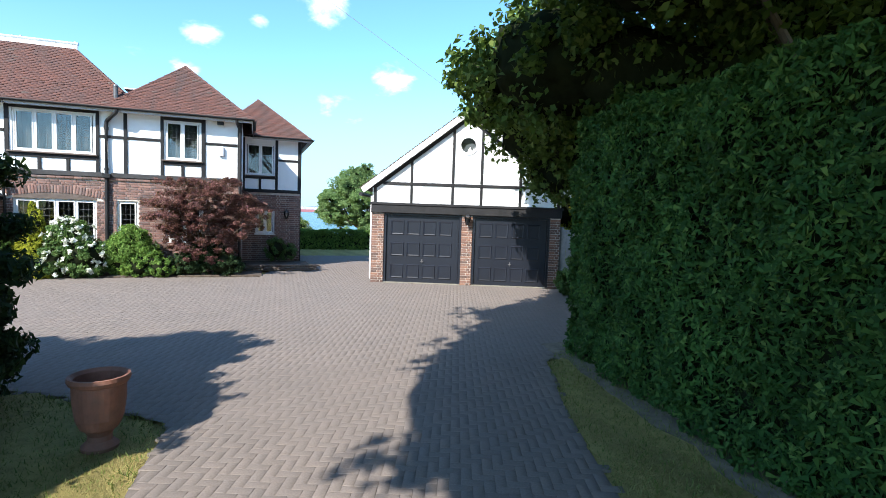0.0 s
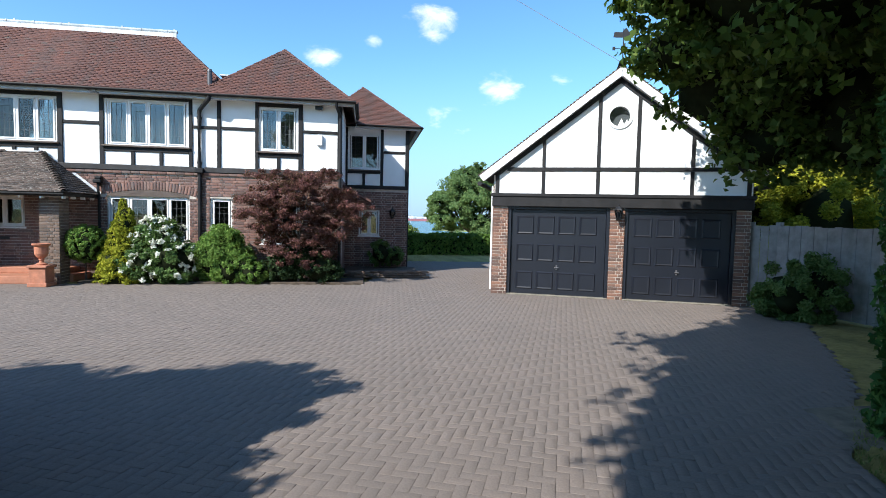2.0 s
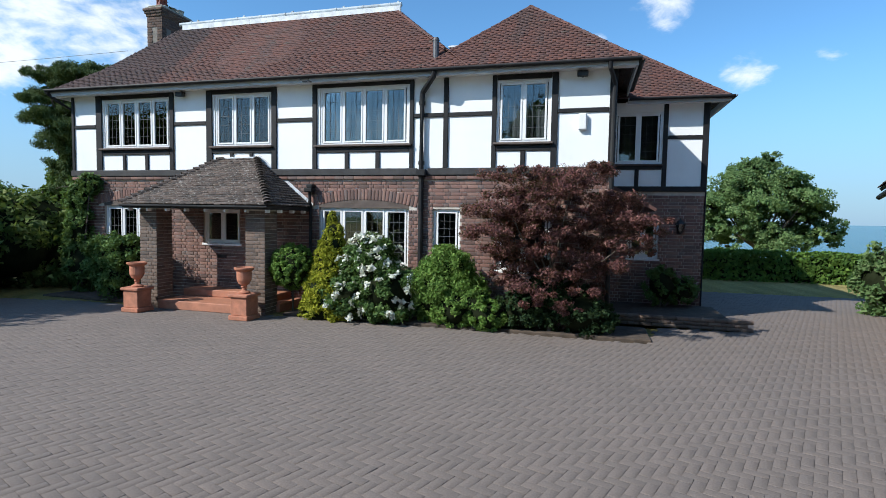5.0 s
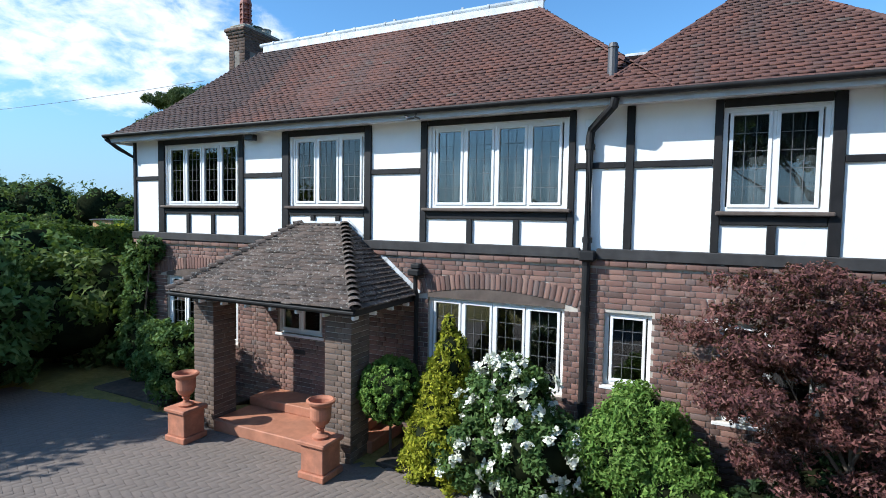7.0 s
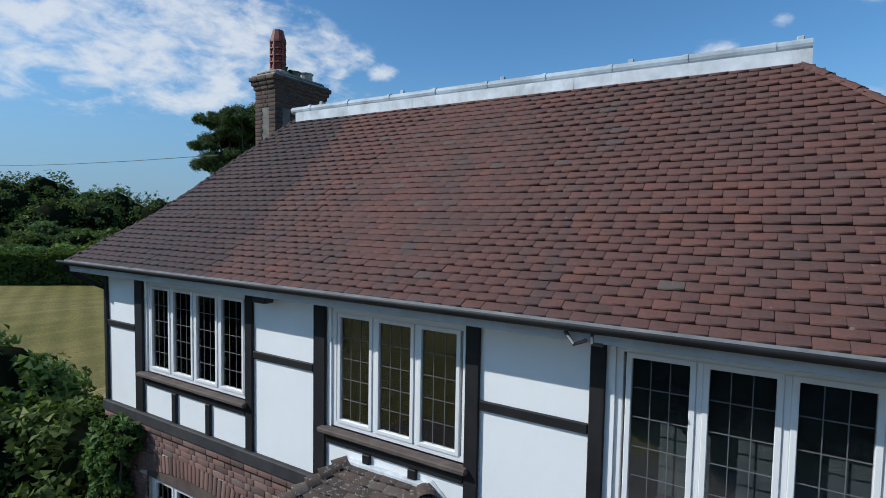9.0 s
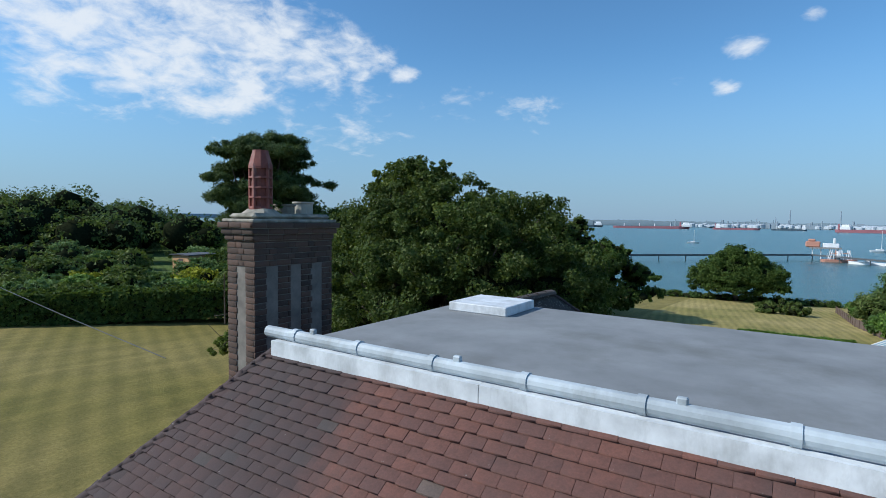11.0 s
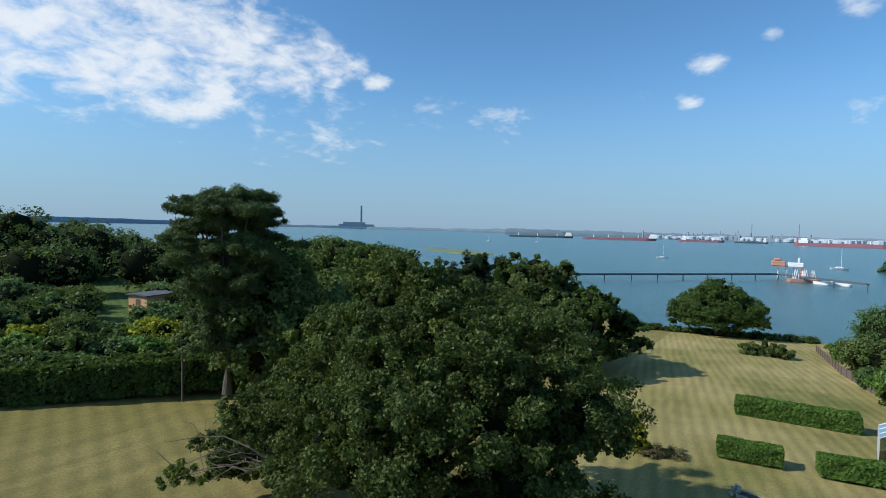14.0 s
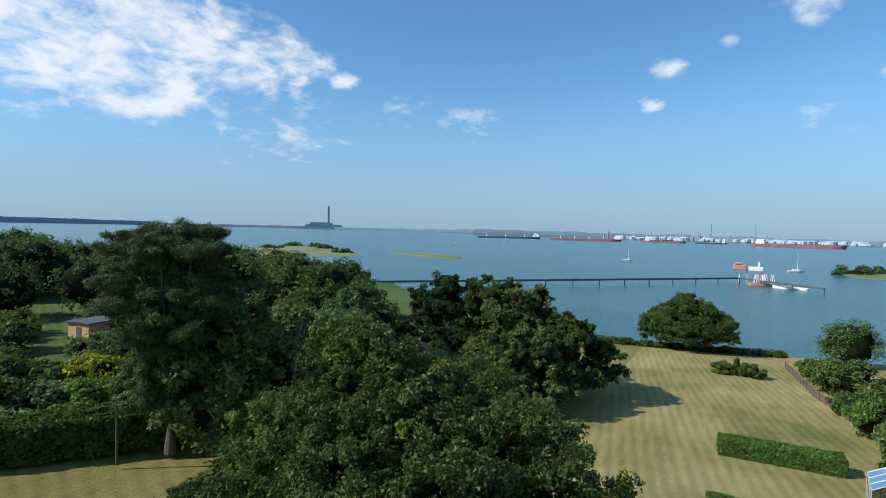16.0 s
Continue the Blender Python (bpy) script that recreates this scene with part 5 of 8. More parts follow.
    # flue pipe in the valley
    bm = tube(bmesh.new(), [(0.5, 0.12, 5.15), (0.5, 0.12, 5.62)], 0.065, 12)
    tube(bm, [(0.5, 0.12, 5.62), (0.5, 0.12, 5.68)], 0.075, 12, 0.05)
    part("flue_pipe", bm, M_GREY_PIPE, house, "dark grey roof flue pipe")
    part("valley_lead", boxes((0.25, 0.85, 0.05, 0.35, 5.2, 5.22), bevel=0.004), M_LEAD, house)
    part("valley_lead", boxes((0.55, 1.0, 0.9, 1.5, 5.72, 5.76), bevel=0.004), M_LEAD, house)


build_roofs()


# chimney
def build_chimney():
    cx0, cx1, cy0, cy1 = -9.40, -8.86, 2.92, 4.20
    top = 8.0
    part("chimney_body", boxes((cx0 + 0.01, cx1 - 0.01, cy0 + 0.01, cy1 - 0.01, 4.9, top)), M_SOOT_MORTAR, house)
    stack = thing_part("chimney", boxes((cx0 + 0.02, cx1 - 0.02, cy0 + 0.02, cy1 - 0.02, top - 0.1, top)), M_CEMENT, house)
    rng = np.random.default_rng(9)
    ms = []
    panel = [((cx1 - cx0) / 2 - 0.09, (cx1 - cx0) / 2 + 0.09, 5.6, 7.55)]
    for m in brick_course(0, cx1 - cx0, 4.95, top, panel, rng=rng):
        ms.append(frame_m((cx0 + m[0, 3], cy0 + m[1, 3], m[2, 3]), m[:3, 0], m[:3, 1], m[:3, 2]))
    side_panel = [(0.18, 0.36, 5.6, 7.55), (0.55, 0.73, 5.6, 7.55), (0.92, 1.10, 5.6, 7.55)]
    R = np.array([[0, -1, 0], [1, 0, 0], [0, 0, 1]], float)
    for m in brick_course(0, cy1 - cy0, 4.95, top, side_panel, rng=rng):
        o = R @ m[:3, 3] + np.array([cx1, cy0, 0])
        ms.append(frame_m(o, R @ m[:3, 0], R @ m[:3, 1], R @ m[:3, 2]))
    R2 = np.array([[0, 1, 0], [-1, 0, 0], [0, 0, 1]], float)
    for m in brick_course(0, cy1 - cy0, 4.95, top, [], rng=rng):
        o = R2 @ m[:3, 3] + np.array([cx0, cy1, 0])
        ms.append(frame_m(o, R2 @ m[:3, 0], R2 @ m[:3, 1], R2 @ m[:3, 2]))
    ms.sort(key=lambda m: -m[2, 3])
    pieces("chimney_brick", stack, M_BRICK_SOOT, ms, 200)
    out = []
    for g, z in ((0.025, top - 0.10), (0.055, top - 0.025), (0.085, top + 0.05)):
        x0, x1, y0, y1 = cx0 - g, cx1 + g, cy0 - g, cy1 + g
        part("corbel_bed", boxes((x0 + 0.012, x1 - 0.012, y0 + 0.012, y1 - 0.012, z - 0.008, z + 0.066)), M_CEMENT, stack)
        for (ax, ay), (bx, by) in (((x0, y0), (x1, y0)), ((x1, y0), (x1, y1)), ((x0, y1), (x0, y0))):
            d = np.array([bx - ax, by - ay, 0.0])
            n = max(2, round(np.linalg.norm(d) / 0.22))
            u = d / np.linalg.norm(d)
            w = np.linalg.norm(d) / n
            for q in range(n):
                o = np.array([ax, ay, z + rng.uniform(-0.003, 0.003)]) + u * w * q
                out.append(frame_m(o, u * (w - 0.011), np.array([-u[1], u[0], 0]) * 0.05, (0, 0, 0.065)))
    pieces("corbel_brick", stack, M_BRICK_SOOT, out, 100)
    part("cap_stone", boxes((cx0 - 0.05, cx1 + 0.05, cy0 - 0.05, cy1 + 0.05, top + 0.117, top + 0.16), bevel=0.012), M_LIMED, stack)
    bm = boxes((cx0 + 0.0, cx1 - 0.0, cy0 + 0.0, cy1 - 0.0, top + 0.158, top + 0.235), bevel=0.045)
    lathe(bm, [(0.27, 0.17), (0.24, 0.235), (0.17, 0.285), (0.12, 0.29)], 12, (-9.13, 3.22, top))
    for v in bm.verts:
        v.co += noise.noise_vector(v.co * 6.0) * 0.018
    part("mortar_flaunching", bm, M_LIMED, stack, "pale mossy cement flaunching")
    x, y = -9.13, 3.22
    bm = lathe(bmesh.new(), [(0.155, 0.0), (0.15, 0.1), (0.14, 0.12)], 10, (x, y, top + 0.2))
    for k in range(4):
        z = 0.12 + k * 0.125
        lathe(bm, [(0.115, z), (0.115, z + 0.10), (0.155, z + 0.105), (0.15, z + 0.128)], 10, (x, y, top + 0.2))
    lathe(bm, [(0.155, 0.62), (0.15, 0.65), (0.105, 0.80), (0.10, 0.83), (0.085, 0.83), (0.085, 0.78)], 10, (x, y, top + 0.2))
    for k in range(5):
        c, s = math.cos(2 * math.pi * k / 5), math.sin(2 * math.pi * k / 5)
        tube(bm, [(x + 0.13 * c, y + 0.13 * s, top + 0.3), (x + 0.13 * c, y + 0.13 * s, top + 0.83)], 0.024, 6)
    part("chimney_pot", bm, M_FLUE, stack, "tall louvred red clay chimney pot")
    for yy, h, mt in ((3.60, 0.16, M_CEMENT), (3.92, 0.2, M_STONE)):
        bm = lathe(bmesh.new(), [(0.13, 0.0), (0.13, h - 0.03), (0.15, h - 0.02), (0.15, h), (0.11, h), (0.11, 0.06)], 14, (-9.13, yy, top + 0.2))
        part("chimney_pot", bm, mt, stack, "short capped chimney pot")
    # weeds in the flaunching
    rng = np.random.default_rng(2)
    foliage("weed", stack, L_SHRUB, [(-9.1, 3.42, top + 0.28, 0.1, 0.08, 0.1)], 160, 0.05, rng, 6, 0.5, 0)


def thing_part(name, bm, mat, parent, label=""):
    return part(name, bm, mat, parent, label)


build_chimney()


# porch
def build_porch():
    root = house
    floor = part("porch_step", boxes((-5.15, -3.02, -1.3, 0.1, 0.0, 0.18), (-3.02, -2.5, -0.85, 0.1, 0.0, 0.18), bevel=0.012), M_TERRA_TILE, root, "orange clay tiled porch step")
    part("inner_step", boxes((-5.15, -2.75, -0.55, 0.0, 0.18, 0.33), bevel=0.012), M_TERRA_TILE, root)
    for k, (a, b) in enumerate(((-5.62, -5.19), (-3.02, -2.58))):
        pier = part("porch_pier", boxes((a + 0.01, b - 0.01, -1.24, -0.82, 0.0, 2.16)), M_MORTAR, root, "weathered brick porch pier")
        rng = np.random.default_rng(20 + k)
        ms = []
        for m in brick_course(0, b - a, 0.0, 2.12, [], rng=rng):
            ms.append(frame_m((a + m[0, 3], -1.25 + m[1, 3], m[2, 3]), m[:3, 0], m[:3, 1], m[:3, 2]))
        R = np.array([[0, -1, 0], [1, 0, 0], [0, 0, 1]], float)
        for m in brick_course(0, 0.44, 0.0, 2.12, [], rng=rng):
            o = R @ m[:3, 3] + np.array([b, -1.25, 0])
            ms.append(frame_m(o, R @ m[:3, 0], R @ m[:3, 1], R @ m[:3, 2]))
        R2 = np.array([[0, 1, 0], [-1, 0, 0], [0, 0, 1]], float)
        for m in brick_course(0, 0.44, 0.0, 2.12, [], rng=rng):
            o = R2 @ m[:3, 3] + np.array([a, -0.81, 0])
            ms.append(frame_m(o, R2 @ m[:3, 0], R2 @ m[:3, 1], R2 @ m[:3, 2]))
        pieces("brick", pier, M_BRICK_GREY, ms, 300)
    z = 2.21
    EL, ER = (-5.75, -1.62, z), (-2.26, -1.62, z)
    WL, WR = (-5.75, 0.0, z), (-2.26, 0.0, z)
    TL, TR = (-4.48, -0.02, 3.28), (-3.6, -0.02, 3.28)
    deck(root, "porch_roof_deck", [(EL, ER, TR, TL), (ER, WR, TR), (WL, EL, TL)], M_TILE_OLD)
    front = slope_tiles(EL, ER, TR, TL, seed=31, thick=0.022, lift=0.036, jitter=0.006)
    sides = slope_tiles(ER, WR, TR, TR, seed=32, thick=0.022, lift=0.036) + slope_tiles(WL, EL, TL, TL, seed=33, thick=0.022, lift=0.036)
    pieces("porch_roof_tile", root, M_TILE_OLD, front + sides, 300, rest_label="lichened brown-grey plain tiles", template=TILE)
    ridge_tiles(root, EL, TL, M_TILE_OLD, 0.085, 0.13, lift=0.045)
    ridge_tiles(root, ER, TR, M_TILE_OLD, 0.085, 0.13, lift=0.045)
    part("porch_top_flashing", boxes((-4.5, -3.58, -0.06, 0.0, 3.26, 3.31), bevel=0.006), M_LEAD, root)
    # stepped lead along the wall
    bm = bmesh.new()
    d = Vector(WR) - Vector(TR)
    for k in range(9):
        p = Vector(TR) + d * (k / 9.0)
        box(bm, 0, 0.2, -0.012, -0.003, 0.0, 0.10, 0.0, Matrix.Translation((p.x, 0.0, p.z - 0.01)) @ pose(0, 0, 0, 0, math.degrees(math.atan2(-d.z, d.x)), 0))
    part("wall_flashing", bm, M_LEAD, root, "pale stepped lead flashing")
    fas = part("porch_fascia", boxes((-5.72, -2.29, -1.60, -1.57, 2.12, 2.20), (-2.32, -2.29, -1.57, 0.0, 2.12, 2.20), (-5.72, -5.69, -1.57, 0.0, 2.12, 2.20), bevel=0.004), M_TIMBER, root)
    part("porch_ceiling", boxes((-5.69, -2.32, -1.57, 0.0, 2.17, 2.19)), M_TIMBER, root)
    for k in range(8):
        x = -5.62 + k * 0.465
        part("rafter_foot", boxes((x, x + 0.045, -1.56, -1.45, 2.06, 2.12), bevel=0.006), M_UPVC, fas)
    for k in range(3):
        y = -1.1 + k * 0.45
        part("rafter_foot", boxes((-2.40, -2.30, y, y + 0.045, 2.06, 2.12), bevel=0.006), M_UPVC, fas)
    bm = bmesh.new()
    box(bm, -5.75, -2.26, -1.66, -1.60, 2.15, 2.19, 0.01)
    part("porch_gutter", bm, M_GUTTER, root)


build_porch()


# small fittings on the front
def build_fittings():
    bm = boxes((3.36, 3.52, -0.09, -0.004, 3.72, 4.03), bevel=0.02)
    part("alarm_box", bm, M_UPVC, house, "white alarm bell box")
    for x in (-5.55, 3.42):
        bm = boxes((x - 0.10, x + 0.10, -0.18, -0.06, 4.70, 4.80), bevel=0.01)
        tube(bm, [(x, -0.06, 4.75), (x, -0.002, 4.72)], 0.02, 6)
        part("flood_light", bm, M_BLACK, house, "black flood light under the eave")
    bm = boxes((-2.33, -2.13, -0.20, -0.02, 2.52, 2.62), bevel=0.02)
    box(bm, -2.30, -2.14, -0.16, -0.004, 2.62, 2.70, 0.02)
    tube(bm, [(-2.24, -0.09, 2.52), (-2.24, -0.09, 2.3), (-2.24, -0.05, 2.22)], 0.035, 8)
    part("rainwater_hopper", bm, M_GUTTER, house, "rainwater hopper with a lamp over it")
    tube_bm = tube(bmesh.new(), [(-2.24, -0.05, 2.25), (-2.24, -0.05, 0.0)], 0.036, 8)
    part("downpipe", tube_bm, M_GUTTER, house)
    bm = tube(bmesh.new(), [(-2.30, -0.36, 4.86), (-2.22, -0.43, 4.80), (-2.16, -0.36, 4.82)], 0.015, 6)
    tube(bm, [(-2.12, -0.36, 4.88), (-2.10, -0.44, 4.82), (-2.06, -0.36, 4.80)], 0.015, 6)
    part("cable_bracket", bm, M_GREY_PIPE, house)
    part("air_vent", boxes((0.2, 0.42, -0.012, -0.001, 4.58, 4.70), bevel=0.004), M_UPVC, house)


build_fittings()


# ---- garage ----
GAR = pose(7.80, -2.62, 0, 0, 0, -21.3)
garage = thing("garage", "double garage with black timbered white gable and brick piers", "garage", at=GAR)


def build_garage():
    W, D, EV, AP = 5.70, 6.2, 2.42, 5.17
    mid = W / 2
    piers = ((0.0, 0.37), (2.73, 3.06), (5.40, 5.70))
    rng = np.random.default_rng(40)
    ms = []
    for a, b in piers:
        part("pier_core", boxes((a + 0.004, b - 0.004, 0.006, 0.033, 0, 2.12), (a + 0.03, b - 0.03, 0.033, 0.33, 0, 2.12)), M_MORTAR, garage)
        for m in brick_course(0, b - a, 0.0, 2.11, [], rng=rng):
            ms.append(frame_m((a + m[0, 3], m[1, 3], m[2, 3]), m[:3, 0], m[:3, 1], m[:3, 2]))
    pieces("brick", garage, M_BRICK_ORANGE, ms, 300)
    # side and back walls
    part("side_wall", boxes((0.01, 0.25, 0.34, D, 0, 2.75)), M_MORTAR, garage)
    R2 = np.array([[0, 1, 0], [-1, 0, 0], [0, 0, 1]], float)
    ms = []
    for m in brick_course(0, D, 0.0, 2.7, [], rng=rng):
        o = R2 @ m[:3, 3] + np.array([0.0, D, 0])
        ms.append(frame_m(o, R2 @ m[:3, 0], R2 @ m[:3, 1], R2 @ m[:3, 2]))
    pieces("brick", garage, M_BRICK_ORANGE, ms, 0, rest_name="brick_field_side")
    part("side_wall", boxes((W - 0.25, W, 0.34, D, 0, 2.75)), M_BRICK_ORANGE, garage)
    part("back_wall", boxes((0.25, W - 0.25, D - 0.25, D, 0, 2.75)), M_BRICK_ORANGE, garage)
    part("floor_slab", boxes((0.0, W, 0.0, D, -0.05, 0.012)), M_CEMENT, garage)
    # gable
    n = 32
    arc = [(mid - 0.235 * math.sin(math.pi * k / 16), 4.22 - 0.235 * math.cos(math.pi * k / 16)) for k in range(17)]
    bm = prism(bmesh.new(), [(0.0, EV), (mid, EV), *arc, (mid, AP), (0.0, 2.97)], 0.0, 0.2)
    prism(bm, [(W, EV), (mid, EV), *[(W - x, z) for x, z in arc], (mid, AP), (W, 2.97)], 0.0, 0.2)
    bmesh.ops.remove_doubles(bm, verts=bm.verts[:], dist=0.0005)
    part("gable_wall", bm, M_RENDER, garage, "white rendered gable")
    part("gable_back", prism(bmesh.new(), [(0.05, EV), (W - 0.05, EV), (W - 0.05, 2.8), (mid, AP - 0.05), (0.05, 2.8)], 0.5, 0.52), M_ROOM, garage)
    bm = bmesh.new()
    for r0, r1, y0, y1 in ((0.225, 0.285, -0.03, 0.05),):
        rings = []
        for y in (y0, y1):
            for r in (r0, r1):
                rings.append([bm.verts.new((mid + r * math.cos(2 * math.pi * k / n), y, 4.22 + r * math.sin(2 * math.pi * k / n))) for k in range(n)])
        a, b, c, d = rings
        for k in range(n):
            j = (k + 1) % n
            for p, q in ((a, b), (b, d), (d, c), (c, a)):
                bm.faces.new((p[k], p[j], q[j], q[k]))
    rw = part("round_window", bm, M_UPVC, garage, "round white framed gable window")
    bm = bmesh.new()
    bm.faces.new([bm.verts.new((mid + 0.226 * math.cos(2 * math.pi * k / n), 0.02, 4.22 + 0.226 * math.sin(2 * math.pi * k / n))) for k in range(n)])
    g = part("pane", bm, M_GLASS, rw)
    g.visible_shadow = False
    # two sheets behind the pane paint its reflected sky and cloud
    part("blind", prism(bmesh.new(), [(mid - 0.24, 3.97), (mid + 0.24, 3.97), (mid + 0.24, 4.47), (mid - 0.24, 4.47)], 0.14, 0.15), M_NET_AND_SKY, rw, "grey sheet painting the sky reflected in the pane")
    part("drape", prism(bmesh.new(), [(mid - 0.06, 3.97), (mid + 0.05, 4.2), (mid + 0.11, 4.06), (mid + 0.17, 4.17), (mid + 0.24, 3.97)], 0.10, 0.12), M_WHITE, rw, "white patch painting a cloud reflected in the pane")
    # timbers
    for a, b in ((1.14, 1.215), (2.38, 2.46), (3.24, 3.32), (4.41, 4.49)):
        xm = (a + b) / 2
        top = 2.97 + (AP - 2.97) * (xm / mid if xm < mid else (W - xm) / mid) - 0.16
        bar(garage, "timber_post", (a, b, -0.03, -0.002, EV, 2.966))
        bar(garage, "timber_post", (a, b, -0.03, -0.002, 3.064, top))
    for a, b in ((0.04, 0.13), (W - 0.13, W - 0.04)):
        bar(garage, "timber_post", (a, b, -0.03, -0.002, EV, 2.97))
    bar(garage, "timber_rail", (0.32, W - 0.32, -0.033, -0.002, 2.97, 3.06))
    bar(garage, "lintel_beam", (-0.02, W + 0.02, -0.08, 0.0, 2.125, 2.42), M_TIMBER, 0.015, "deep black timber lintel")
    bar(garage, "beam_moulding", (-0.05, W + 0.05, -0.11, -0.08, 2.36, 2.44), M_TIMBER, 0.012)
    # roof, verge and barge boards
    ang = math.atan2(AP - 2.97, mid)
    ex, ez = math.cos(ang), math.sin(ang)
    oh = 0.34
    for sgn in (1, -1):
        def P(s, h, y):
            return (mid + sgn * (-mid + s * ex - h * ez), y, 2.97 + s * ez + h * ex)
        L = mid / ex
        # white barge board, black rafter line beneath
        bm = prism(bmesh.new(), [(p[0], p[2]) for p in (P(-oh, 0.10, 0), P(L + 0.08, 0.10, 0), P(L - 0.02, -0.06, 0), P(-oh, -0.06, 0))], -0.20, -0.165)
        part("barge_board", bm, M_UPVC, garage, "white painted barge board")
        bm = prism(bmesh.new(), [(p[0], p[2]) for p in (P(-oh + 0.25, -0.062, 0), P(L - 0.02, -0.062, 0), P(L - 0.09, -0.16, 0), P(-oh + 0.4, -0.16, 0))], -0.035, -0.002)
        part("timber_rafter", bm, M_TIMBER, garage)
        bm = prism(bmesh.new(), [(p[0], p[2]) for p in (P(-oh, 0.02, 0), P(L, 0.02, 0), P(L, -0.05, 0), P(-oh, -0.05, 0))], -0.165, 0.0)
        part("verge_soffit", bm, M_UPVC, garage)
        a, b, c, d = P(-oh, 0.11, -0.2), P(-oh, 0.11, D + 0.2), P(L + 0.07, 0.11, D + 0.2), P(L + 0.07, 0.11, -0.2)
        deck(garage, "roof_deck", [(a, b, c, d)], M_TILE_OLD)
        el, er, tr, tl = (b, a, d, c) if sgn == 1 else (a, b, c, d)
        tiles = slope_tiles(el, er, tr, tl, seed=50 + sgn)
        pieces("roof_tile", garage, M_TILE_OLD, tiles, 0, rest_name="roof_tile_field", template=TILE)
        part("roof_underside", prism(bmesh.new(), [(p[0], p[2]) for p in (P(-oh, 0.10, 0), P(L + 0.05, 0.10, 0), P(L + 0.05, 0.03, 0), P(-oh, 0.03, 0))], 0.0, D + 0.2), M_TIMBER, garage)
    ridge_tiles(garage, (mid, -0.2, AP + 0.20), (mid, D + 0.2, AP + 0.20), M_TILE_OLD)
    # gutter and white downpipe on the house side
    part("gutter", tube(bmesh.new(), [(-0.33, -0.15, 2.66), (-0.33, D, 2.64)], 0.055, 10), M_GUTTER, garage)
    part("gutter", tube(bmesh.new(), [(W + 0.33, -0.15, 2.66), (W + 0.33, D, 2.64)], 0.055, 10), M_GUTTER, garage)
    bm = tube(bmesh.new(), [(-0.028, 0.03, 2.62), (-0.028, 0.03, 0.1)], 0.024, 8)
    part("downpipe", bm, M_UPVC, garage, "white downpipe")
    # up-and-over doors
    for a, b in ((0.385, 2.715), (3.075, 5.385)):
        part("door_frame", boxes((a - 0.015, a + 0.06, 0.034, 0.14, 0.0, 2.12), (b - 0.06, b + 0.015, 0.034, 0.14, 0.0, 2.12), (a + 0.06, b - 0.06, 0.034, 0.14, 2.06, 2.12), bevel=0.006), M_DOOR, garage)
        door = part("garage_door", boxes((a + 0.065, b - 0.065, 0.10, 0.14, 0.02, 2.055), bevel=0.004), M_DOOR, garage, "closed navy-black panelled garage door")
        w = (b - a - 0.36) / 4
        for r, (z0, z1) in enumerate(((0.14, 0.57), (0.82, 1.24), (1.47, 1.91))):
            for c in range(4):
                x0 = a + 0.20 + c * (w - 0.005)
                x1 = x0 + w - 0.09
                bm = bmesh.new()
                v = [bm.verts.new(p) for p in ((x0, 0.099, z0), (x1, 0.099, z0), (x1, 0.099, z1), (x0, 0.099, z1))]
                u = [bm.verts.new(p) for p in ((x0 + 0.022, 0.080, z0 + 0.022), (x1 - 0.022, 0.080, z0 + 0.022), (x1 - 0.022, 0.080, z1 - 0.022), (x0 + 0.022, 0.080, z1 - 0.022))]
                q = [bm.verts.new(p) for p in ((x0 + 0.05, 0.088, z0 + 0.05), (x1 - 0.05, 0.088, z0 + 0.05), (x1 - 0.05, 0.088, z1 - 0.05), (x0 + 0.05, 0.088, z1 - 0.05))]
                for s, e in ((v, u), (u, q)):
                    for k in range(4):
                        bm.faces.new((s[k], s[(k + 1) % 4], e[(k + 1) % 4], e[k]))
                bm.faces.new(q)
                part("panel", bm, M_DOOR, door)
        bm = boxes(((a + b) / 2 - 0.02, (a + b) / 2 + 0.02, 0.075, 0.1, 0.62, 0.74), bevel=0.006)
        tube(bm, [((a + b) / 2 - 0.05, 0.06, 0.68), ((a + b) / 2 + 0.05, 0.06, 0.68)], 0.012, 8)
        part("handle", bm, M_GREY_PIPE, door, "dull grey door handle")
        part("threshold", boxes((a, b, -0.06, 0.1, 0.0, 0.022), bevel=0.006), M_CEMENT, garage)
    lantern(garage, (2.9, 0.0, 1.95))
    # weather vane
    bm = tube(bmesh.new(), [(mid, -0.1, AP + 0.15), (mid, -0.1, AP + 0.98)], 0.012, 6)
    for d in ((0.2, 0), (0, 0.2)):
        tube(bm, [(mid - d[0], -0.1 - d[1], AP + 0.55), (mid + d[0], -0.1 + d[1], AP + 0.55)], 0.007, 5)
    for dx, dy in ((0.2, 0), (-0.2, 0), (0, 0.2), (0, -0.2)):
        box(bm, mid + dx - 0.03, mid + dx + 0.03, -0.1 + dy - 0.005, -0.1 + dy + 0.005, AP + 0.51, AP + 0.59)
    prism(bm, [(mid - 0.22, AP + 0.80), (mid - 0.05, AP + 0.78), (mid + 0.16, AP + 0.80), (mid + 0.24, AP + 0.86), (mid + 0.12, AP + 0.9), (mid + 0.05, AP + 1.0), (mid - 0.04, AP + 0.9), (mid - 0.2, AP + 0.92)], -0.104, -0.096)
    part("weather_vane", bm, M_BLACK, garage, "black iron weather vane")


build_garage()


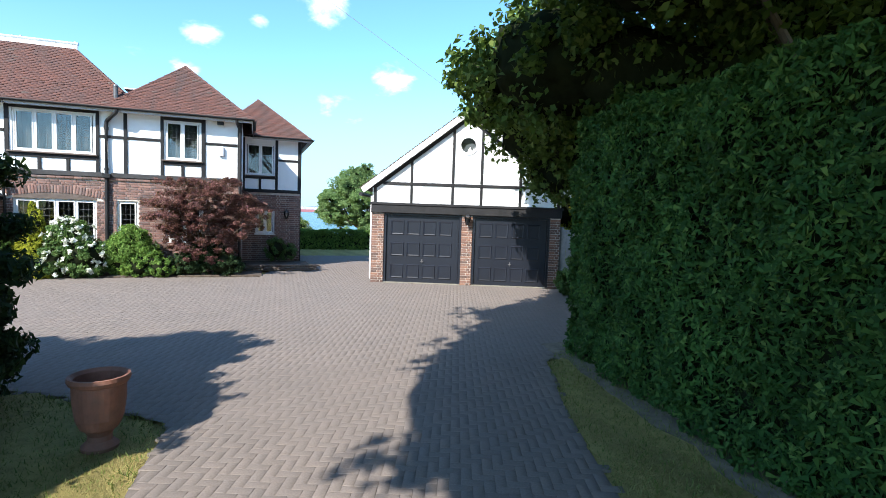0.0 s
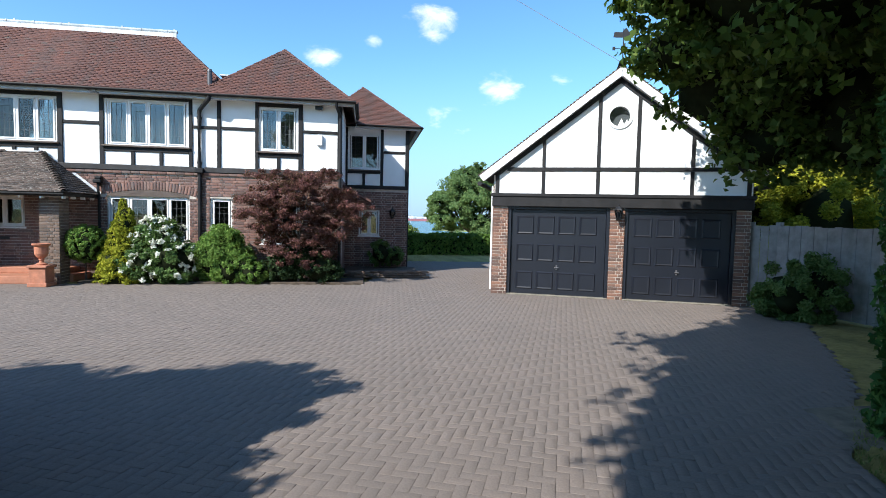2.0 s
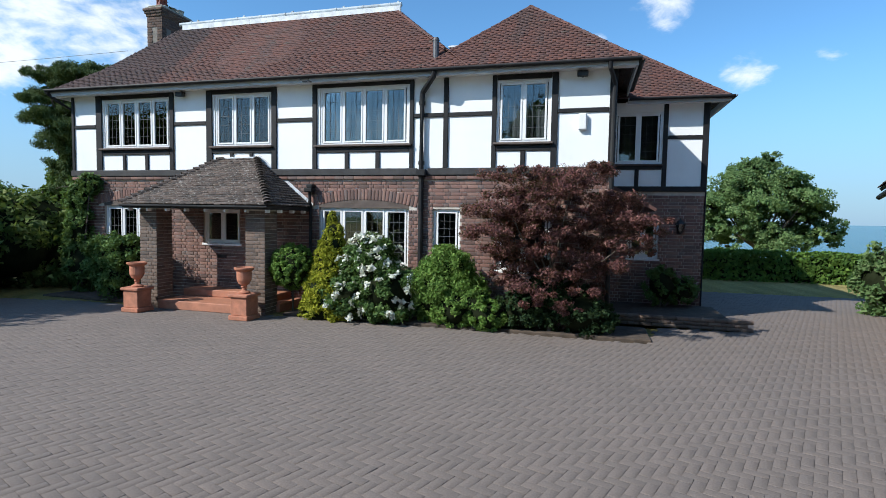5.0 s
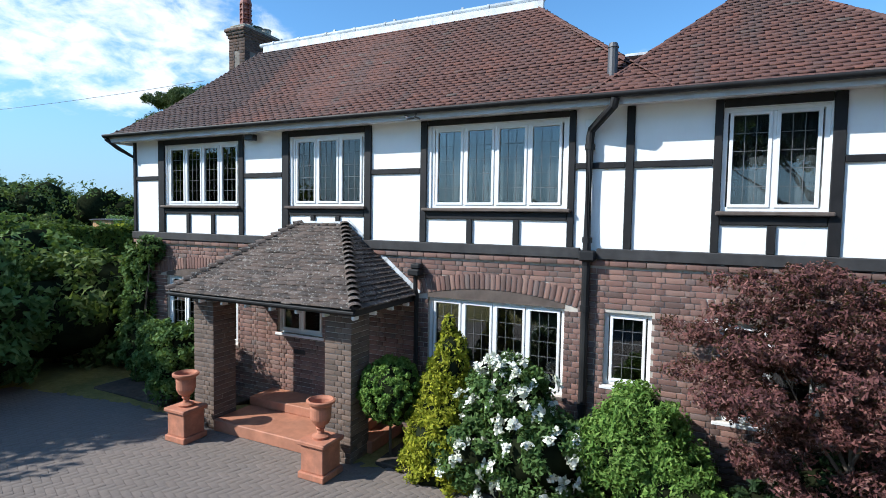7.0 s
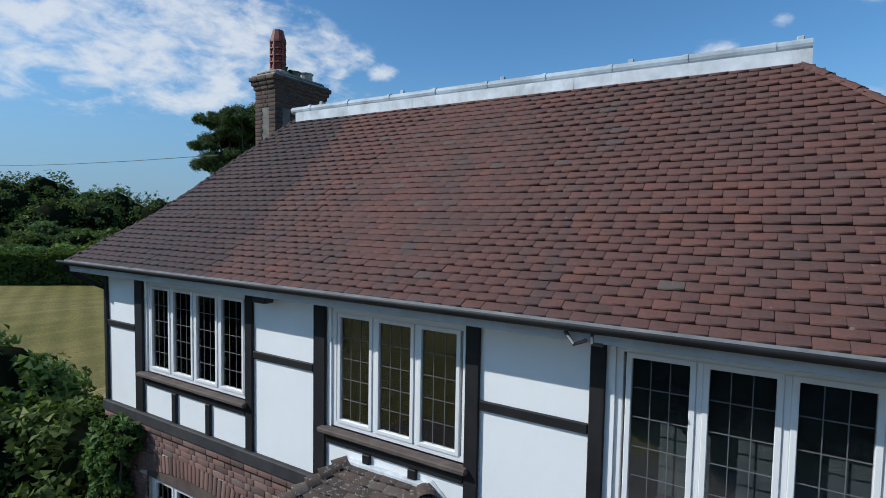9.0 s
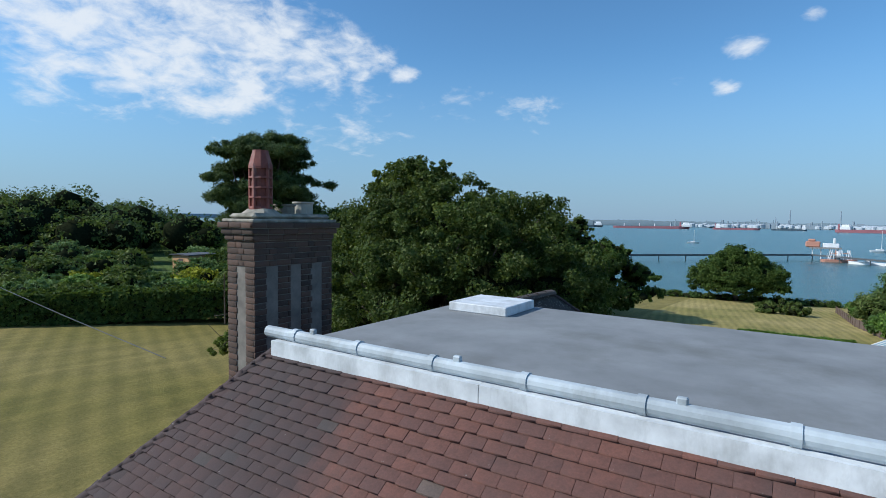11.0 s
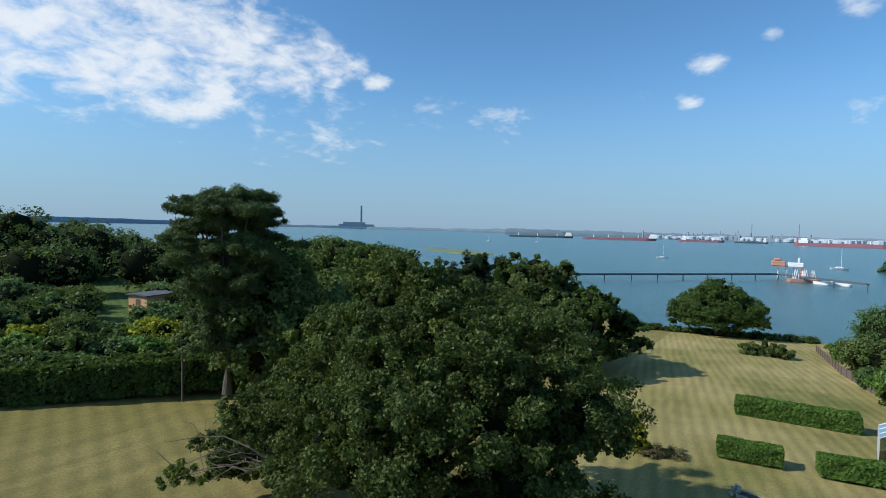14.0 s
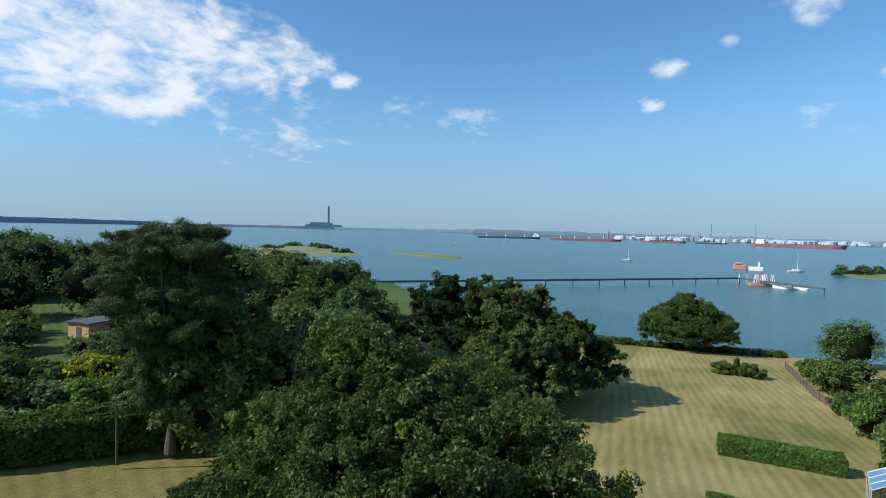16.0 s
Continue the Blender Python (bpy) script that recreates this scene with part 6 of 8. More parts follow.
# ---- planting and things in front ----
def urn(at, label):
    root = thing("urn_on_pedestal", label, "urn", "terracotta urns by the porch", at=pose(*at))
    bm = boxes((-0.21, 0.21, -0.21, 0.21, 0.0, 0.09), bevel=0.012)
    box(bm, -0.18, 0.18, -0.18, 0.18, 0.09, 0.44, 0.01)
    box(bm, -0.22, 0.22, -0.22, 0.22, 0.44, 0.50, 0.015)
    part("pedestal", bm, M_TERRA, root)
    part("urn", lathe(bmesh.new(), [(0.11, 0.5), (0.115, 0.53), (0.05, 0.56), (0.04, 0.60), (0.06, 0.63), (0.05, 0.65), (0.10, 0.69), (0.135, 0.76), (0.14, 0.90), (0.135, 0.93), (0.185, 0.97), (0.19, 1.0), (0.16, 1.01), (0.13, 0.97), (0.12, 0.9), (0.02, 0.88)], 24), M_TERRA, root, smooth=False)


urn((-5.28, -1.68, 0), "weathered terracotta urn on a square pedestal by the porch")
urn((-2.76, -1.66, 0), "weathered terracotta urn on a square pedestal by the porch")

planter = thing("planter", "large empty brown terracotta goblet planter on the grass", "plant pot", at=pose(3.12, -13.1, 0.0))
part("foot", lathe(bmesh.new(), [(0.0, -0.02), (0.145, -0.02), (0.15, 0.03), (0.13, 0.05), (0.10, 0.08), (0.095, 0.125), (0.115, 0.165), (0.0, 0.17)], 28), M_POT, planter, smooth=False)
part("bowl", lathe(bmesh.new(), [(0.0, 0.166), (0.12, 0.168), (0.155, 0.20), (0.19, 0.29), (0.21, 0.45), (0.214, 0.59), (0.236, 0.605), (0.248, 0.635), (0.242, 0.668), (0.222, 0.67), (0.2, 0.64), (0.182, 0.48), (0.14, 0.39), (0.0, 0.38)], 32), M_POT, planter, smooth=False)

bed = new("flower_bed", None)
bed = tagged(bed, "brown soil bed along the house front", "flower bed", kind="structure")
part("soil", boxes((-2.3, 4.7, -1.08, 0.0, -0.06, 0.045), (-8.8, -5.7, -0.95, 0.0, -0.06, 0.045), bevel=0.02), M_SOIL, bed)

# clipped bay ball on a stem
b = shrub("clipped_bay_tree", "bright green clipped ball on a thin stem", (-2.22, -0.8, 0), [(0, 0, 0.97, 0.44, 0.44, 0.44)], L_BRIGHT, 30000, 0.027, 61, 0.028, 420, 0.11, 0.93, loose=0.1)
# golden cone
cone = []
for k in range(9):
    f = k / 8
    cone.append((0.03 * math.sin(k * 2.1), 0.03 * math.cos(k * 1.7), 0.12 + 1.7 * f, 0.50 * (1 - f) ** 0.8 + 0.09, 0.50 * (1 - f) ** 0.8 + 0.09, 0.3))
shrub("golden_conifer", "golden yellow-green conical dwarf conifer", (-1.3, -0.85, 0), cone, L_GOLD, 60000, 0.027, 62, 0.03, 150, 0.2, 0.92, "conifer", aspect=2.2, loose=0.3)


def flowering():
    root = shrub("flowering_shrub", "rounded green shrub covered in white flower heads", (-0.45, -0.95, 0), [(-0.35, 0, 0.5, 0.6, 0.5, 0.5), (0.35, 0, 0.55, 0.6, 0.5, 0.55), (0.0, 0.05, 1.05, 0.55, 0.45, 0.55), (-0.05, 0.1, 1.4, 0.3, 0.3, 0.3)], L_SHRUB, 28000, 0.042, 63, 0.03, 60, 0.24, 0.8)
    rng = np.random.default_rng(64)
    pts, nor = crown_points([(-0.4, -0.02, 0.45, 0.66, 0.56, 0.5), (0.35, -0.02, 0.6, 0.64, 0.56, 0.55), (0.0, 0.0, 1.1, 0.58, 0.5, 0.55), (-0.1, 0.05, 1.42, 0.34, 0.3, 0.3)], 290, rng, 290, 0.03)
    keep = (pts[:, 2] > 0.12)
    pts, nor = pts[keep], nor[keep]
    heads = []
    for q in range(4):
        c = rng.normal(0, 0.033, (16, 3)) * np.array([1, 1, 0.5])
        v, f = leaves(c, np.tile([0, 0, 1.0], (16, 1)), 0.056, rng, 1.2, 0.5)
        heads.append(mesh_np("flower_head", v, f, L_FLOWER))
    for q, (p, nv) in enumerate(zip(pts, nor)):
        ob = child("flower_head", heads[q % 4], root)
        nv = Vector(nv).normalized()
        ob.matrix_basis = Matrix.Translation(p) @ nv.to_track_quat("Z", "Y").to_matrix().to_4x4()


flowering()
shrub("green_shrub", "loose mid-green shrub under the small window", (1.0, -0.75, 0), [(-0.1, 0, 0.6, 0.55, 0.45, 0.6), (0.1, 0.05, 1.05, 0.42, 0.4, 0.42), (0.4, 0, 0.5, 0.4, 0.4, 0.5)], L_BRIGHT, 44000, 0.027, 65, 0.025, 110, 0.26, 0.8, aspect=2.4)
shrub("box_ball", "low bright green clipped shrub", (1.25, -1.0, 0), [(0, 0, 0.32, 0.36, 0.32, 0.34), (0.35, 0.1, 0.42, 0.3, 0.3, 0.36)], L_BRIGHT, 9000, 0.034, 66, 0.02, 60, 0.22, 0.86)
shrub("box_ball", "low bright green clipped shrub", (1.85, -1.02, 0), [(0, 0, 0.26, 0.33, 0.3, 0.28)], L_BRIGHT, 6000, 0.034, 67, 0.02, 60, 0.22, 0.86)



def maple_tiers():
    """Layered sprays of a spreading crown, open between the layers."""
    rng = np.random.default_rng(168)
    out = []
    for z, reach, n in ((2.86, 0.95, 8), (2.58, 1.4, 11), (2.26, 1.72, 13), (1.92, 1.82, 13), (1.58, 1.6, 10), (1.24, 1.2, 8), (0.92, 0.85, 6), (0.6, 0.5, 4)):
        a0 = rng.uniform(0, 6.28)
        for k in range(n):
            a = a0 + 6.28 * k / n + rng.normal(0, 0.2)
            q = reach * rng.uniform(0.35, 1.0)
            r = rng.uniform(0.24, 0.44)
            out.append((q * math.cos(a), 0.62 * q * math.sin(a), z + rng.normal(0, 0.07) - 0.12 * q, r, r, r * 0.30))
    return out


tree("red_maple", "purple-red spreading ornamental maple beside the house", (2.98, -0.9, 0), 2.4, maple_tiers(), L_MAPLE, 88000, 0.022, 68, 0.05, M_BARK, 10, 0.42, 0, 8, 0.12, aspect=2.6, three=True)
# darkest leaf colour stands in for the maple's shade here
shrub("low_shrub", "low shrub under the red maple, leaves darkened for its shade", (3.05, -0.8, 0), [(-0.55, 0, 0.35, 0.5, 0.35, 0.4), (0.45, -0.05, 0.38, 0.6, 0.35, 0.42), (0.0, 0.1, 0.7, 0.6, 0.35, 0.35)], L_CONIFER, 14000, 0.04, 167, clumps=60, clump_size=0.22)
shrub("low_shrub", "dark green low shrub in the recess", (5.2, 2.0, 0.2), [(0, 0, 0.4, 0.35, 0.3, 0.42), (0.45, 0.1, 0.3, 0.3, 0.25, 0.3)], L_SHRUB, 2500, 0.05, 69)
shrub("climbing_shrub", "green climber on the corner of the house", (-8.5, -0.3, 0), [(0, 0.1, 0.7, 0.45, 0.25, 0.7), (-0.1, 0.15, 1.6, 0.4, 0.2, 0.6), (-0.1, 0.15, 2.35, 0.35, 0.18, 0.45), (0.3, 0.15, 2.7, 0.3, 0.15, 0.25)], L_SHRUB, 11000, 0.05, 70, clumps=50)
shrub("green_shrub", "leafy green shrub beside the porch", (-6.7, -0.75, 0), [(0, 0, 0.6, 0.6, 0.4, 0.6), (0.3, -0.1, 1.1, 0.45, 0.4, 0.45), (-0.4, 0, 0.9, 0.45, 0.35, 0.5)], L_SHRUB, 14000, 0.045, 71, clumps=50)

# dark bushes past the end of the house
LB = [(-10.6, -2.4, 2.0, 1.5), (-11.2, -0.2, 2.3, 1.7), (-12.6, -2.4, 3.0, 2.1), (-10.4, 1.2, 1.9, 1.3), (-14.2, -0.4, 3.0, 2.2), (-9.7, -3.9, 1.3, 0.9), (-15.0, -3.2, 4.0, 2.4)]
for k, (x, y, h, r) in enumerate(LB):
    shrub("dark_bush", "green dense garden bush past the house", (x, y, 0), [(0, 0, h * 0.45, r, r, h * 0.5), (0.3 * r, 0.2 * r, h * 0.75, r * 0.6, r * 0.6, h * 0.3), (-0.4 * r, -0.1 * r, h * 0.6, r * 0.6, r * 0.6, h * 0.35)], (L_SHRUB, L_NEAR, L_SIDE, L_SHRUB)[k % 4], 11000, 0.105, 80 + k, 0.05, 30, 0.3, 0.8, group="bushes past the house")

# tall conifer hedge along the drive
clipped("tall_conifer_hedge", "tall dense dark green clipped conifer hedge", 16.1, 2.2, 3.66, (11.38, -11.5, 0.0), -99.5, L_HEDGE, 260000, 0.036, 90, lump=0.13, aspect=2.8, three=True)
soil = new("hedge_soil", None)
soil = tagged(soil, "strip of dry pale soil at the hedge foot", "soil", kind="structure")
bm = bmesh.new()
row = []
for k in range(34):
    f = k / 33
    p = Vector((9.32, -10.6, 0)) + Vector((-0.165, -0.986, 0)) * (16.6 * f)
    w = 0.40 + 0.32 * noise.noise(Vector((k * 0.7, 3, 0)))
    row.append([bm.verts.new((p.x + 0.9 - u * (0.9 + w), p.y, z)) for u, z in ((0, 0.012), (0.5, 0.01), (0.8, 0.006), (1.0, -0.01))])
for a, b in zip(row, row[1:]):
    for q in range(3):
        bm.faces.new((a[q], b[q], b[q + 1], a[q + 1]))
bmesh.ops.recalc_face_normals(bm, faces=bm.faces[:])
part("soil", bm, M_DRY_SOIL, soil)
# right-hand tree over the drive
rng = np.random.default_rng(5)
BIG = [(-4.4, -2.0, 8.2, 3.0, 3.0, 1.8), (-2.2, 2.0, 6.8, 2.4, 2.2, 1.6), (1.0, -1.5, 7.5, 3.0, 3.0, 2.4), (0.8, 2.6, 5.6, 2.2, 2.2, 2.0),
       (-3.6, 3.8, 4.9, 1.7, 1.7, 1.1), (-4.4, 5.2, 5.0, 0.8, 0.8, 0.5), (-3.7, 6.4, 4.6, 0.7, 0.8, 0.4), (-2.2, 6.4, 5.3, 1.3, 1.2, 0.9), (-0.6, 3.8, 4.4, 1.7, 1.6, 1.4), (-2.0, 6.0, 4.1, 1.1, 1.1, 0.9), (-1.0, 5.3, 3.6, 1.3, 1.3, 1.1), (-2.6, 2.8, 4.6, 1.7, 1.7, 1.0), (-3.6, 0.6, 6.2, 2.2, 2.2, 1.2), (-0.4, 6.6, 4.4, 1.4, 1.3, 1.3), (-2.5, 7.0, 4.3, 0.9, 0.9, 0.9), (-1.9, 6.7, 3.3, 0.8, 0.8, 0.7), (-3.0, 6.7, 5.2, 0.9, 0.9, 0.7), (-3.5, 6.5, 4.75, 0.55, 0.55, 0.35)]
# unseen crown behind the start, added so its shadow falls on the drive
SHADE_BLOBS = [(-7.10, 3.65, 6.9, 1.9, 1.9, 1.0), (-6.00, 5.75, 6.9, 1.7, 1.7, 1.0), (-5.30, 6.55, 6.8, 1.5, 1.5, 0.9), (-4.20, 8.25, 6.9, 1.75, 1.75, 1.0), (-5.20, 4.85, 7.3, 1.9, 1.9, 1.1), (-3.50, 6.55, 7.2, 1.9, 1.9, 1.1), (-7.60, 1.75, 7.2, 1.9, 1.9, 1.0), (-2.00, 9.65, 6.8, 1.6, 1.6, 1.0), (-4.80, 1.95, 7.8, 2.6, 2.6, 1.4), (-2.10, 5.05, 7.6, 2.4, 2.4, 1.4), (-0.20, 0.25, 8.0, 2.6, 2.6, 1.8)]
tree("unseen_shade_tree", "broad dark-leaved tree added out of view to shade the drive", (8.5, -22.5, 0), 8.8, SHADE_BLOBS, L_OAK, 44000, 0.14, 97, 0.3, M_BARK, 40, 0.32, 1.0, 6, 0.35)
tree("overhanging_oak", "large dark-leaved oak leaning over the hedge and drive", (13.4, -13.6, 0), 8.5, BIG, L_OAK, 80000, 0.098, 91, 0.3, M_BARK, 44, 0.32, 0.8, 5, 0.35)
# kept out of view; stands where its shadow reaches the forecourt's left
tree("dark_tree", "dark broad-leaved tree out of view, placed to shade the forecourt", (-13.4, -5.9, 0), 5.6, [(0, 0, 3.4, 2.8, 2.8, 1.9), (1.6, 0.6, 4.0, 1.7, 1.7, 1.2), (-1.5, 0.6, 4.0, 2.0, 2.0, 1.4), (1.2, 1.8, 3.0, 1.7, 1.7, 1.2)], L_NEAR, 22000, 0.14, 94, 0.25, M_BARK, 34, 0.32, 0.7)

# conifers at the other side of the drive, placed and sized by the shade they cast
def conifer(at, h, r0, n, seed, taper=6.0):
    bl = []
    for k in range(9):
        f = k / 8
        r = r0 * (1 - f ** taper) ** 0.5 * (0.88 + 0.12 * min(1, 5 * f)) + 0.14
        bl.append((0.08 * math.sin(k * 2.3), 0.08 * math.cos(k * 1.9), 0.35 + (h - 0.7) * f, r, r, 0.55))
    tree("dark_conifer", "dark green broad columnar conifer placed for its shade on the drive", at, h, bl, L_CONIFER, n, 0.045, seed, 0.14, M_BARK, 34, 0.2, 0.92, 6, 0.1, group="conifers beside the drive", three=True, aspect=2.4)


conifer((0.72, -12.1, 0), 3.38, 1.12, 90000, 92, 5.0)
# two more added out of view to shade the planter and verge
conifer((0.75, -13.4, 0), 3.1, 0.85, 30000, 91, 3.0)
conifer((0.45, -14.65, 0), 3.6, 0.9, 15000, 89, 5.0)
# row out of view, added for the straight far edge of the shade
for k in range(3):
    conifer((-0.75 - 1.6 * k, -12.7 + 0.26 * k, 0), 4.1 + 0.1 * (k % 2), 1.1, 15000, 93 + 40 * k)


# fence beside the garage
def fence(points, height, name, label, group="", mat=None, step=0.13):
    root = thing(name, label, "fence", group)
    for (ax, ay), (bx, by) in zip(points, points[1:]):
        d = Vector((bx - ax, by - ay, 0))
        n = max(1, int(d.length / step))
        ang = math.degrees(math.atan2(d.y, d.x))
        rngf = np.random.default_rng(int(abs(ax * 10)) + 3)
        for k in range(n):
            p = Vector((ax, ay, 0)) + d * (k / n)
            bm = bmesh.new()
            z = land(p.x, p.y)
            box(bm, 0, d.length / n - 0.008, -0.012 - 0.008 * (k % 2), 0.004, z + 0.04, z + height + rngf.uniform(-0.02, 0.02), 0.0, Matrix.Translation((p.x, p.y, 0)) @ pose(0, 0, 0, 0, 0, ang))
            part("board", bm, mat or M_FENCE, root)
        m = max(1, int(d.length / 1.9))
        for k in range(m + 1):
            p = Vector((ax, ay, 0)) + d * (k / m)
            z = land(p.x, p.y)
            bm = bmesh.new()
            box(bm, -0.05, 0.05, 0.006, 0.106, z - 0.1, z + height + 0.08, 0.008, Matrix.Translation((p.x, p.y, 0)) @ pose(0, 0, 0, 0, 0, ang))
            part("post", bm, mat or M_FENCE, root)
    return root


fence([(13.2, -4.62), (13.55, -4.95), (13.85, -7.0), (12.9, -9.4)], 1.8, "board_fence", "silver-grey weathered close-board fence by the garage")
shrub("grey_green_shrub", "loose grey-green shrub by the garage corner", (13.05, -5.75, 0), [(0, 0, 0.5, 0.5, 0.5, 0.55), (-0.2, -0.4, 0.4, 0.5, 0.5, 0.45), (0.2, -0.6, 0.6, 0.45, 0.5, 0.6)], L_SHRUB, 24000, 0.04, 95, core=0.6)
shrub("yellow_green_shrub", "yellow-green leafy bush behind the fence", (14.9, -3.2, 0), [(0, 0, 1.2, 1.0, 1.0, 1.3), (-0.3, 0.5, 2.3, 0.8, 0.8, 0.9), (0.8, -0.6, 2.0, 1.0, 1.0, 1.2), (0.7, 0.3, 2.8, 0.8, 0.8, 0.7)], L_GOLD, 40000, 0.055, 96, core=0.6)
tree("garden_tree", "dark leafy tree beyond the fence and garage", (18.6, -1.2, 0), 7.0, [(0, 0, 3.6, 2.4, 2.4, 2.0), (-1.2, 1.2, 4.4, 1.9, 1.9, 1.5), (1.6, -1.0, 3.0, 2.2, 2.2, 2.0), (0.4, 0.4, 5.6, 1.6, 1.6, 1.3), (0.8, -2.4, 2.4, 2.2, 2.2, 2.2)], L_OAK, 60000, 0.11, 299, 0.25, M_BARK, 40, 0.3, 0.8, 8, 0.3)

# planting behind, between house and garage
clipped("low_hedge", "low bright green clipped hedge behind the drive", 22.0, 0.9, 1.0, (3.0, 10.6, 0.0), 2.0, L_BOX, 24000, 0.09, 97)
SIDE = [(0, 0, 3.3, 2.2, 2.2, 1.6), (-1.3, 0.2, 2.4, 1.6, 1.6, 1.3), (1.4, 0, 2.6, 1.6, 1.6, 1.3), (0.2, 0, 4.5, 1.4, 1.4, 1.0), (-0.9, 0, 3.9, 1.1, 1.1, 0.9), (2.0, 0, 1.7, 1.2, 1.2, 0.9), (-0.3, -0.3, 1.6, 1.7, 1.4, 0.9), (1.7, 0.2, 3.6, 0.9, 0.9, 0.7)]
tree("garden_tree", "light green leafy tree beside the hedge", (11.4, 17.4, -0.5), 5.8, boughs(SIDE, 22, 0.34, 298, 0.6), L_SIDE, 120000, 0.072, 98, 0.2, M_BARK, 9, 0.46, 0.3, 16, 0.25, three=True)
shrub("pale_flowering_shrub", "pale green shrub with cream flowers by the garage", (10.1, 3.6, 0), [(0, 0, 0.7, 0.55, 0.5, 0.7), (0.3, 0.3, 1.1, 0.5, 0.5, 0.5)], L_SIDE, 5000, 0.07, 99)

# ---- back garden ----
clipped("garden_hedge", "long bright green clipped garden hedge on the lawn", 8.2, 1.5, 1.35, (-7.3, 51.9, land(0, 51)), 1.5, L_BOX, 16000, 0.13, 101, group="clipped hedges on the lawn", lump=0.09)
clipped("garden_hedge", "short green clipped garden hedge on the lawn", 3.5, 1.1, 1.1, (-8.0, 39.2, land(0, 38)), 4.0, L_BOX, 9000, 0.11, 102, group="clipped hedges on the lawn", gaps=0.25)
clipped("garden_hedge", "green clipped garden hedge beside the stone trough", 6.0, 1.2, 1.15, (-2.75, 39.6, land(0, 38)), 6.0, L_BOX, 13000, 0.11, 103, group="clipped hedges on the lawn", gaps=0.2)


def stone_bed():
    z = land(-3, 31.5)
    root = thing("stone_border", "long narrow stone-edged trough bed with dark soil", "garden border", at=pose(-6.5, 33.0, z, 0, 0, -17.5))
    rng = np.random.default_rng(110)
    part("soil", boxes((0.1, 6.2, -0.72, -0.05, -0.1, 0.08)), M_SOIL, root)
    for y in (-0.78, 0.0):
        x = 0.0
        while x < 6.1:
            w = min(rng.uniform(0.28, 0.62), 6.2 - x)
            bm = boxes((x, x + w - 0.015, y - 0.055, y + 0.055 + rng.uniform(-0.02, 0.02), -0.1, 0.17 + rng.uniform(-0.04, 0.04)), bevel=0.02)
            part("stone", bm, M_STONE, root)
            x += w
    for x in (-0.12, 6.25):
        for k in range(11):
            bm = bmesh.new()
            bmesh.ops.create_icosphere(bm, subdivisions=2, radius=rng.uniform(0.07, 0.13))
            for v in bm.verts:
                v.co *= 1 + 0.4 * noise.noise(v.co * 9 + Vector((k, x, 0)))
            bmesh.ops.translate(bm, verts=bm.verts[:], vec=(x + rng.uniform(-0.14, 0.14), -0.82 + 0.09 * k, 0.06 + 0.16 * (k % 3) + rng.uniform(0, 0.05)))
            part("stone", bm, M_STONE, root)


stone_bed()
tree("golden_topiary", "small golden-green conical conifer on the lawn edge", (-12.3, 36.0, land(-12, 36)), 2.4, [(0, 0, 0.5, 0.6, 0.6, 0.5), (0, 0, 1.1, 0.5, 0.5, 0.5), (0, 0, 1.7, 0.35, 0.35, 0.4), (0, 0, 2.2, 0.18, 0.18, 0.3)], L_GOLD, 4500, 0.11, 111, 0.06, category="conifer")
shrub("low_heather", "low brown-green heather patch on the lawn edge", (-10.6, 36.6, land(-10, 36)), [(0, 0, 0.12, 1.1, 0.8, 0.26), (-0.9, -0.8, 0.16, 0.7, 0.7, 0.3)], L_HEATH, 6000, 0.06, 112)
shrub("yellow_shrub", "low yellow-flowered shrub by the stone border", (-5.2, 28.4, land(-5, 28)), [(0, 0, 0.42, 0.55, 0.42, 0.42)], L_GOLD, 3500, 0.06, 113)
shrub("dark_shrub", "dark low shrub on the shaded lawn", (-7.6, 28.6, land(-8, 28)), [(0, 0, 0.3, 0.55, 0.45, 0.36), (1.1, -0.5, 0.3, 0.5, 0.45, 0.34)], L_NEAR, 4000, 0.07, 114)
shrub("spiky_plant", "spiky grey-green plant by the stone border", (-2.2, 28.9, land(-2, 28)), [(0, 0, 0.5, 0.45, 0.45, 0.5)], L_SIDE, 3500, 0.05, 115, aspect=7.0)
shrub("red_leaved_plant", "low red-brown plant beside the stone border", (-2.9, 28.5, land(-2, 28)), [(0, 0, 0.3, 0.4, 0.4, 0.32)], L_MAPLE, 2500, 0.05, 119, aspect=4.0)
shrub("yellow_shrub", "small yellow-flowered shrub by the spiky plant", (-3.2, 29.3, land(-3, 29)), [(0, 0, 0.35, 0.4, 0.35, 0.36)], L_GOLD, 2000, 0.06, 120)
shrub("lawn_shrub", "rounded dark shrub standing on the far lawn", (-6.4, 88.0, land(-6, 88)), [(0, 0, 0.75, 1.35, 1.1, 0.8)], L_NEAR, 4500, 0.15, 116, group="far lawn shrubs")
shrub("lawn_shrub", "rounded dark shrub standing on the far lawn", (-2.9, 87.5, land(-3, 88)), [(0, 0, 0.9, 1.5, 1.2, 0.95)], L_NEAR, 4800, 0.15, 117, group="far lawn shrubs")
shrub("lawn_shrub", "small upright dark shrub on the far lawn", (-4.6, 90.0, land(-4, 90)), [(0, 0, 1.0, 0.42, 0.42, 1.05)], L_NEAR, 1500, 0.14, 118, group="far lawn shrubs")


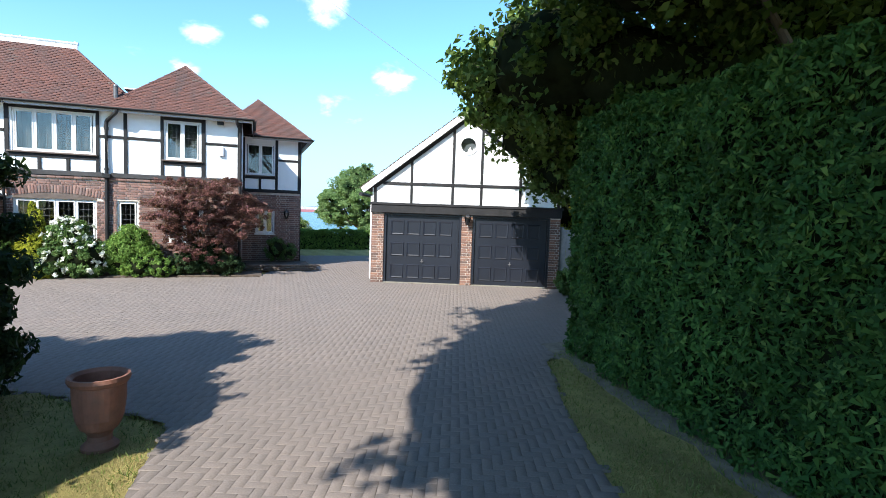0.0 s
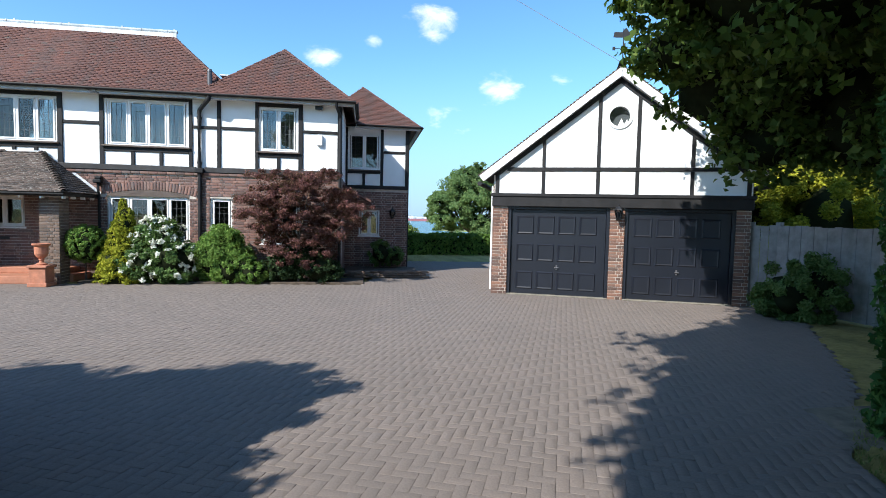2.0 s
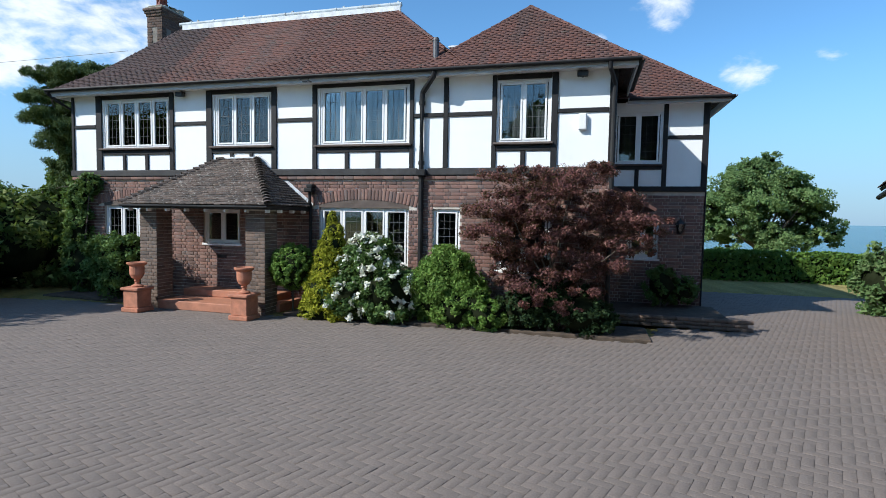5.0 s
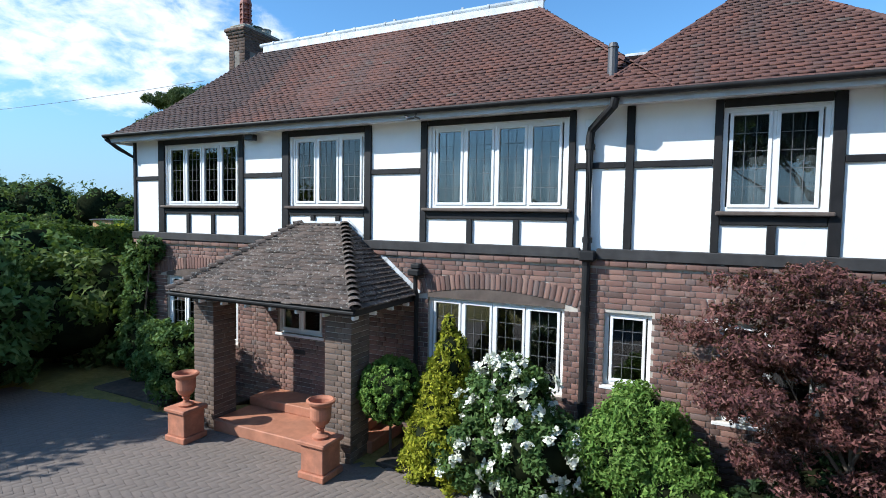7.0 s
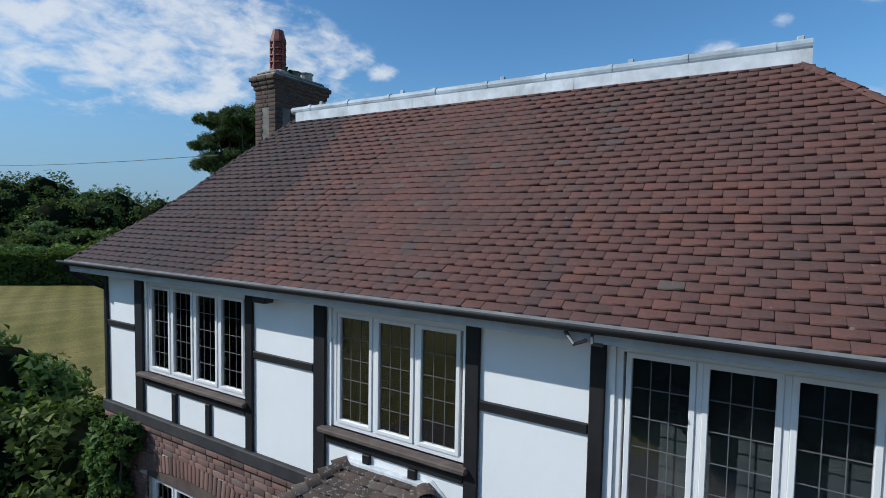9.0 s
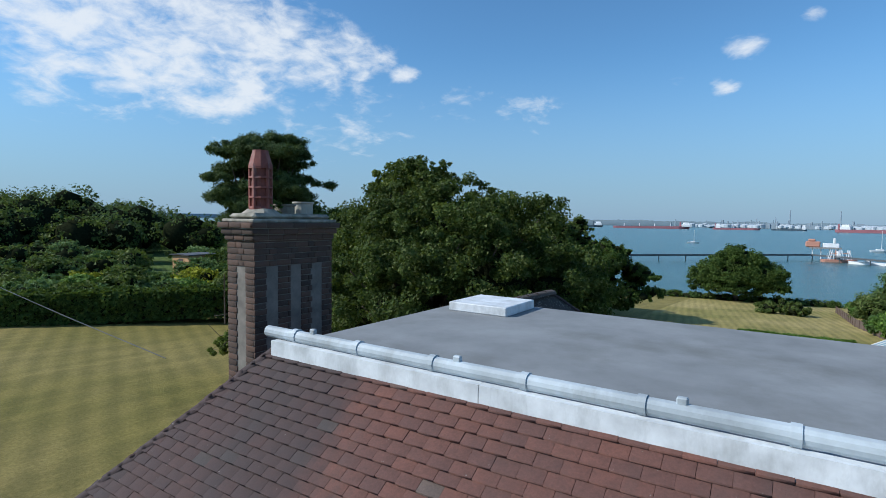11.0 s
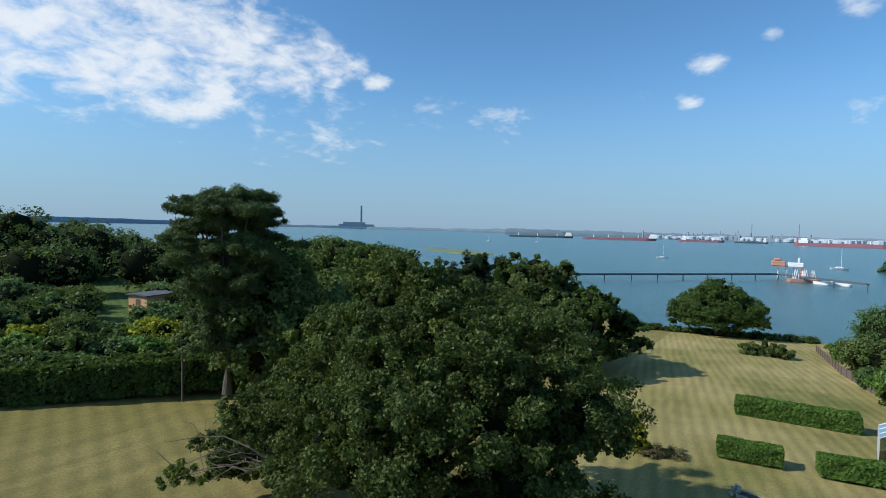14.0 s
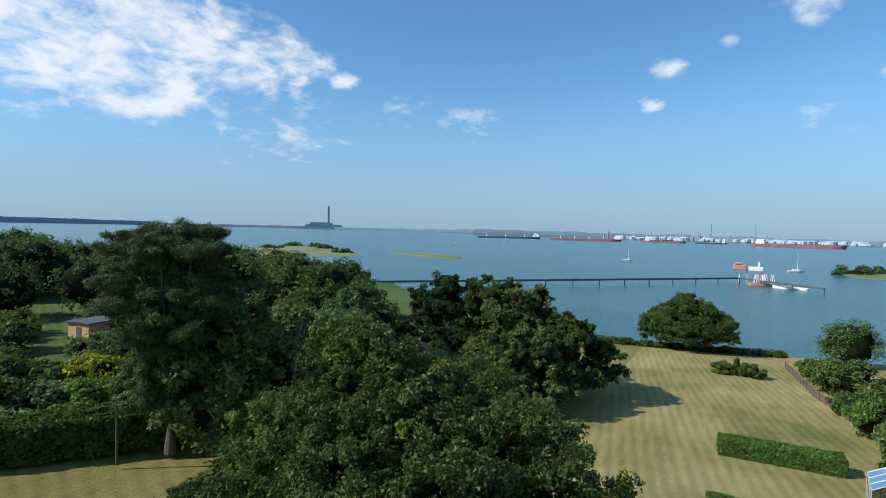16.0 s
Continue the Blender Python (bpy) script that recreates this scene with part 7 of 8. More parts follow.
def greenhouse():
    z = land(1, 46)
    root = thing("greenhouse", "small white-framed glass greenhouse", "greenhouse", at=pose(0.9, 44.2, z, 0, 0, -8))
    W, D, H, A = 2.2, 3.0, 1.7, 2.4
    posts = [(x, y) for x in (0, W / 3, 2 * W / 3, W) for y in (0, D)] + [(x, y) for x in (0, W) for y in (1.0, 2.0)]
    for x, y in posts:
        top = H if x in (0, W) else A - 0.25
        part("frame_post", boxes((x - 0.03, x + 0.03, y - 0.03, y + 0.03, 0, top)), M_ALU, root)
    for y in (0, D):
        bm = tube(bmesh.new(), [(0, y, H), (W / 2, y, A), (W, y, H)], 0.035, 6)
        part("frame_rafter", bm, M_ALU, root)
    for k in range(1, 3):
        part("frame_rafter", tube(bmesh.new(), [(0, k, H), (W / 2, k, A), (W, k, H)], 0.03, 6), M_ALU, root)
    part("frame_ridge", boxes((W / 2 - 0.03, W / 2 + 0.03, 0, D, A - 0.03, A + 0.03)), M_ALU, root)
    for x in (0, W):
        part("frame_plate", boxes((x - 0.03, x + 0.03, 0, D, H - 0.03, H + 0.03)), M_ALU, root)
        part("pane", boxes((x - 0.004, x + 0.004, 0.03, D - 0.03, 0.1, H - 0.03)), M_GLASS, root)
    for y in (0, D):
        part("pane", prism(bmesh.new(), [(0.03, 0.1), (W - 0.03, 0.1), (W - 0.03, H), (W / 2, A - 0.05), (0.03, H)], y - 0.004, y + 0.004), M_GLASS, root)
    for a, b in ((0, W / 2), (W, W / 2)):
        bm = bmesh.new()
        bm.faces.new([bm.verts.new(p) for p in ((a, 0, H), (a, D, H), (b, D, A), (b, 0, A))])
        part("pane", bm, M_GLASS, root)


greenhouse()
fence([(5.6, 58), (4.7, 68), (3.1, 80), (2.3, 100)], 0.95, "garden_fence", "weathered brown board fence along the lawn", mat=M_FENCE_BROWN, step=0.2)
for k, (x, y, h, r) in enumerate([(6.6, 84, 4.2, 3.4), (5.4, 72, 2.4, 1.8), (6.0, 64, 3.6, 2.6), (6.5, 57, 3.4, 2.4), (4.6, 52, 2.0, 1.5), (5.5, 95, 2.4, 2.4), (10, 74, 4.5, 3.4), (12, 110, 7.5, 4.0), (7.6, 48, 3.0, 2.2)]):
    shrub("boundary_bush", "rounded green bush along the garden boundary", (x, y, land(x, y)), [(0, 0, h * 0.45, r, r, h * 0.5), (0.3 * r, 0, h * 0.7, r * 0.6, r * 0.6, h * 0.32), (-0.4 * r, 0.1, h * 0.55, r * 0.6, r * 0.6, h * 0.35)], (L_NEAR, L_SHRUB, L_BOX)[k % 3], 5200, 0.2, 130 + k, 0.05, 26, 0.3, 0.85, group="bushes along the boundary")
for k in range(11):
    x = -25.0 + 2.7 * k
    y = 111.3 + 6 * math.sin(x * 0.05)
    shrub("shore_bush", "low dark bush at the foot of the lawn", (x, y, land(x, y) - 0.1), [(0, 0, 0.5, 1.7, 1.0, 0.65), (0.7, 0.1, 0.7, 0.9, 0.8, 0.6)], (L_NEAR, L_OAK, L_SHRUB)[k % 3], 1300, 0.17, 141 + 200 * k, group="bushes along the shore")

# trees of the back garden
NEAR = [(0, 0, 6.5, 5.2, 5.0, 3.6), (-2.0, 0.5, 9.2, 2.6, 2.6, 2.0), (1.5, -0.5, 8.3, 3.0, 3.0, 2.0), (3.8, -1.0, 6.2, 3.4, 3.2, 3.0), (-4.2, 0, 5.8, 3.2, 3.2, 3.0), (4.8, -1.2, 3.4, 2.3, 2.2, 2.3), (-5.0, -1.6, 3.0, 2.8, 2.4, 2.3),
        (1.0, -3.6, 4.5, 3.6, 2.6, 3.2), (-2.0, -3.4, 3.8, 3.2, 2.4, 2.8), (2.8, -3.0, 2.4, 3.0, 2.2, 2.0), (4.2, -3.0, 2.0, 1.7, 1.4, 1.6), (0, 3.2, 6.0, 4.0, 3.0, 3.4), (-0.4, 0.2, 10.3, 1.5, 1.5, 1.1), (5.4, 1.6, 4.8, 2.6, 2.6, 2.6), (6.2, -0.6, 1.6, 1.2, 1.2, 1.2), (-7.0, -1.0, 2.2, 1.8, 1.8, 1.6), (-6.6, -2.8, 3.2, 2.3, 2.1, 2.3), (-8.4, -3.4, 1.8, 1.7, 1.6, 1.6), (5.4, -3.0, 1.5, 1.9, 1.7, 1.6), (6.6, -1.8, 2.2, 1.8, 1.7, 1.9), (2.4, -4.6, 1.6, 2.0, 1.4, 1.5), (7.7, -1.6, 2.2, 1.8, 1.7, 2.0), (6.8, -3.6, 1.4, 1.7, 1.5, 1.5)]
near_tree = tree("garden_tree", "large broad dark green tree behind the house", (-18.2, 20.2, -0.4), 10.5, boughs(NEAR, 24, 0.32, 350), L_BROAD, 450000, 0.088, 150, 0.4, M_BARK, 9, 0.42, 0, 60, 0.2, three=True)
foliage("young_growth", near_tree, L_NEAR_YOUNG, boughs([NEAR[k] for k in (1, 2, 4, 6, 15)], 8, 0.26, 351), 36000, 0.095, np.random.default_rng(352), 8, 0.4, 0, label="yellow-green young growth", three=True)
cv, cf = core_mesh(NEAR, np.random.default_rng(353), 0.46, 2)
child("inner_crown", mesh_np("inner_crown", cv, cf[:, :3], M_CROWN_SHADE), near_tree)


def dead_limb(root):
    rng = np.random.default_rng(155)
    bm = bmesh.new()
    base = Vector((-2.6, -3.4, 2.2))
    for k in range(6):
        tip = Vector((-6.8 - rng.uniform(0, 2.0), -5.6 - rng.uniform(-0.6, 1.2), 1.9 + rng.uniform(0, 2.2)))
        pts = [base.lerp(tip, q / 6) + Vector((rng.normal(0, 0.12), rng.normal(0, 0.12), 0.7 * math.sin(math.pi * q / 6) + rng.normal(0, 0.1))) for q in range(7)]
        tube(bm, pts, 0.055, 6, 0.012)
        for q in range(7):
            a = pts[2 + q % 5]
            b = a + Vector((rng.uniform(-0.9, 0.0), rng.uniform(-0.5, 0.5), rng.uniform(-0.3, 0.6)))
            c = b + Vector((rng.uniform(-0.5, 0.1), rng.uniform(-0.3, 0.3), rng.uniform(-0.2, 0.3)))
            tube(bm, [a, b, c], 0.016, 5, 0.005)
    part("dead_limb", bm, M_BARK, root, "bare brown dead limb")
    foliage("limb_leaves", root, L_NEAR_YOUNG, [(-7.9, -6.0, 2.6, 0.45, 0.4, 0.3), (-8.6, -6.2, 2.1, 0.5, 0.4, 0.28), (-7.2, -5.7, 2.4, 0.4, 0.4, 0.28)], 3600, 0.08, rng, 8, 0.45, 0, three=True)


dead_limb(near_tree)
GROUP = [(0, 0, 5.6, 4.6, 4.6, 3.6), (2.8, 0.6, 4.4, 3.4, 3.4, 2.8), (-2.8, 0.5, 4.6, 3.4, 3.4, 3.0), (0.5, -0.6, 8.0, 2.8, 2.8, 1.9), (3.8, 0, 2.6, 2.8, 2.8, 2.2), (-3.4, 0, 2.6, 2.8, 2.8, 2.2), (0, -2.0, 3.4, 3.4, 2.6, 2.8)]
for k, (x, y, h) in enumerate([(-37.5, 64, 1.15), (-32, 63, 1.2), (-27.0, 61, 1.15), (-22.5, 61, 0.95), (-24.5, 53.5, 0.85)]):
    tree("garden_tree", "rounded dense green tree beside the long lawn", (x, y, land(x, y) - 0.2), 9.5 * h, boughs([tuple(v * h for v in b) for b in GROUP], 18, 0.30, 360 + k), (L_CONIFER, L_OAK, L_NEAR, L_OAK, L_NEAR)[k], 75000, 0.165, 160 + k, 0.35, M_BARK, 8, 0.42, 0.7, 12, 0.2, group="trees beside the long lawn")
OAK = [(0, 0, 5.0, 6.4, 4.6, 3.0), (-5.4, -0.5, 3.2, 2.6, 2.4, 1.6), (5.6, -0.5, 3.0, 2.6, 2.4, 1.5), (0, -1.6, 2.8, 4.6, 2.6, 1.4), (0, 0, 6.4, 4.2, 4.2, 3.0), (0.2, -0.8, 4.6, 4.2, 3.2, 1.3), (-4.2, 0, 5.0, 3.2, 3.2, 2.0), (4.4, 0, 4.8, 3.2, 3.2, 1.9), (0.2, 0, 8.6, 2.6, 2.6, 1.5), (-2.8, -1.5, 4.2, 2.2, 2.2, 1.1), (3.0, -1.5, 4.0, 2.2, 2.2, 1.1), (-6.2, 0, 3.9, 1.5, 1.5, 0.9), (6.6, 0, 3.4, 1.6, 1.6, 1.0), (2.8, 0.5, 6.6, 2.6, 2.6, 1.7), (-2.6, 0.5, 6.8, 2.4, 2.4, 1.6)]
tree("oak_tree", "spreading dark oak at the foot of the lawn by the shore", (-12.0, 107.5, land(-12, 107)), 10.0, OAK, L_OAK, 60000, 0.2, 170, 0.45, M_BARK, 50, 0.24, 0.6, 9, 0.2)


def pine_tiers():
    """Ragged plates of needles on long limbs: a broad domed head over a narrower, drooping body."""
    rng = np.random.default_rng(177)
    out = [(-0.2, 0, 14.6, 1.2, 1.2, 0.4), (0.7, 0.3, 14.3, 1.1, 1.1, 0.4)]
    for z, reach, n, thick in ((14.1, 2.9, 10, 0.26), (13.4, 3.9, 12, 0.24), (12.6, 4.2, 12, 0.22), (11.7, 4.1, 11, 0.22), (10.8, 4.6, 11, 0.24), (9.9, 4.3, 10, 0.28), (9.0, 3.0, 9, 0.36), (8.0, 2.8, 9, 0.4), (7.0, 2.7, 9, 0.4), (6.0, 2.7, 8, 0.4), (5.0, 2.6, 7, 0.4), (4.0, 2.4, 6, 0.4)):
        a0 = rng.uniform(0, 6.28)
        for k in range(n):
            a = a0 + 6.28 * k / n + rng.normal(0, 0.3)
            q = reach * rng.uniform(0.2, 1.0) ** 0.7
            r = rng.uniform(0.75, 1.4)
            out.append((q * math.cos(a) + 0.12 * (13 - z) + 0.1, q * math.sin(a), z + rng.normal(0, 0.25) - 0.05 * q, r, r, r * thick))
    return out


tree("pine_tree", "tall dark flat-topped pine beyond the lawn", (-39.4, 26.4, -0.2), 15.5, pine_tiers(), L_PINE, 240000, 0.048, 171, 0.34, M_BARK, 14, 0.44, 0, 60, 0.2, aspect=9.0, three=True)
tree("garden_tree", "grey-green broad tree below the pine", (-37.5, 29.5, -0.2), 9.0, [tuple(v * 0.95 for v in b) for b in GROUP], L_NEAR, 34000, 0.24, 172, 0.35, M_BARK, 50, 0.26, 0.7)
tree("garden_tree", "yellow-green tree behind the large garden tree", (-33.5, 36.5, -0.6), 8.6, [tuple(v * 0.9 for v in b) for b in GROUP], L_SIDE, 40000, 0.22, 173, 0.35, M_BARK, 50, 0.26, 0.7)
for k, (x, y, h) in enumerate([(-44, 43, 0.85), (-57, 64, 1.05), (-66, 78, 1.0), (-64, 66, 1.1), (-50, 36, 0.85), (-72, 60, 1.1), (-74, 74, 1.1)]):
    tree("garden_tree", "dense green tree in the neighbouring gardens", (x, y, land(x, y) - 0.2), 9.0 * h, [tuple(v * h for v in b) for b in GROUP], (L_NEAR, L_OAK, L_SHRUB)[k % 3], 19000, 0.28, 180 + k, 0.35, M_BARK, 40, 0.3, 0.75, 7, 0.2, group="trees in the neighbouring gardens")
tree("garden_tree", "olive green tree towards the marsh", (-50, 61, -1.8), 9.0, [tuple(v * 0.9 for v in b) for b in GROUP], L_SHRUB, 24000, 0.28, 174, 0.35, M_BARK, 46, 0.27, 0.7)


def woods():
    rng = np.random.default_rng(200)
    blobs = []
    for k in range(250):
        az = rng.uniform(44, 112)
        D = rng.uniform(66, 210) if k < 190 else rng.uniform(130, 200)
        x, y = -8 - D * math.sin(radians(az)), 4 + D * math.cos(radians(az))
        if az < 50 and D < 90:
            continue
        h = 0.76 * (rng.uniform(5.5, 10.0) + 0.03 * (D - 60) + (3.0 if az > 56 and D > 90 else 0.0))
        if D > 130 and az > 57:
            h = rng.uniform(10.5, 15.5) * min(1.0, max(0.6, (az - 50) / 18))
        if az < 57 and D < 150:
            continue
        if 58 < az < 92 and D < 100:
            h *= 0.5
        if 56.5 < az < 66 and D < 92:
            continue
        z = land(x, y)
        r = h * rng.uniform(0.42, 0.6)
        blobs.append((x, y, z + h * 0.5, r, r, h * 0.5))
        for j in range(3):
            a = rng.uniform(0, 6.28)
            blobs.append((x + r * 0.6 * math.cos(a), y + r * 0.6 * math.sin(a), z + h * rng.uniform(0.45, 0.78), r * 0.6, r * 0.6, h * 0.26))
    root = thing("woodland", "dark green belt of mixed woodland trees", "woodland", kind="stuff")
    kinds = (L_WOOD, L_NEAR, L_WOOD_LIGHT)
    groups = [[], [], []]
    for k in range(0, len(blobs), 4):
        groups[rng.choice(3, p=(0.5, 0.25, 0.25))] += blobs[k:k + 4]
    for leaf, bl in zip(kinds, groups):
        ob = foliage("canopy", root, leaf, bl, int(280000 * len(bl) / len(blobs)), 0.37, rng, 34, 0.22, 0.76, loose=0.3)
        tagged(ob, kind="stuff")


woods()
def side_bushes():
    rng = np.random.default_rng(205)
    k = 0
    for row, (off, lo, hi, mats) in enumerate(((5.5, 1.8, 2.6, (L_SIDE, L_NEAR, L_SHRUB)), (11.5, 1.9, 2.9, (L_BRIGHT, L_NEAR, L_SIDE)), (19.0, 2.0, 3.0, (L_SHRUB, L_GOLD, L_NEAR)), (27.0, 2.2, 3.2, (L_NEAR, L_SIDE, L_SHRUB)), (36.0, 2.4, 3.6, (L_NEAR, L_OAK, L_SHRUB)), (46.0, 3.0, 4.4, (L_OAK, L_NEAR, L_SIDE)))):
        for q in range(11):
            f = q / 10
            x, y = -59 + 21 * f - off * 0.75 + rng.normal(0, 0.7), 4 + 25 * f + off * 0.65 + rng.normal(0, 0.7)
            h, r = rng.uniform(lo, hi), rng.uniform(1.6, 2.5) + 0.03 * off
            if (x + 68) ** 2 + (y - 28) ** 2 < 6 or (x + 74) ** 2 + (y - 39.0) ** 2 < 26 or (x < -60 and abs((x + 8) * 0.463 + (y - 4) * 0.886) < 1.9):
                continue
            shrub("garden_bush", "rounded green bush at the edge of the side lawn", (x, y, land(x, y) - 0.1), [(0, 0, h * 0.45, r, r, h * 0.52), (0.4 * r, 0.1, h * 0.7, r * 0.55, r * 0.55, h * 0.3), (-0.4 * r, 0.2, h * 0.6, r * 0.6, r * 0.6, h * 0.35)], mats[k % 3], 3200, 0.22, 400 + k, 0.05, 36, 0.26, 0.75, group="bushes round the side lawn")
            k += 1


side_bushes()
clipped("side_hedge", "tall dark green hedge along the side lawn", 37.0, 2.4, 2.3, (-62.0, 2.0, -0.1), 52.5, L_OAK, 30000, 0.20, 206, lump=0.22, three=True)


def shed(name, label, at, turn, w, d, h, wall, roof, pitch=0.22):
    root = thing(name, label, "shed", at=pose(*at, 0, 0, turn))
    part("wall", boxes((0, w, 0, d, 0, h), bevel=0.02), wall, root)
    bm = bmesh.new()
    prism(bm, [(-0.3, h - 0.02), (w / 2, h + w * pitch), (w + 0.3, h - 0.02), (w + 0.3, h + 0.12), (w / 2, h + w * pitch + 0.16), (-0.3, h + 0.12)], -0.3, d + 0.3)
    part("roof", bm, roof, root)
    part("door", boxes((w * 0.4, w * 0.65, -0.04, -0.002, 0.05, h * 0.85), bevel=0.01), M_SILL, root)


M_CABIN = plain_mat("orange_brown_cabin_board", (0.55, 0.31, 0.15), 0.2, 0.8, 2.0)
shed("wooden_cabin", "orange-brown timber cabin among the bushes", (-76.5, 39.4, land(-76, 39)), 8, 3.4, 4.0, 3.0, M_CABIN, M_GREY_PIPE, 0.02)
shed("brick_outbuilding", "brick outbuilding with a brown tiled roof among trees", (-62.5, 53.5, land(-62, 53)), 24, 5.0, 7.0, 3.0, M_BRICK_ORANGE, M_TILE_OLD)
shed("small_hut", "small grey hut at the lawn edge", (-68, 27.5, land(-68, 27)), 30, 2.0, 1.6, 1.4, M_FENCE, M_CEMENT)
pole = thing("wooden_pole", "thin brown wooden pole at the lawn edge", "pole")
part("pole", tube(bmesh.new(), [(-40.4, 23.5, -0.3), (-40.4, 23.5, 3.6)], 0.07, 8, 0.05), M_BARK, pole)


# overhead wires
def wire(a, b, sag, name="overhead_wire"):
    root = thing(name, "thin dark overhead wire against the sky", "cable")
    pts = [Vector(a).lerp(Vector(b), k / 16) + Vector((0, 0, -sag * 4 * (k / 16) * (1 - k / 16))) for k in range(17)]
    part("cable", tube(bmesh.new(), pts, 0.006, 5), M_GREY_PIPE, root)


wire((10.4, -3.75, 5.4), (6.59, -0.76, 8.84), 0.0)
wire((-9.2, 2.0, 6.6), (-60, 6, 10.5), 0.8)


# ---- estuary ----
def polar(az, D, z=SEA_Z):
    return (-7 - D * math.sin(radians(az)), 3 + D * math.cos(radians(az)), z)


def jetty():
    root = thing("jetty", "long dark pipe jetty on piles with a work platform", "jetty")
    a, b, c = Vector(polar(40, 205)), Vector(polar(-2, 300)), Vector(polar(-8.5, 268))
    for p, q in ((a, b), (b, c)):
        d = (q - p)
        ang = math.degrees(math.atan2(d.y, d.x))
        m = Matrix.Translation(p) @ pose(0, 0, 0, 0, 0, ang)
        bm = bmesh.new()
        box(bm, 0, d.length, -0.8, 0.8, 2.0, 2.4, 0.0, m)
        part("deck", bm, M_JETTY, root)
        for y in (-0.7, 0.7):
            bm = bmesh.new()
            box(bm, 0, d.length, y - 0.04, y + 0.04, 2.4, 2.7, 0.0, m)
            part("rail", bm, M_JETTY, root)
        n = int(d.length / 13)
        for k in range(n + 1):
            u = p + d * (k / n)
            part("support_post", tube(bmesh.new(), [(u.x, u.y, SEA_Z - 1), (u.x, u.y, SEA_Z + 2.1)], 0.22, 7), M_JETTY, root)
    e = Vector(polar(-2.9, 312))
    bm = bmesh.new()
    for i in range(4):
        for j in range(3):
            tube(bm, [(e.x - 5 + i * 3.4, e.y + j * 3, SEA_Z - 1), (e.x - 5 + i * 3.4, e.y + j * 3, SEA_Z + 5)], 0.14, 6)
    part("platform_leg", bm, M_WHITE, root)
    bm = boxes((e.x - 6.5, e.x + 6.5, e.y - 1, e.y + 8, SEA_Z + 5, SEA_Z + 5.6))
    part("platform", bm, M_FENCE, root)
    bm = boxes((e.x - 8, e.x - 2, e.y, e.y + 5, SEA_Z + 5.6, SEA_Z + 8.4), (e.x - 7, e.x - 4, e.y, e.y + 4, SEA_Z + 8.4, SEA_Z + 9.6), bevel=0.4)
    part("platform_hut", bm, M_HULL_ORANGE, root, "orange-red platform cabin")
    bm = boxes((e.x - 1, e.x + 5.5, e.y, e.y + 5, SEA_Z + 5.6, SEA_Z + 7.6), (e.x + 3, e.x + 4, e.y, e.y + 1, SEA_Z + 7.6, SEA_Z + 10.2), bevel=0.2)
    part("platform_hut", bm, M_WHITE, root, "white platform cabin")


jetty()


def ship(name, label, az, D, length, heading, hull, height=7.0, house_at=0.85, extra=0, category="ship", group="moored ships", beam=0.14, tower=12.0):
    height, tower = height * 0.7, tower * 0.85
    p = polar(az, D)
    root = thing(name, label, category, group, at=pose(p[0], p[1], SEA_Z, 0, 0, heading))
    B = length * beam / 2
    bm = bmesh.new()
    prof = [(-0.5, -0.8), (-0.46, -1), (0.36, -1), (0.45, -0.6), (0.5, 0.0), (0.45, 0.6), (0.36, 1), (-0.46, 1), (-0.5, 0.8)]
    lo = [bm.verts.new((u * length * (0.985 if u < 0.4 else 0.96), w * B, -1.5)) for u, w in prof]
    hi = [bm.verts.new((u * length, w * B, height * (1.0 if u < 0.3 else 1.18))) for u, w in prof]
    n = len(prof)
    for i in range(n):
        bm.faces.new((lo[i], lo[(i + 1) % n], hi[(i + 1) % n], hi[i]))
    bm.faces.new(hi)
    part("hull", bm, hull, root)
    x = (house_at - 0.5) * length
    s = length / 100
    part("bridge", boxes((x - 5 * s, x + 5 * s, -B * 0.85, B * 0.85, height, height + tower * 0.6), (x - 3 * s, x + 4 * s, -B * 0.6, B * 0.6, height + tower * 0.6, height + tower), bevel=0.3 * s), M_WHITE, root)
    part("funnel", boxes((x - 7.5 * s, x - 5.5 * s, -1.5 * s, 1.5 * s, height, height + tower * 1.15), bevel=0.2 * s), hull, root)
    for k in range(extra):
        u = (-0.35 + 0.6 * k / max(extra - 1, 1)) * length * (1 if house_at < 0.5 else 1)
        part("deck_mast", tube(bmesh.new(), [(u, 0, height), (u, 0, height + tower * 0.7)], 0.5 * s, 6), M_WHITE, root)
    return root


ship("tanker", "long red tanker moored off the far shore", 12.2, 1400, 178, -168 + 180, M_HULL_RED, 7.0, 0.94, 4)
ship("cargo_ship", "dark low cargo ship with white bridge", 20.2, 1500, 178, 20, M_HULL_DARK, 6.0, 0.92, 3)
ship("tanker", "red and white coastal tanker", 4.6, 1420, 100, 6, M_HULL_RED, 5.0, 0.12, 3)
ship("tanker", "long red tanker at the refinery berth", -6.6, 1330, 168, -6, M_HULL_RED, 8.0, 0.1, 4)
ship("cargo_ship", "small dark coaster near the refinery", 0.4, 1450, 70, 2, M_HULL_DARK, 4.0, 0.9, 2)
ship("workboat", "orange-red and white workboat beside the jetty", -4.0, 292, 13.5, 14, M_HULL_ORANGE, 1.6, 0.45, 2, "boat", "boats", 0.3, 4.6)
ship("motor_launch", "white motor launch beside the jetty", -6.0, 284, 14, 160, M_WHITE, 1.3, 0.5, 0, "boat", "boats", 0.26, 1.4)


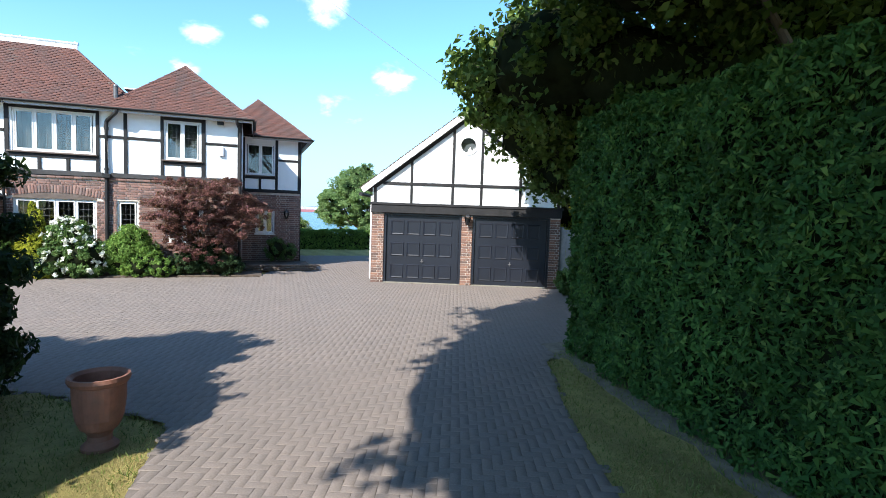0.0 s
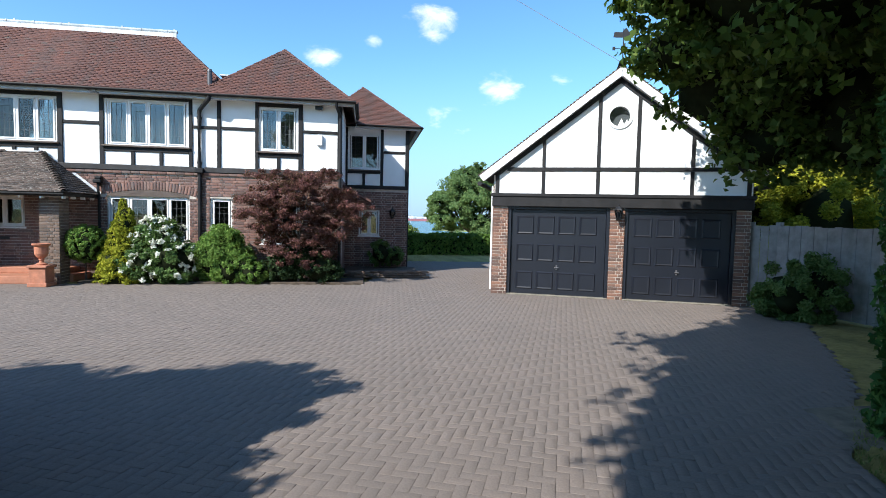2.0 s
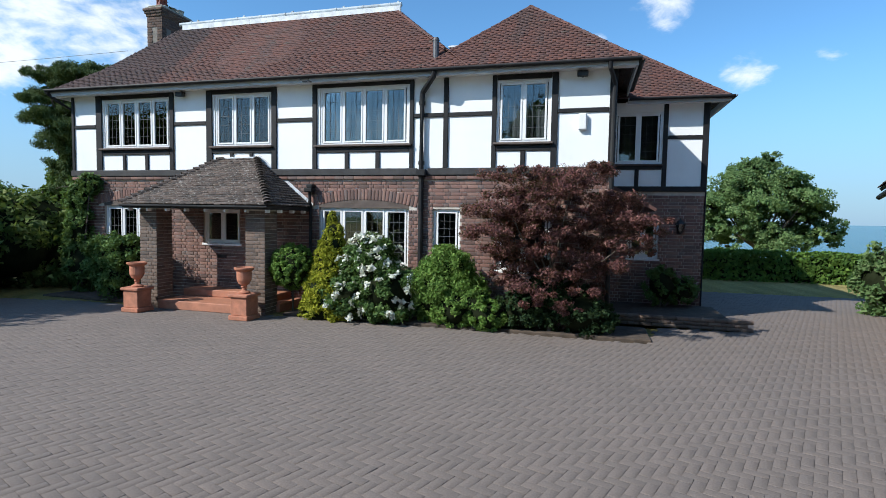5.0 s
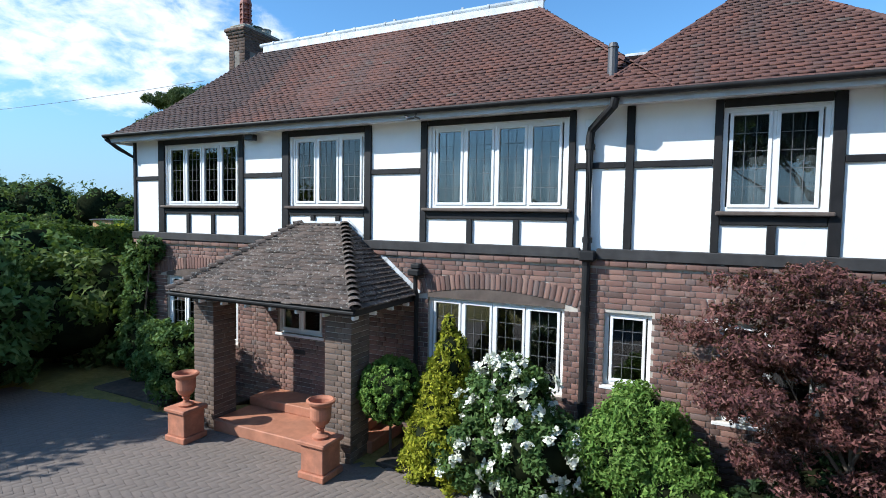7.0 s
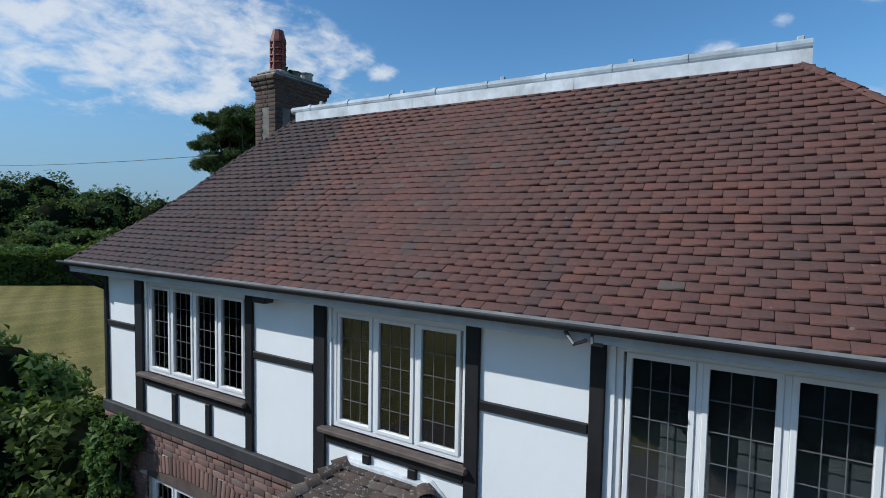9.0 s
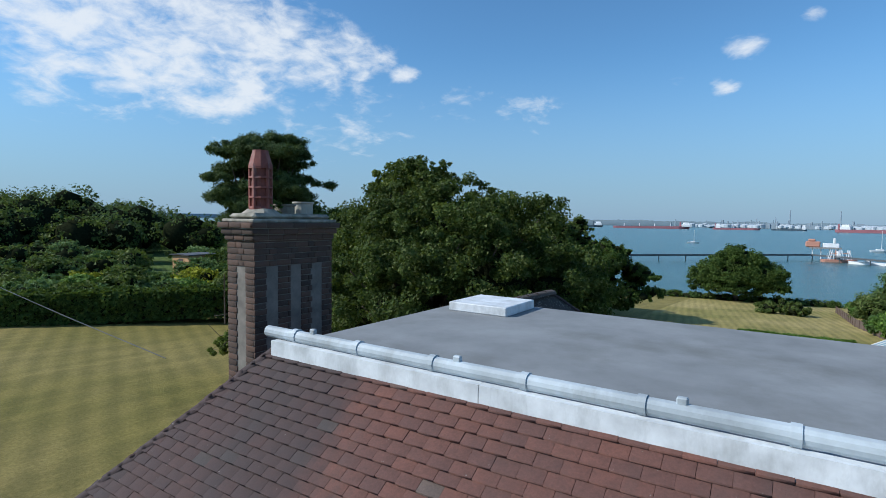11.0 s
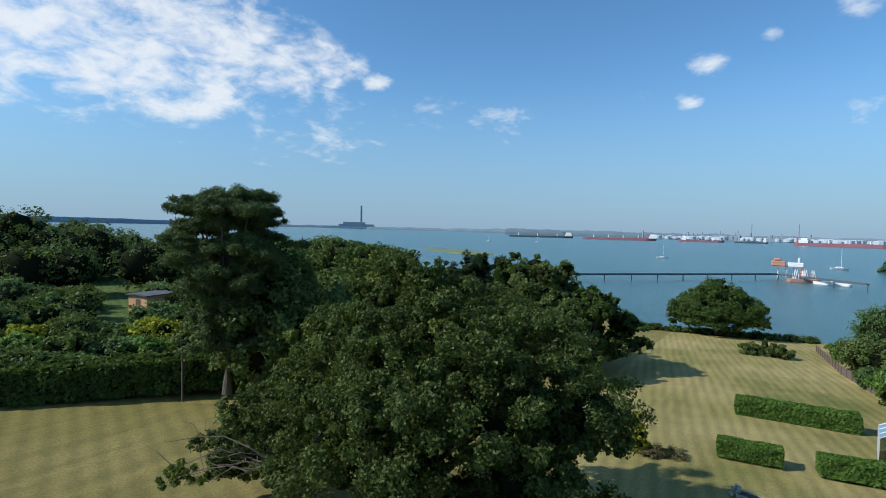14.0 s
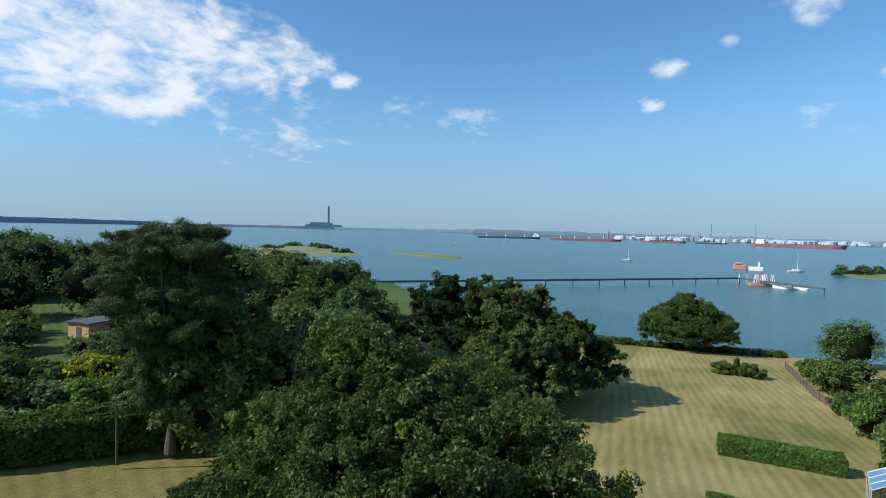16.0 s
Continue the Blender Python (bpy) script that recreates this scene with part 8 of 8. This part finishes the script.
def gantry():
    """White lattice frames on the workboat's deck, with red crossbars."""
    p = polar(-4.0, 292)
    root = thing("gantry", "white lattice gantry standing on the workboat", "gantry", at=pose(p[0], p[1], SEA_Z + 0.9, 0, 0, 14))
    for x in (-3.2, 0.4, 3.4):
        for y in (-1.2, 1.2):
            part("frame_leg", tube(bmesh.new(), [(x - 0.8, y, 0), (x, y, 4.6)], 0.14, 6), M_WHITE, root)
            part("frame_leg", tube(bmesh.new(), [(x + 0.8, y, 0), (x, y, 4.6)], 0.14, 6), M_WHITE, root)
    for z in (1.5, 3.0):
        part("crossbar", tube(bmesh.new(), [(-3.6, 0, z), (3.8, 0, z)], 0.22, 6), M_HULL_ORANGE, root)


gantry()


def yacht(az, D, h, label):
    p = polar(az, D)
    root = thing("sailing_yacht", label, "yacht", "moored yachts", at=pose(p[0], p[1], SEA_Z, 0, 0, 20))
    bm = bmesh.new()
    prof = [(-0.5, -0.7), (0.1, -1), (0.5, 0), (0.1, 1), (-0.5, 0.7)]
    L = h * 0.85
    lo = [bm.verts.new((u * L * 0.9, w * L * 0.1, -0.3)) for u, w in prof]
    hi = [bm.verts.new((u * L, w * L * 0.15, L * 0.1)) for u, w in prof]
    for i in range(5):
        bm.faces.new((lo[i], lo[(i + 1) % 5], hi[(i + 1) % 5], hi[i]))
    bm.faces.new(hi)
    box(bm, -L * 0.2, L * 0.12, -L * 0.08, L * 0.08, L * 0.1, L * 0.17)
    part("hull", bm, M_WHITE, root)
    part("mast", tube(bmesh.new(), [(0.05 * L, 0, L * 0.1), (0.05 * L, 0, h)], 0.12, 6, 0.07), M_WHITE, root)


yacht(8.0, 470, 11, "white moored sailing yacht with bare mast")
yacht(-6.5, 420, 13, "white moored sailing yacht with bare mast")
yacht(25.8, 860, 10, "small white moored yacht far out")
yacht(20.6, 900, 9, "small white moored yacht far out")


def spit(name, label, pts, h, mat, green):
    """A low island: a rounded sheet above the water."""
    root = thing(name, label, "island")
    bm = bmesh.new()
    c = Vector((sum(p[0] for p in pts) / len(pts), sum(p[1] for p in pts) / len(pts), SEA_Z + h))
    ring = [bm.verts.new((p[0], p[1], SEA_Z - 0.2)) for p in pts]
    mid = [bm.verts.new(((p[0] * 0.9 + c.x * 0.1), (p[1] * 0.9 + c.y * 0.1), SEA_Z + h)) for p in pts]
    n = len(pts)
    for i in range(n):
        bm.faces.new((ring[i], ring[(i + 1) % n], mid[(i + 1) % n], mid[i]))
    bm.faces.new(mid)
    part("shingle", bm, mat, root)
    if green:
        rng = np.random.default_rng(300)
        bl = [(p[0] * 0.75 + c.x * 0.25, p[1] * 0.75 + c.y * 0.25, SEA_Z + h, 9, 9, 3.0) for p in pts[:green]]
        foliage("scrub", root, L_WOOD, bl, 4000, 1.2, rng, 12, 0.4, 0.8)


spit("marsh_spit", "low green marsh spit with scrub", [polar(a, d) for a, d in ((46, 560), (43, 640), (40.5, 620), (39, 560), (36.5, 455), (36.0, 425), (40, 415), (46, 420), (50, 430), (52, 520))], 0.9, M_SPIT, 5)
spit("shingle_spit", "sandy shingle spit in the estuary", [polar(a, d) for a, d in ((33, 520), (30, 505), (27, 470), (25.2, 440), (25.0, 415), (26.5, 405), (29, 425), (32, 480))], 0.7, M_SPIT, 0)
spit("shingle_spit", "pale shingle point off the shore", [polar(a, d) for a, d in ((-9.5, 420), (-11, 455), (-16, 470), (-19, 430), (-16, 385), (-11, 390))], 0.9, M_SPIT, 2)


def far_shore():
    root = thing("far_shore", "blue-grey wooded far shore with haze in its colour", "shoreline", kind="structure")
    rng = np.random.default_rng(310)

    def strip(a0, a1, d0, d1, h0, h1, name="wooded_shore", mat=None):
        n = 160
        v, f = [], []
        for k in range(n + 1):
            t = k / n
            az, D = a0 + (a1 - a0) * t, d0 + (d1 - d0) * t
            h = (h0 + (h1 - h0) * t) * (0.85 + 0.3 * noise.noise(Vector((k * 0.09, a0, 0))) + 0.05 * rng.uniform(-1, 1))
            for q, z in ((0, SEA_Z - 1), (0, SEA_Z + max(h, 1)), (120, SEA_Z + max(h, 1) * 0.9), (120, SEA_Z - 1)):
                v.append(polar(az, D + q, z))
        for k in range(n):
            b = 4 * k
            f += [(b, b + 4, b + 5, b + 1), (b + 1, b + 5, b + 6, b + 2), (b + 2, b + 6, b + 7, b + 3)]
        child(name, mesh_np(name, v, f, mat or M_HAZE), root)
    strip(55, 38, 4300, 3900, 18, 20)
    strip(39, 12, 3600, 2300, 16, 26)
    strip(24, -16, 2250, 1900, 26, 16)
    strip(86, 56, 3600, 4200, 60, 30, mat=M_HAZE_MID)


far_shore()


def refinery():
    root = thing("oil_refinery", "white tanks and columns of a far refinery, haze in their colour", "refinery", kind="stuff")
    rng = np.random.default_rng(320)
    bm = bmesh.new()
    for k in range(90):
        az = rng.uniform(-13, 9)
        D = rng.uniform(1750, 1900)
        p = polar(az, D)
        r, h = rng.uniform(7, 16), rng.uniform(4, 9.5)
        lathe(bm, [(r, 0), (r, h), (r * 0.3, h + 2)], 10, (p[0], p[1], SEA_Z + 2))
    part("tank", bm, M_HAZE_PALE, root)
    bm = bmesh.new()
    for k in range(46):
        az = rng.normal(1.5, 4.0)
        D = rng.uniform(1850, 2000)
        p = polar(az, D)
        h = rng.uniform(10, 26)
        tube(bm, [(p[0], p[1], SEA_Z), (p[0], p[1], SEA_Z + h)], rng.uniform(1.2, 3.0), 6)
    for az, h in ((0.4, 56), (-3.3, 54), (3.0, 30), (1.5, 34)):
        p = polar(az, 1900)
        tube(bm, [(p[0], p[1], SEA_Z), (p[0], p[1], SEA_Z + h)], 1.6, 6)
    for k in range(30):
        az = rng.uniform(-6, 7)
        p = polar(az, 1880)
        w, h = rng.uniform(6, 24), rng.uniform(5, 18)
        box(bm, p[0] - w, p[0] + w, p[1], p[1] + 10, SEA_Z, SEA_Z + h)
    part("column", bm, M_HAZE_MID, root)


refinery()


def power_station():
    p = polar(39.6, 3700)
    root = thing("power_station", "far power station with one tall chimney, haze in its colour", "power station", at=pose(p[0], p[1], SEA_Z, 0, 0, 40))
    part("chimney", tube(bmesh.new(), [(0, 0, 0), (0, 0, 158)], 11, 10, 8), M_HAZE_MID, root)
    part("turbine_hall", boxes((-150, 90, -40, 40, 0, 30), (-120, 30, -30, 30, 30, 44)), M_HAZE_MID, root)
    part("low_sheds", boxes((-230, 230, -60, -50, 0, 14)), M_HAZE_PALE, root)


power_station()


# ---- grass on the verges ----
def verge_grass():
    rng = np.random.default_rng(330)
    pts = []
    n = 60000
    x = rng.uniform(-1.5, 9.6, n)
    y = rng.uniform(-17.5, -9.8, n)
    ok = ~in_paved(x, y) & ((x < 3.6) | (x > 6.6))
    x, y = x[ok], y[ok]
    m = len(x)
    h = rng.uniform(0.02, 0.06, m)
    a = rng.uniform(0, 2 * np.pi, m)
    w = 0.006
    lean = rng.normal(0, 0.025, (m, 2))
    base = np.c_[x, y, np.full(m, -0.005)]
    d = np.c_[np.cos(a), np.sin(a), np.zeros(m)] * w
    tip = base + np.c_[lean, h]
    v = np.stack([base - d, base + d, tip], 1).reshape(-1, 3)
    f = np.arange(3 * m).reshape(-1, 3)
    root = thing("verge_grass", "short dry green grass on the drive verges", "grass", kind="stuff")
    ob = child("blades", mesh_np("blades", v, f, L_BLADE), root)
    tagged(ob, kind="stuff")


verge_grass()


# ---- paving ----
def paving():
    root = thing("paving", "brown-grey block paved drive laid in herringbone", "paving", kind="structure")
    bm = bmesh.new()
    bm.faces.new([bm.verts.new((x, y, -0.006)) for x, y in PAVED])
    bmesh.ops.triangulate(bm, faces=bm.faces[:])
    bmesh.ops.recalc_face_normals(bm, faces=bm.faces[:])
    part("joint_bed", bm, M_SAND, root)
    u, c, s = 0.095, math.cos(radians(-21.3)), math.sin(radians(-21.3))
    rng = np.random.default_rng(340)
    I, J = np.meshgrid(np.arange(-330, 330), np.arange(-330, 330))
    k = (I - J) % 4
    out = []
    for kind, ku in ((0, 0), (1, 3)):
        m = k == ku
        i, j = I[m], J[m]
        w, h = (2, 1) if kind == 0 else (1, 2)
        cx, cy = (i + w / 2) * u, (j + h / 2) * u
        X, Y = 5 + c * cx - s * cy, -8 + s * cx + c * cy
        ok = in_paved(X, Y) & (Y > -19)
        for a, b in zip(i[ok], j[ok]):
            x0, y0 = a * u + rng.uniform(0.0008, 0.0024), b * u + rng.uniform(0.0008, 0.0024)
            lw, lh = w * u - 0.0032, h * u - 0.0032
            tz = rng.normal(0, 0.0008)
            o = (5 + c * x0 - s * y0, -8 + s * x0 + c * y0, tz)
            out.append(frame_m(o, (c * lw, s * lw, rng.normal(0, 0.0009)), (0, 0, -0.03), (-s * lh, c * lh, rng.normal(0, 0.0006))))
    out.sort(key=lambda m: (m[0, 3] - 5.2) ** 2 + (m[1, 3] + 12.4) ** 2)
    pieces("paving_block", root, M_PAVE, out, 300, block_template(0.025), rest_label="herringbone paving blocks")


paving()
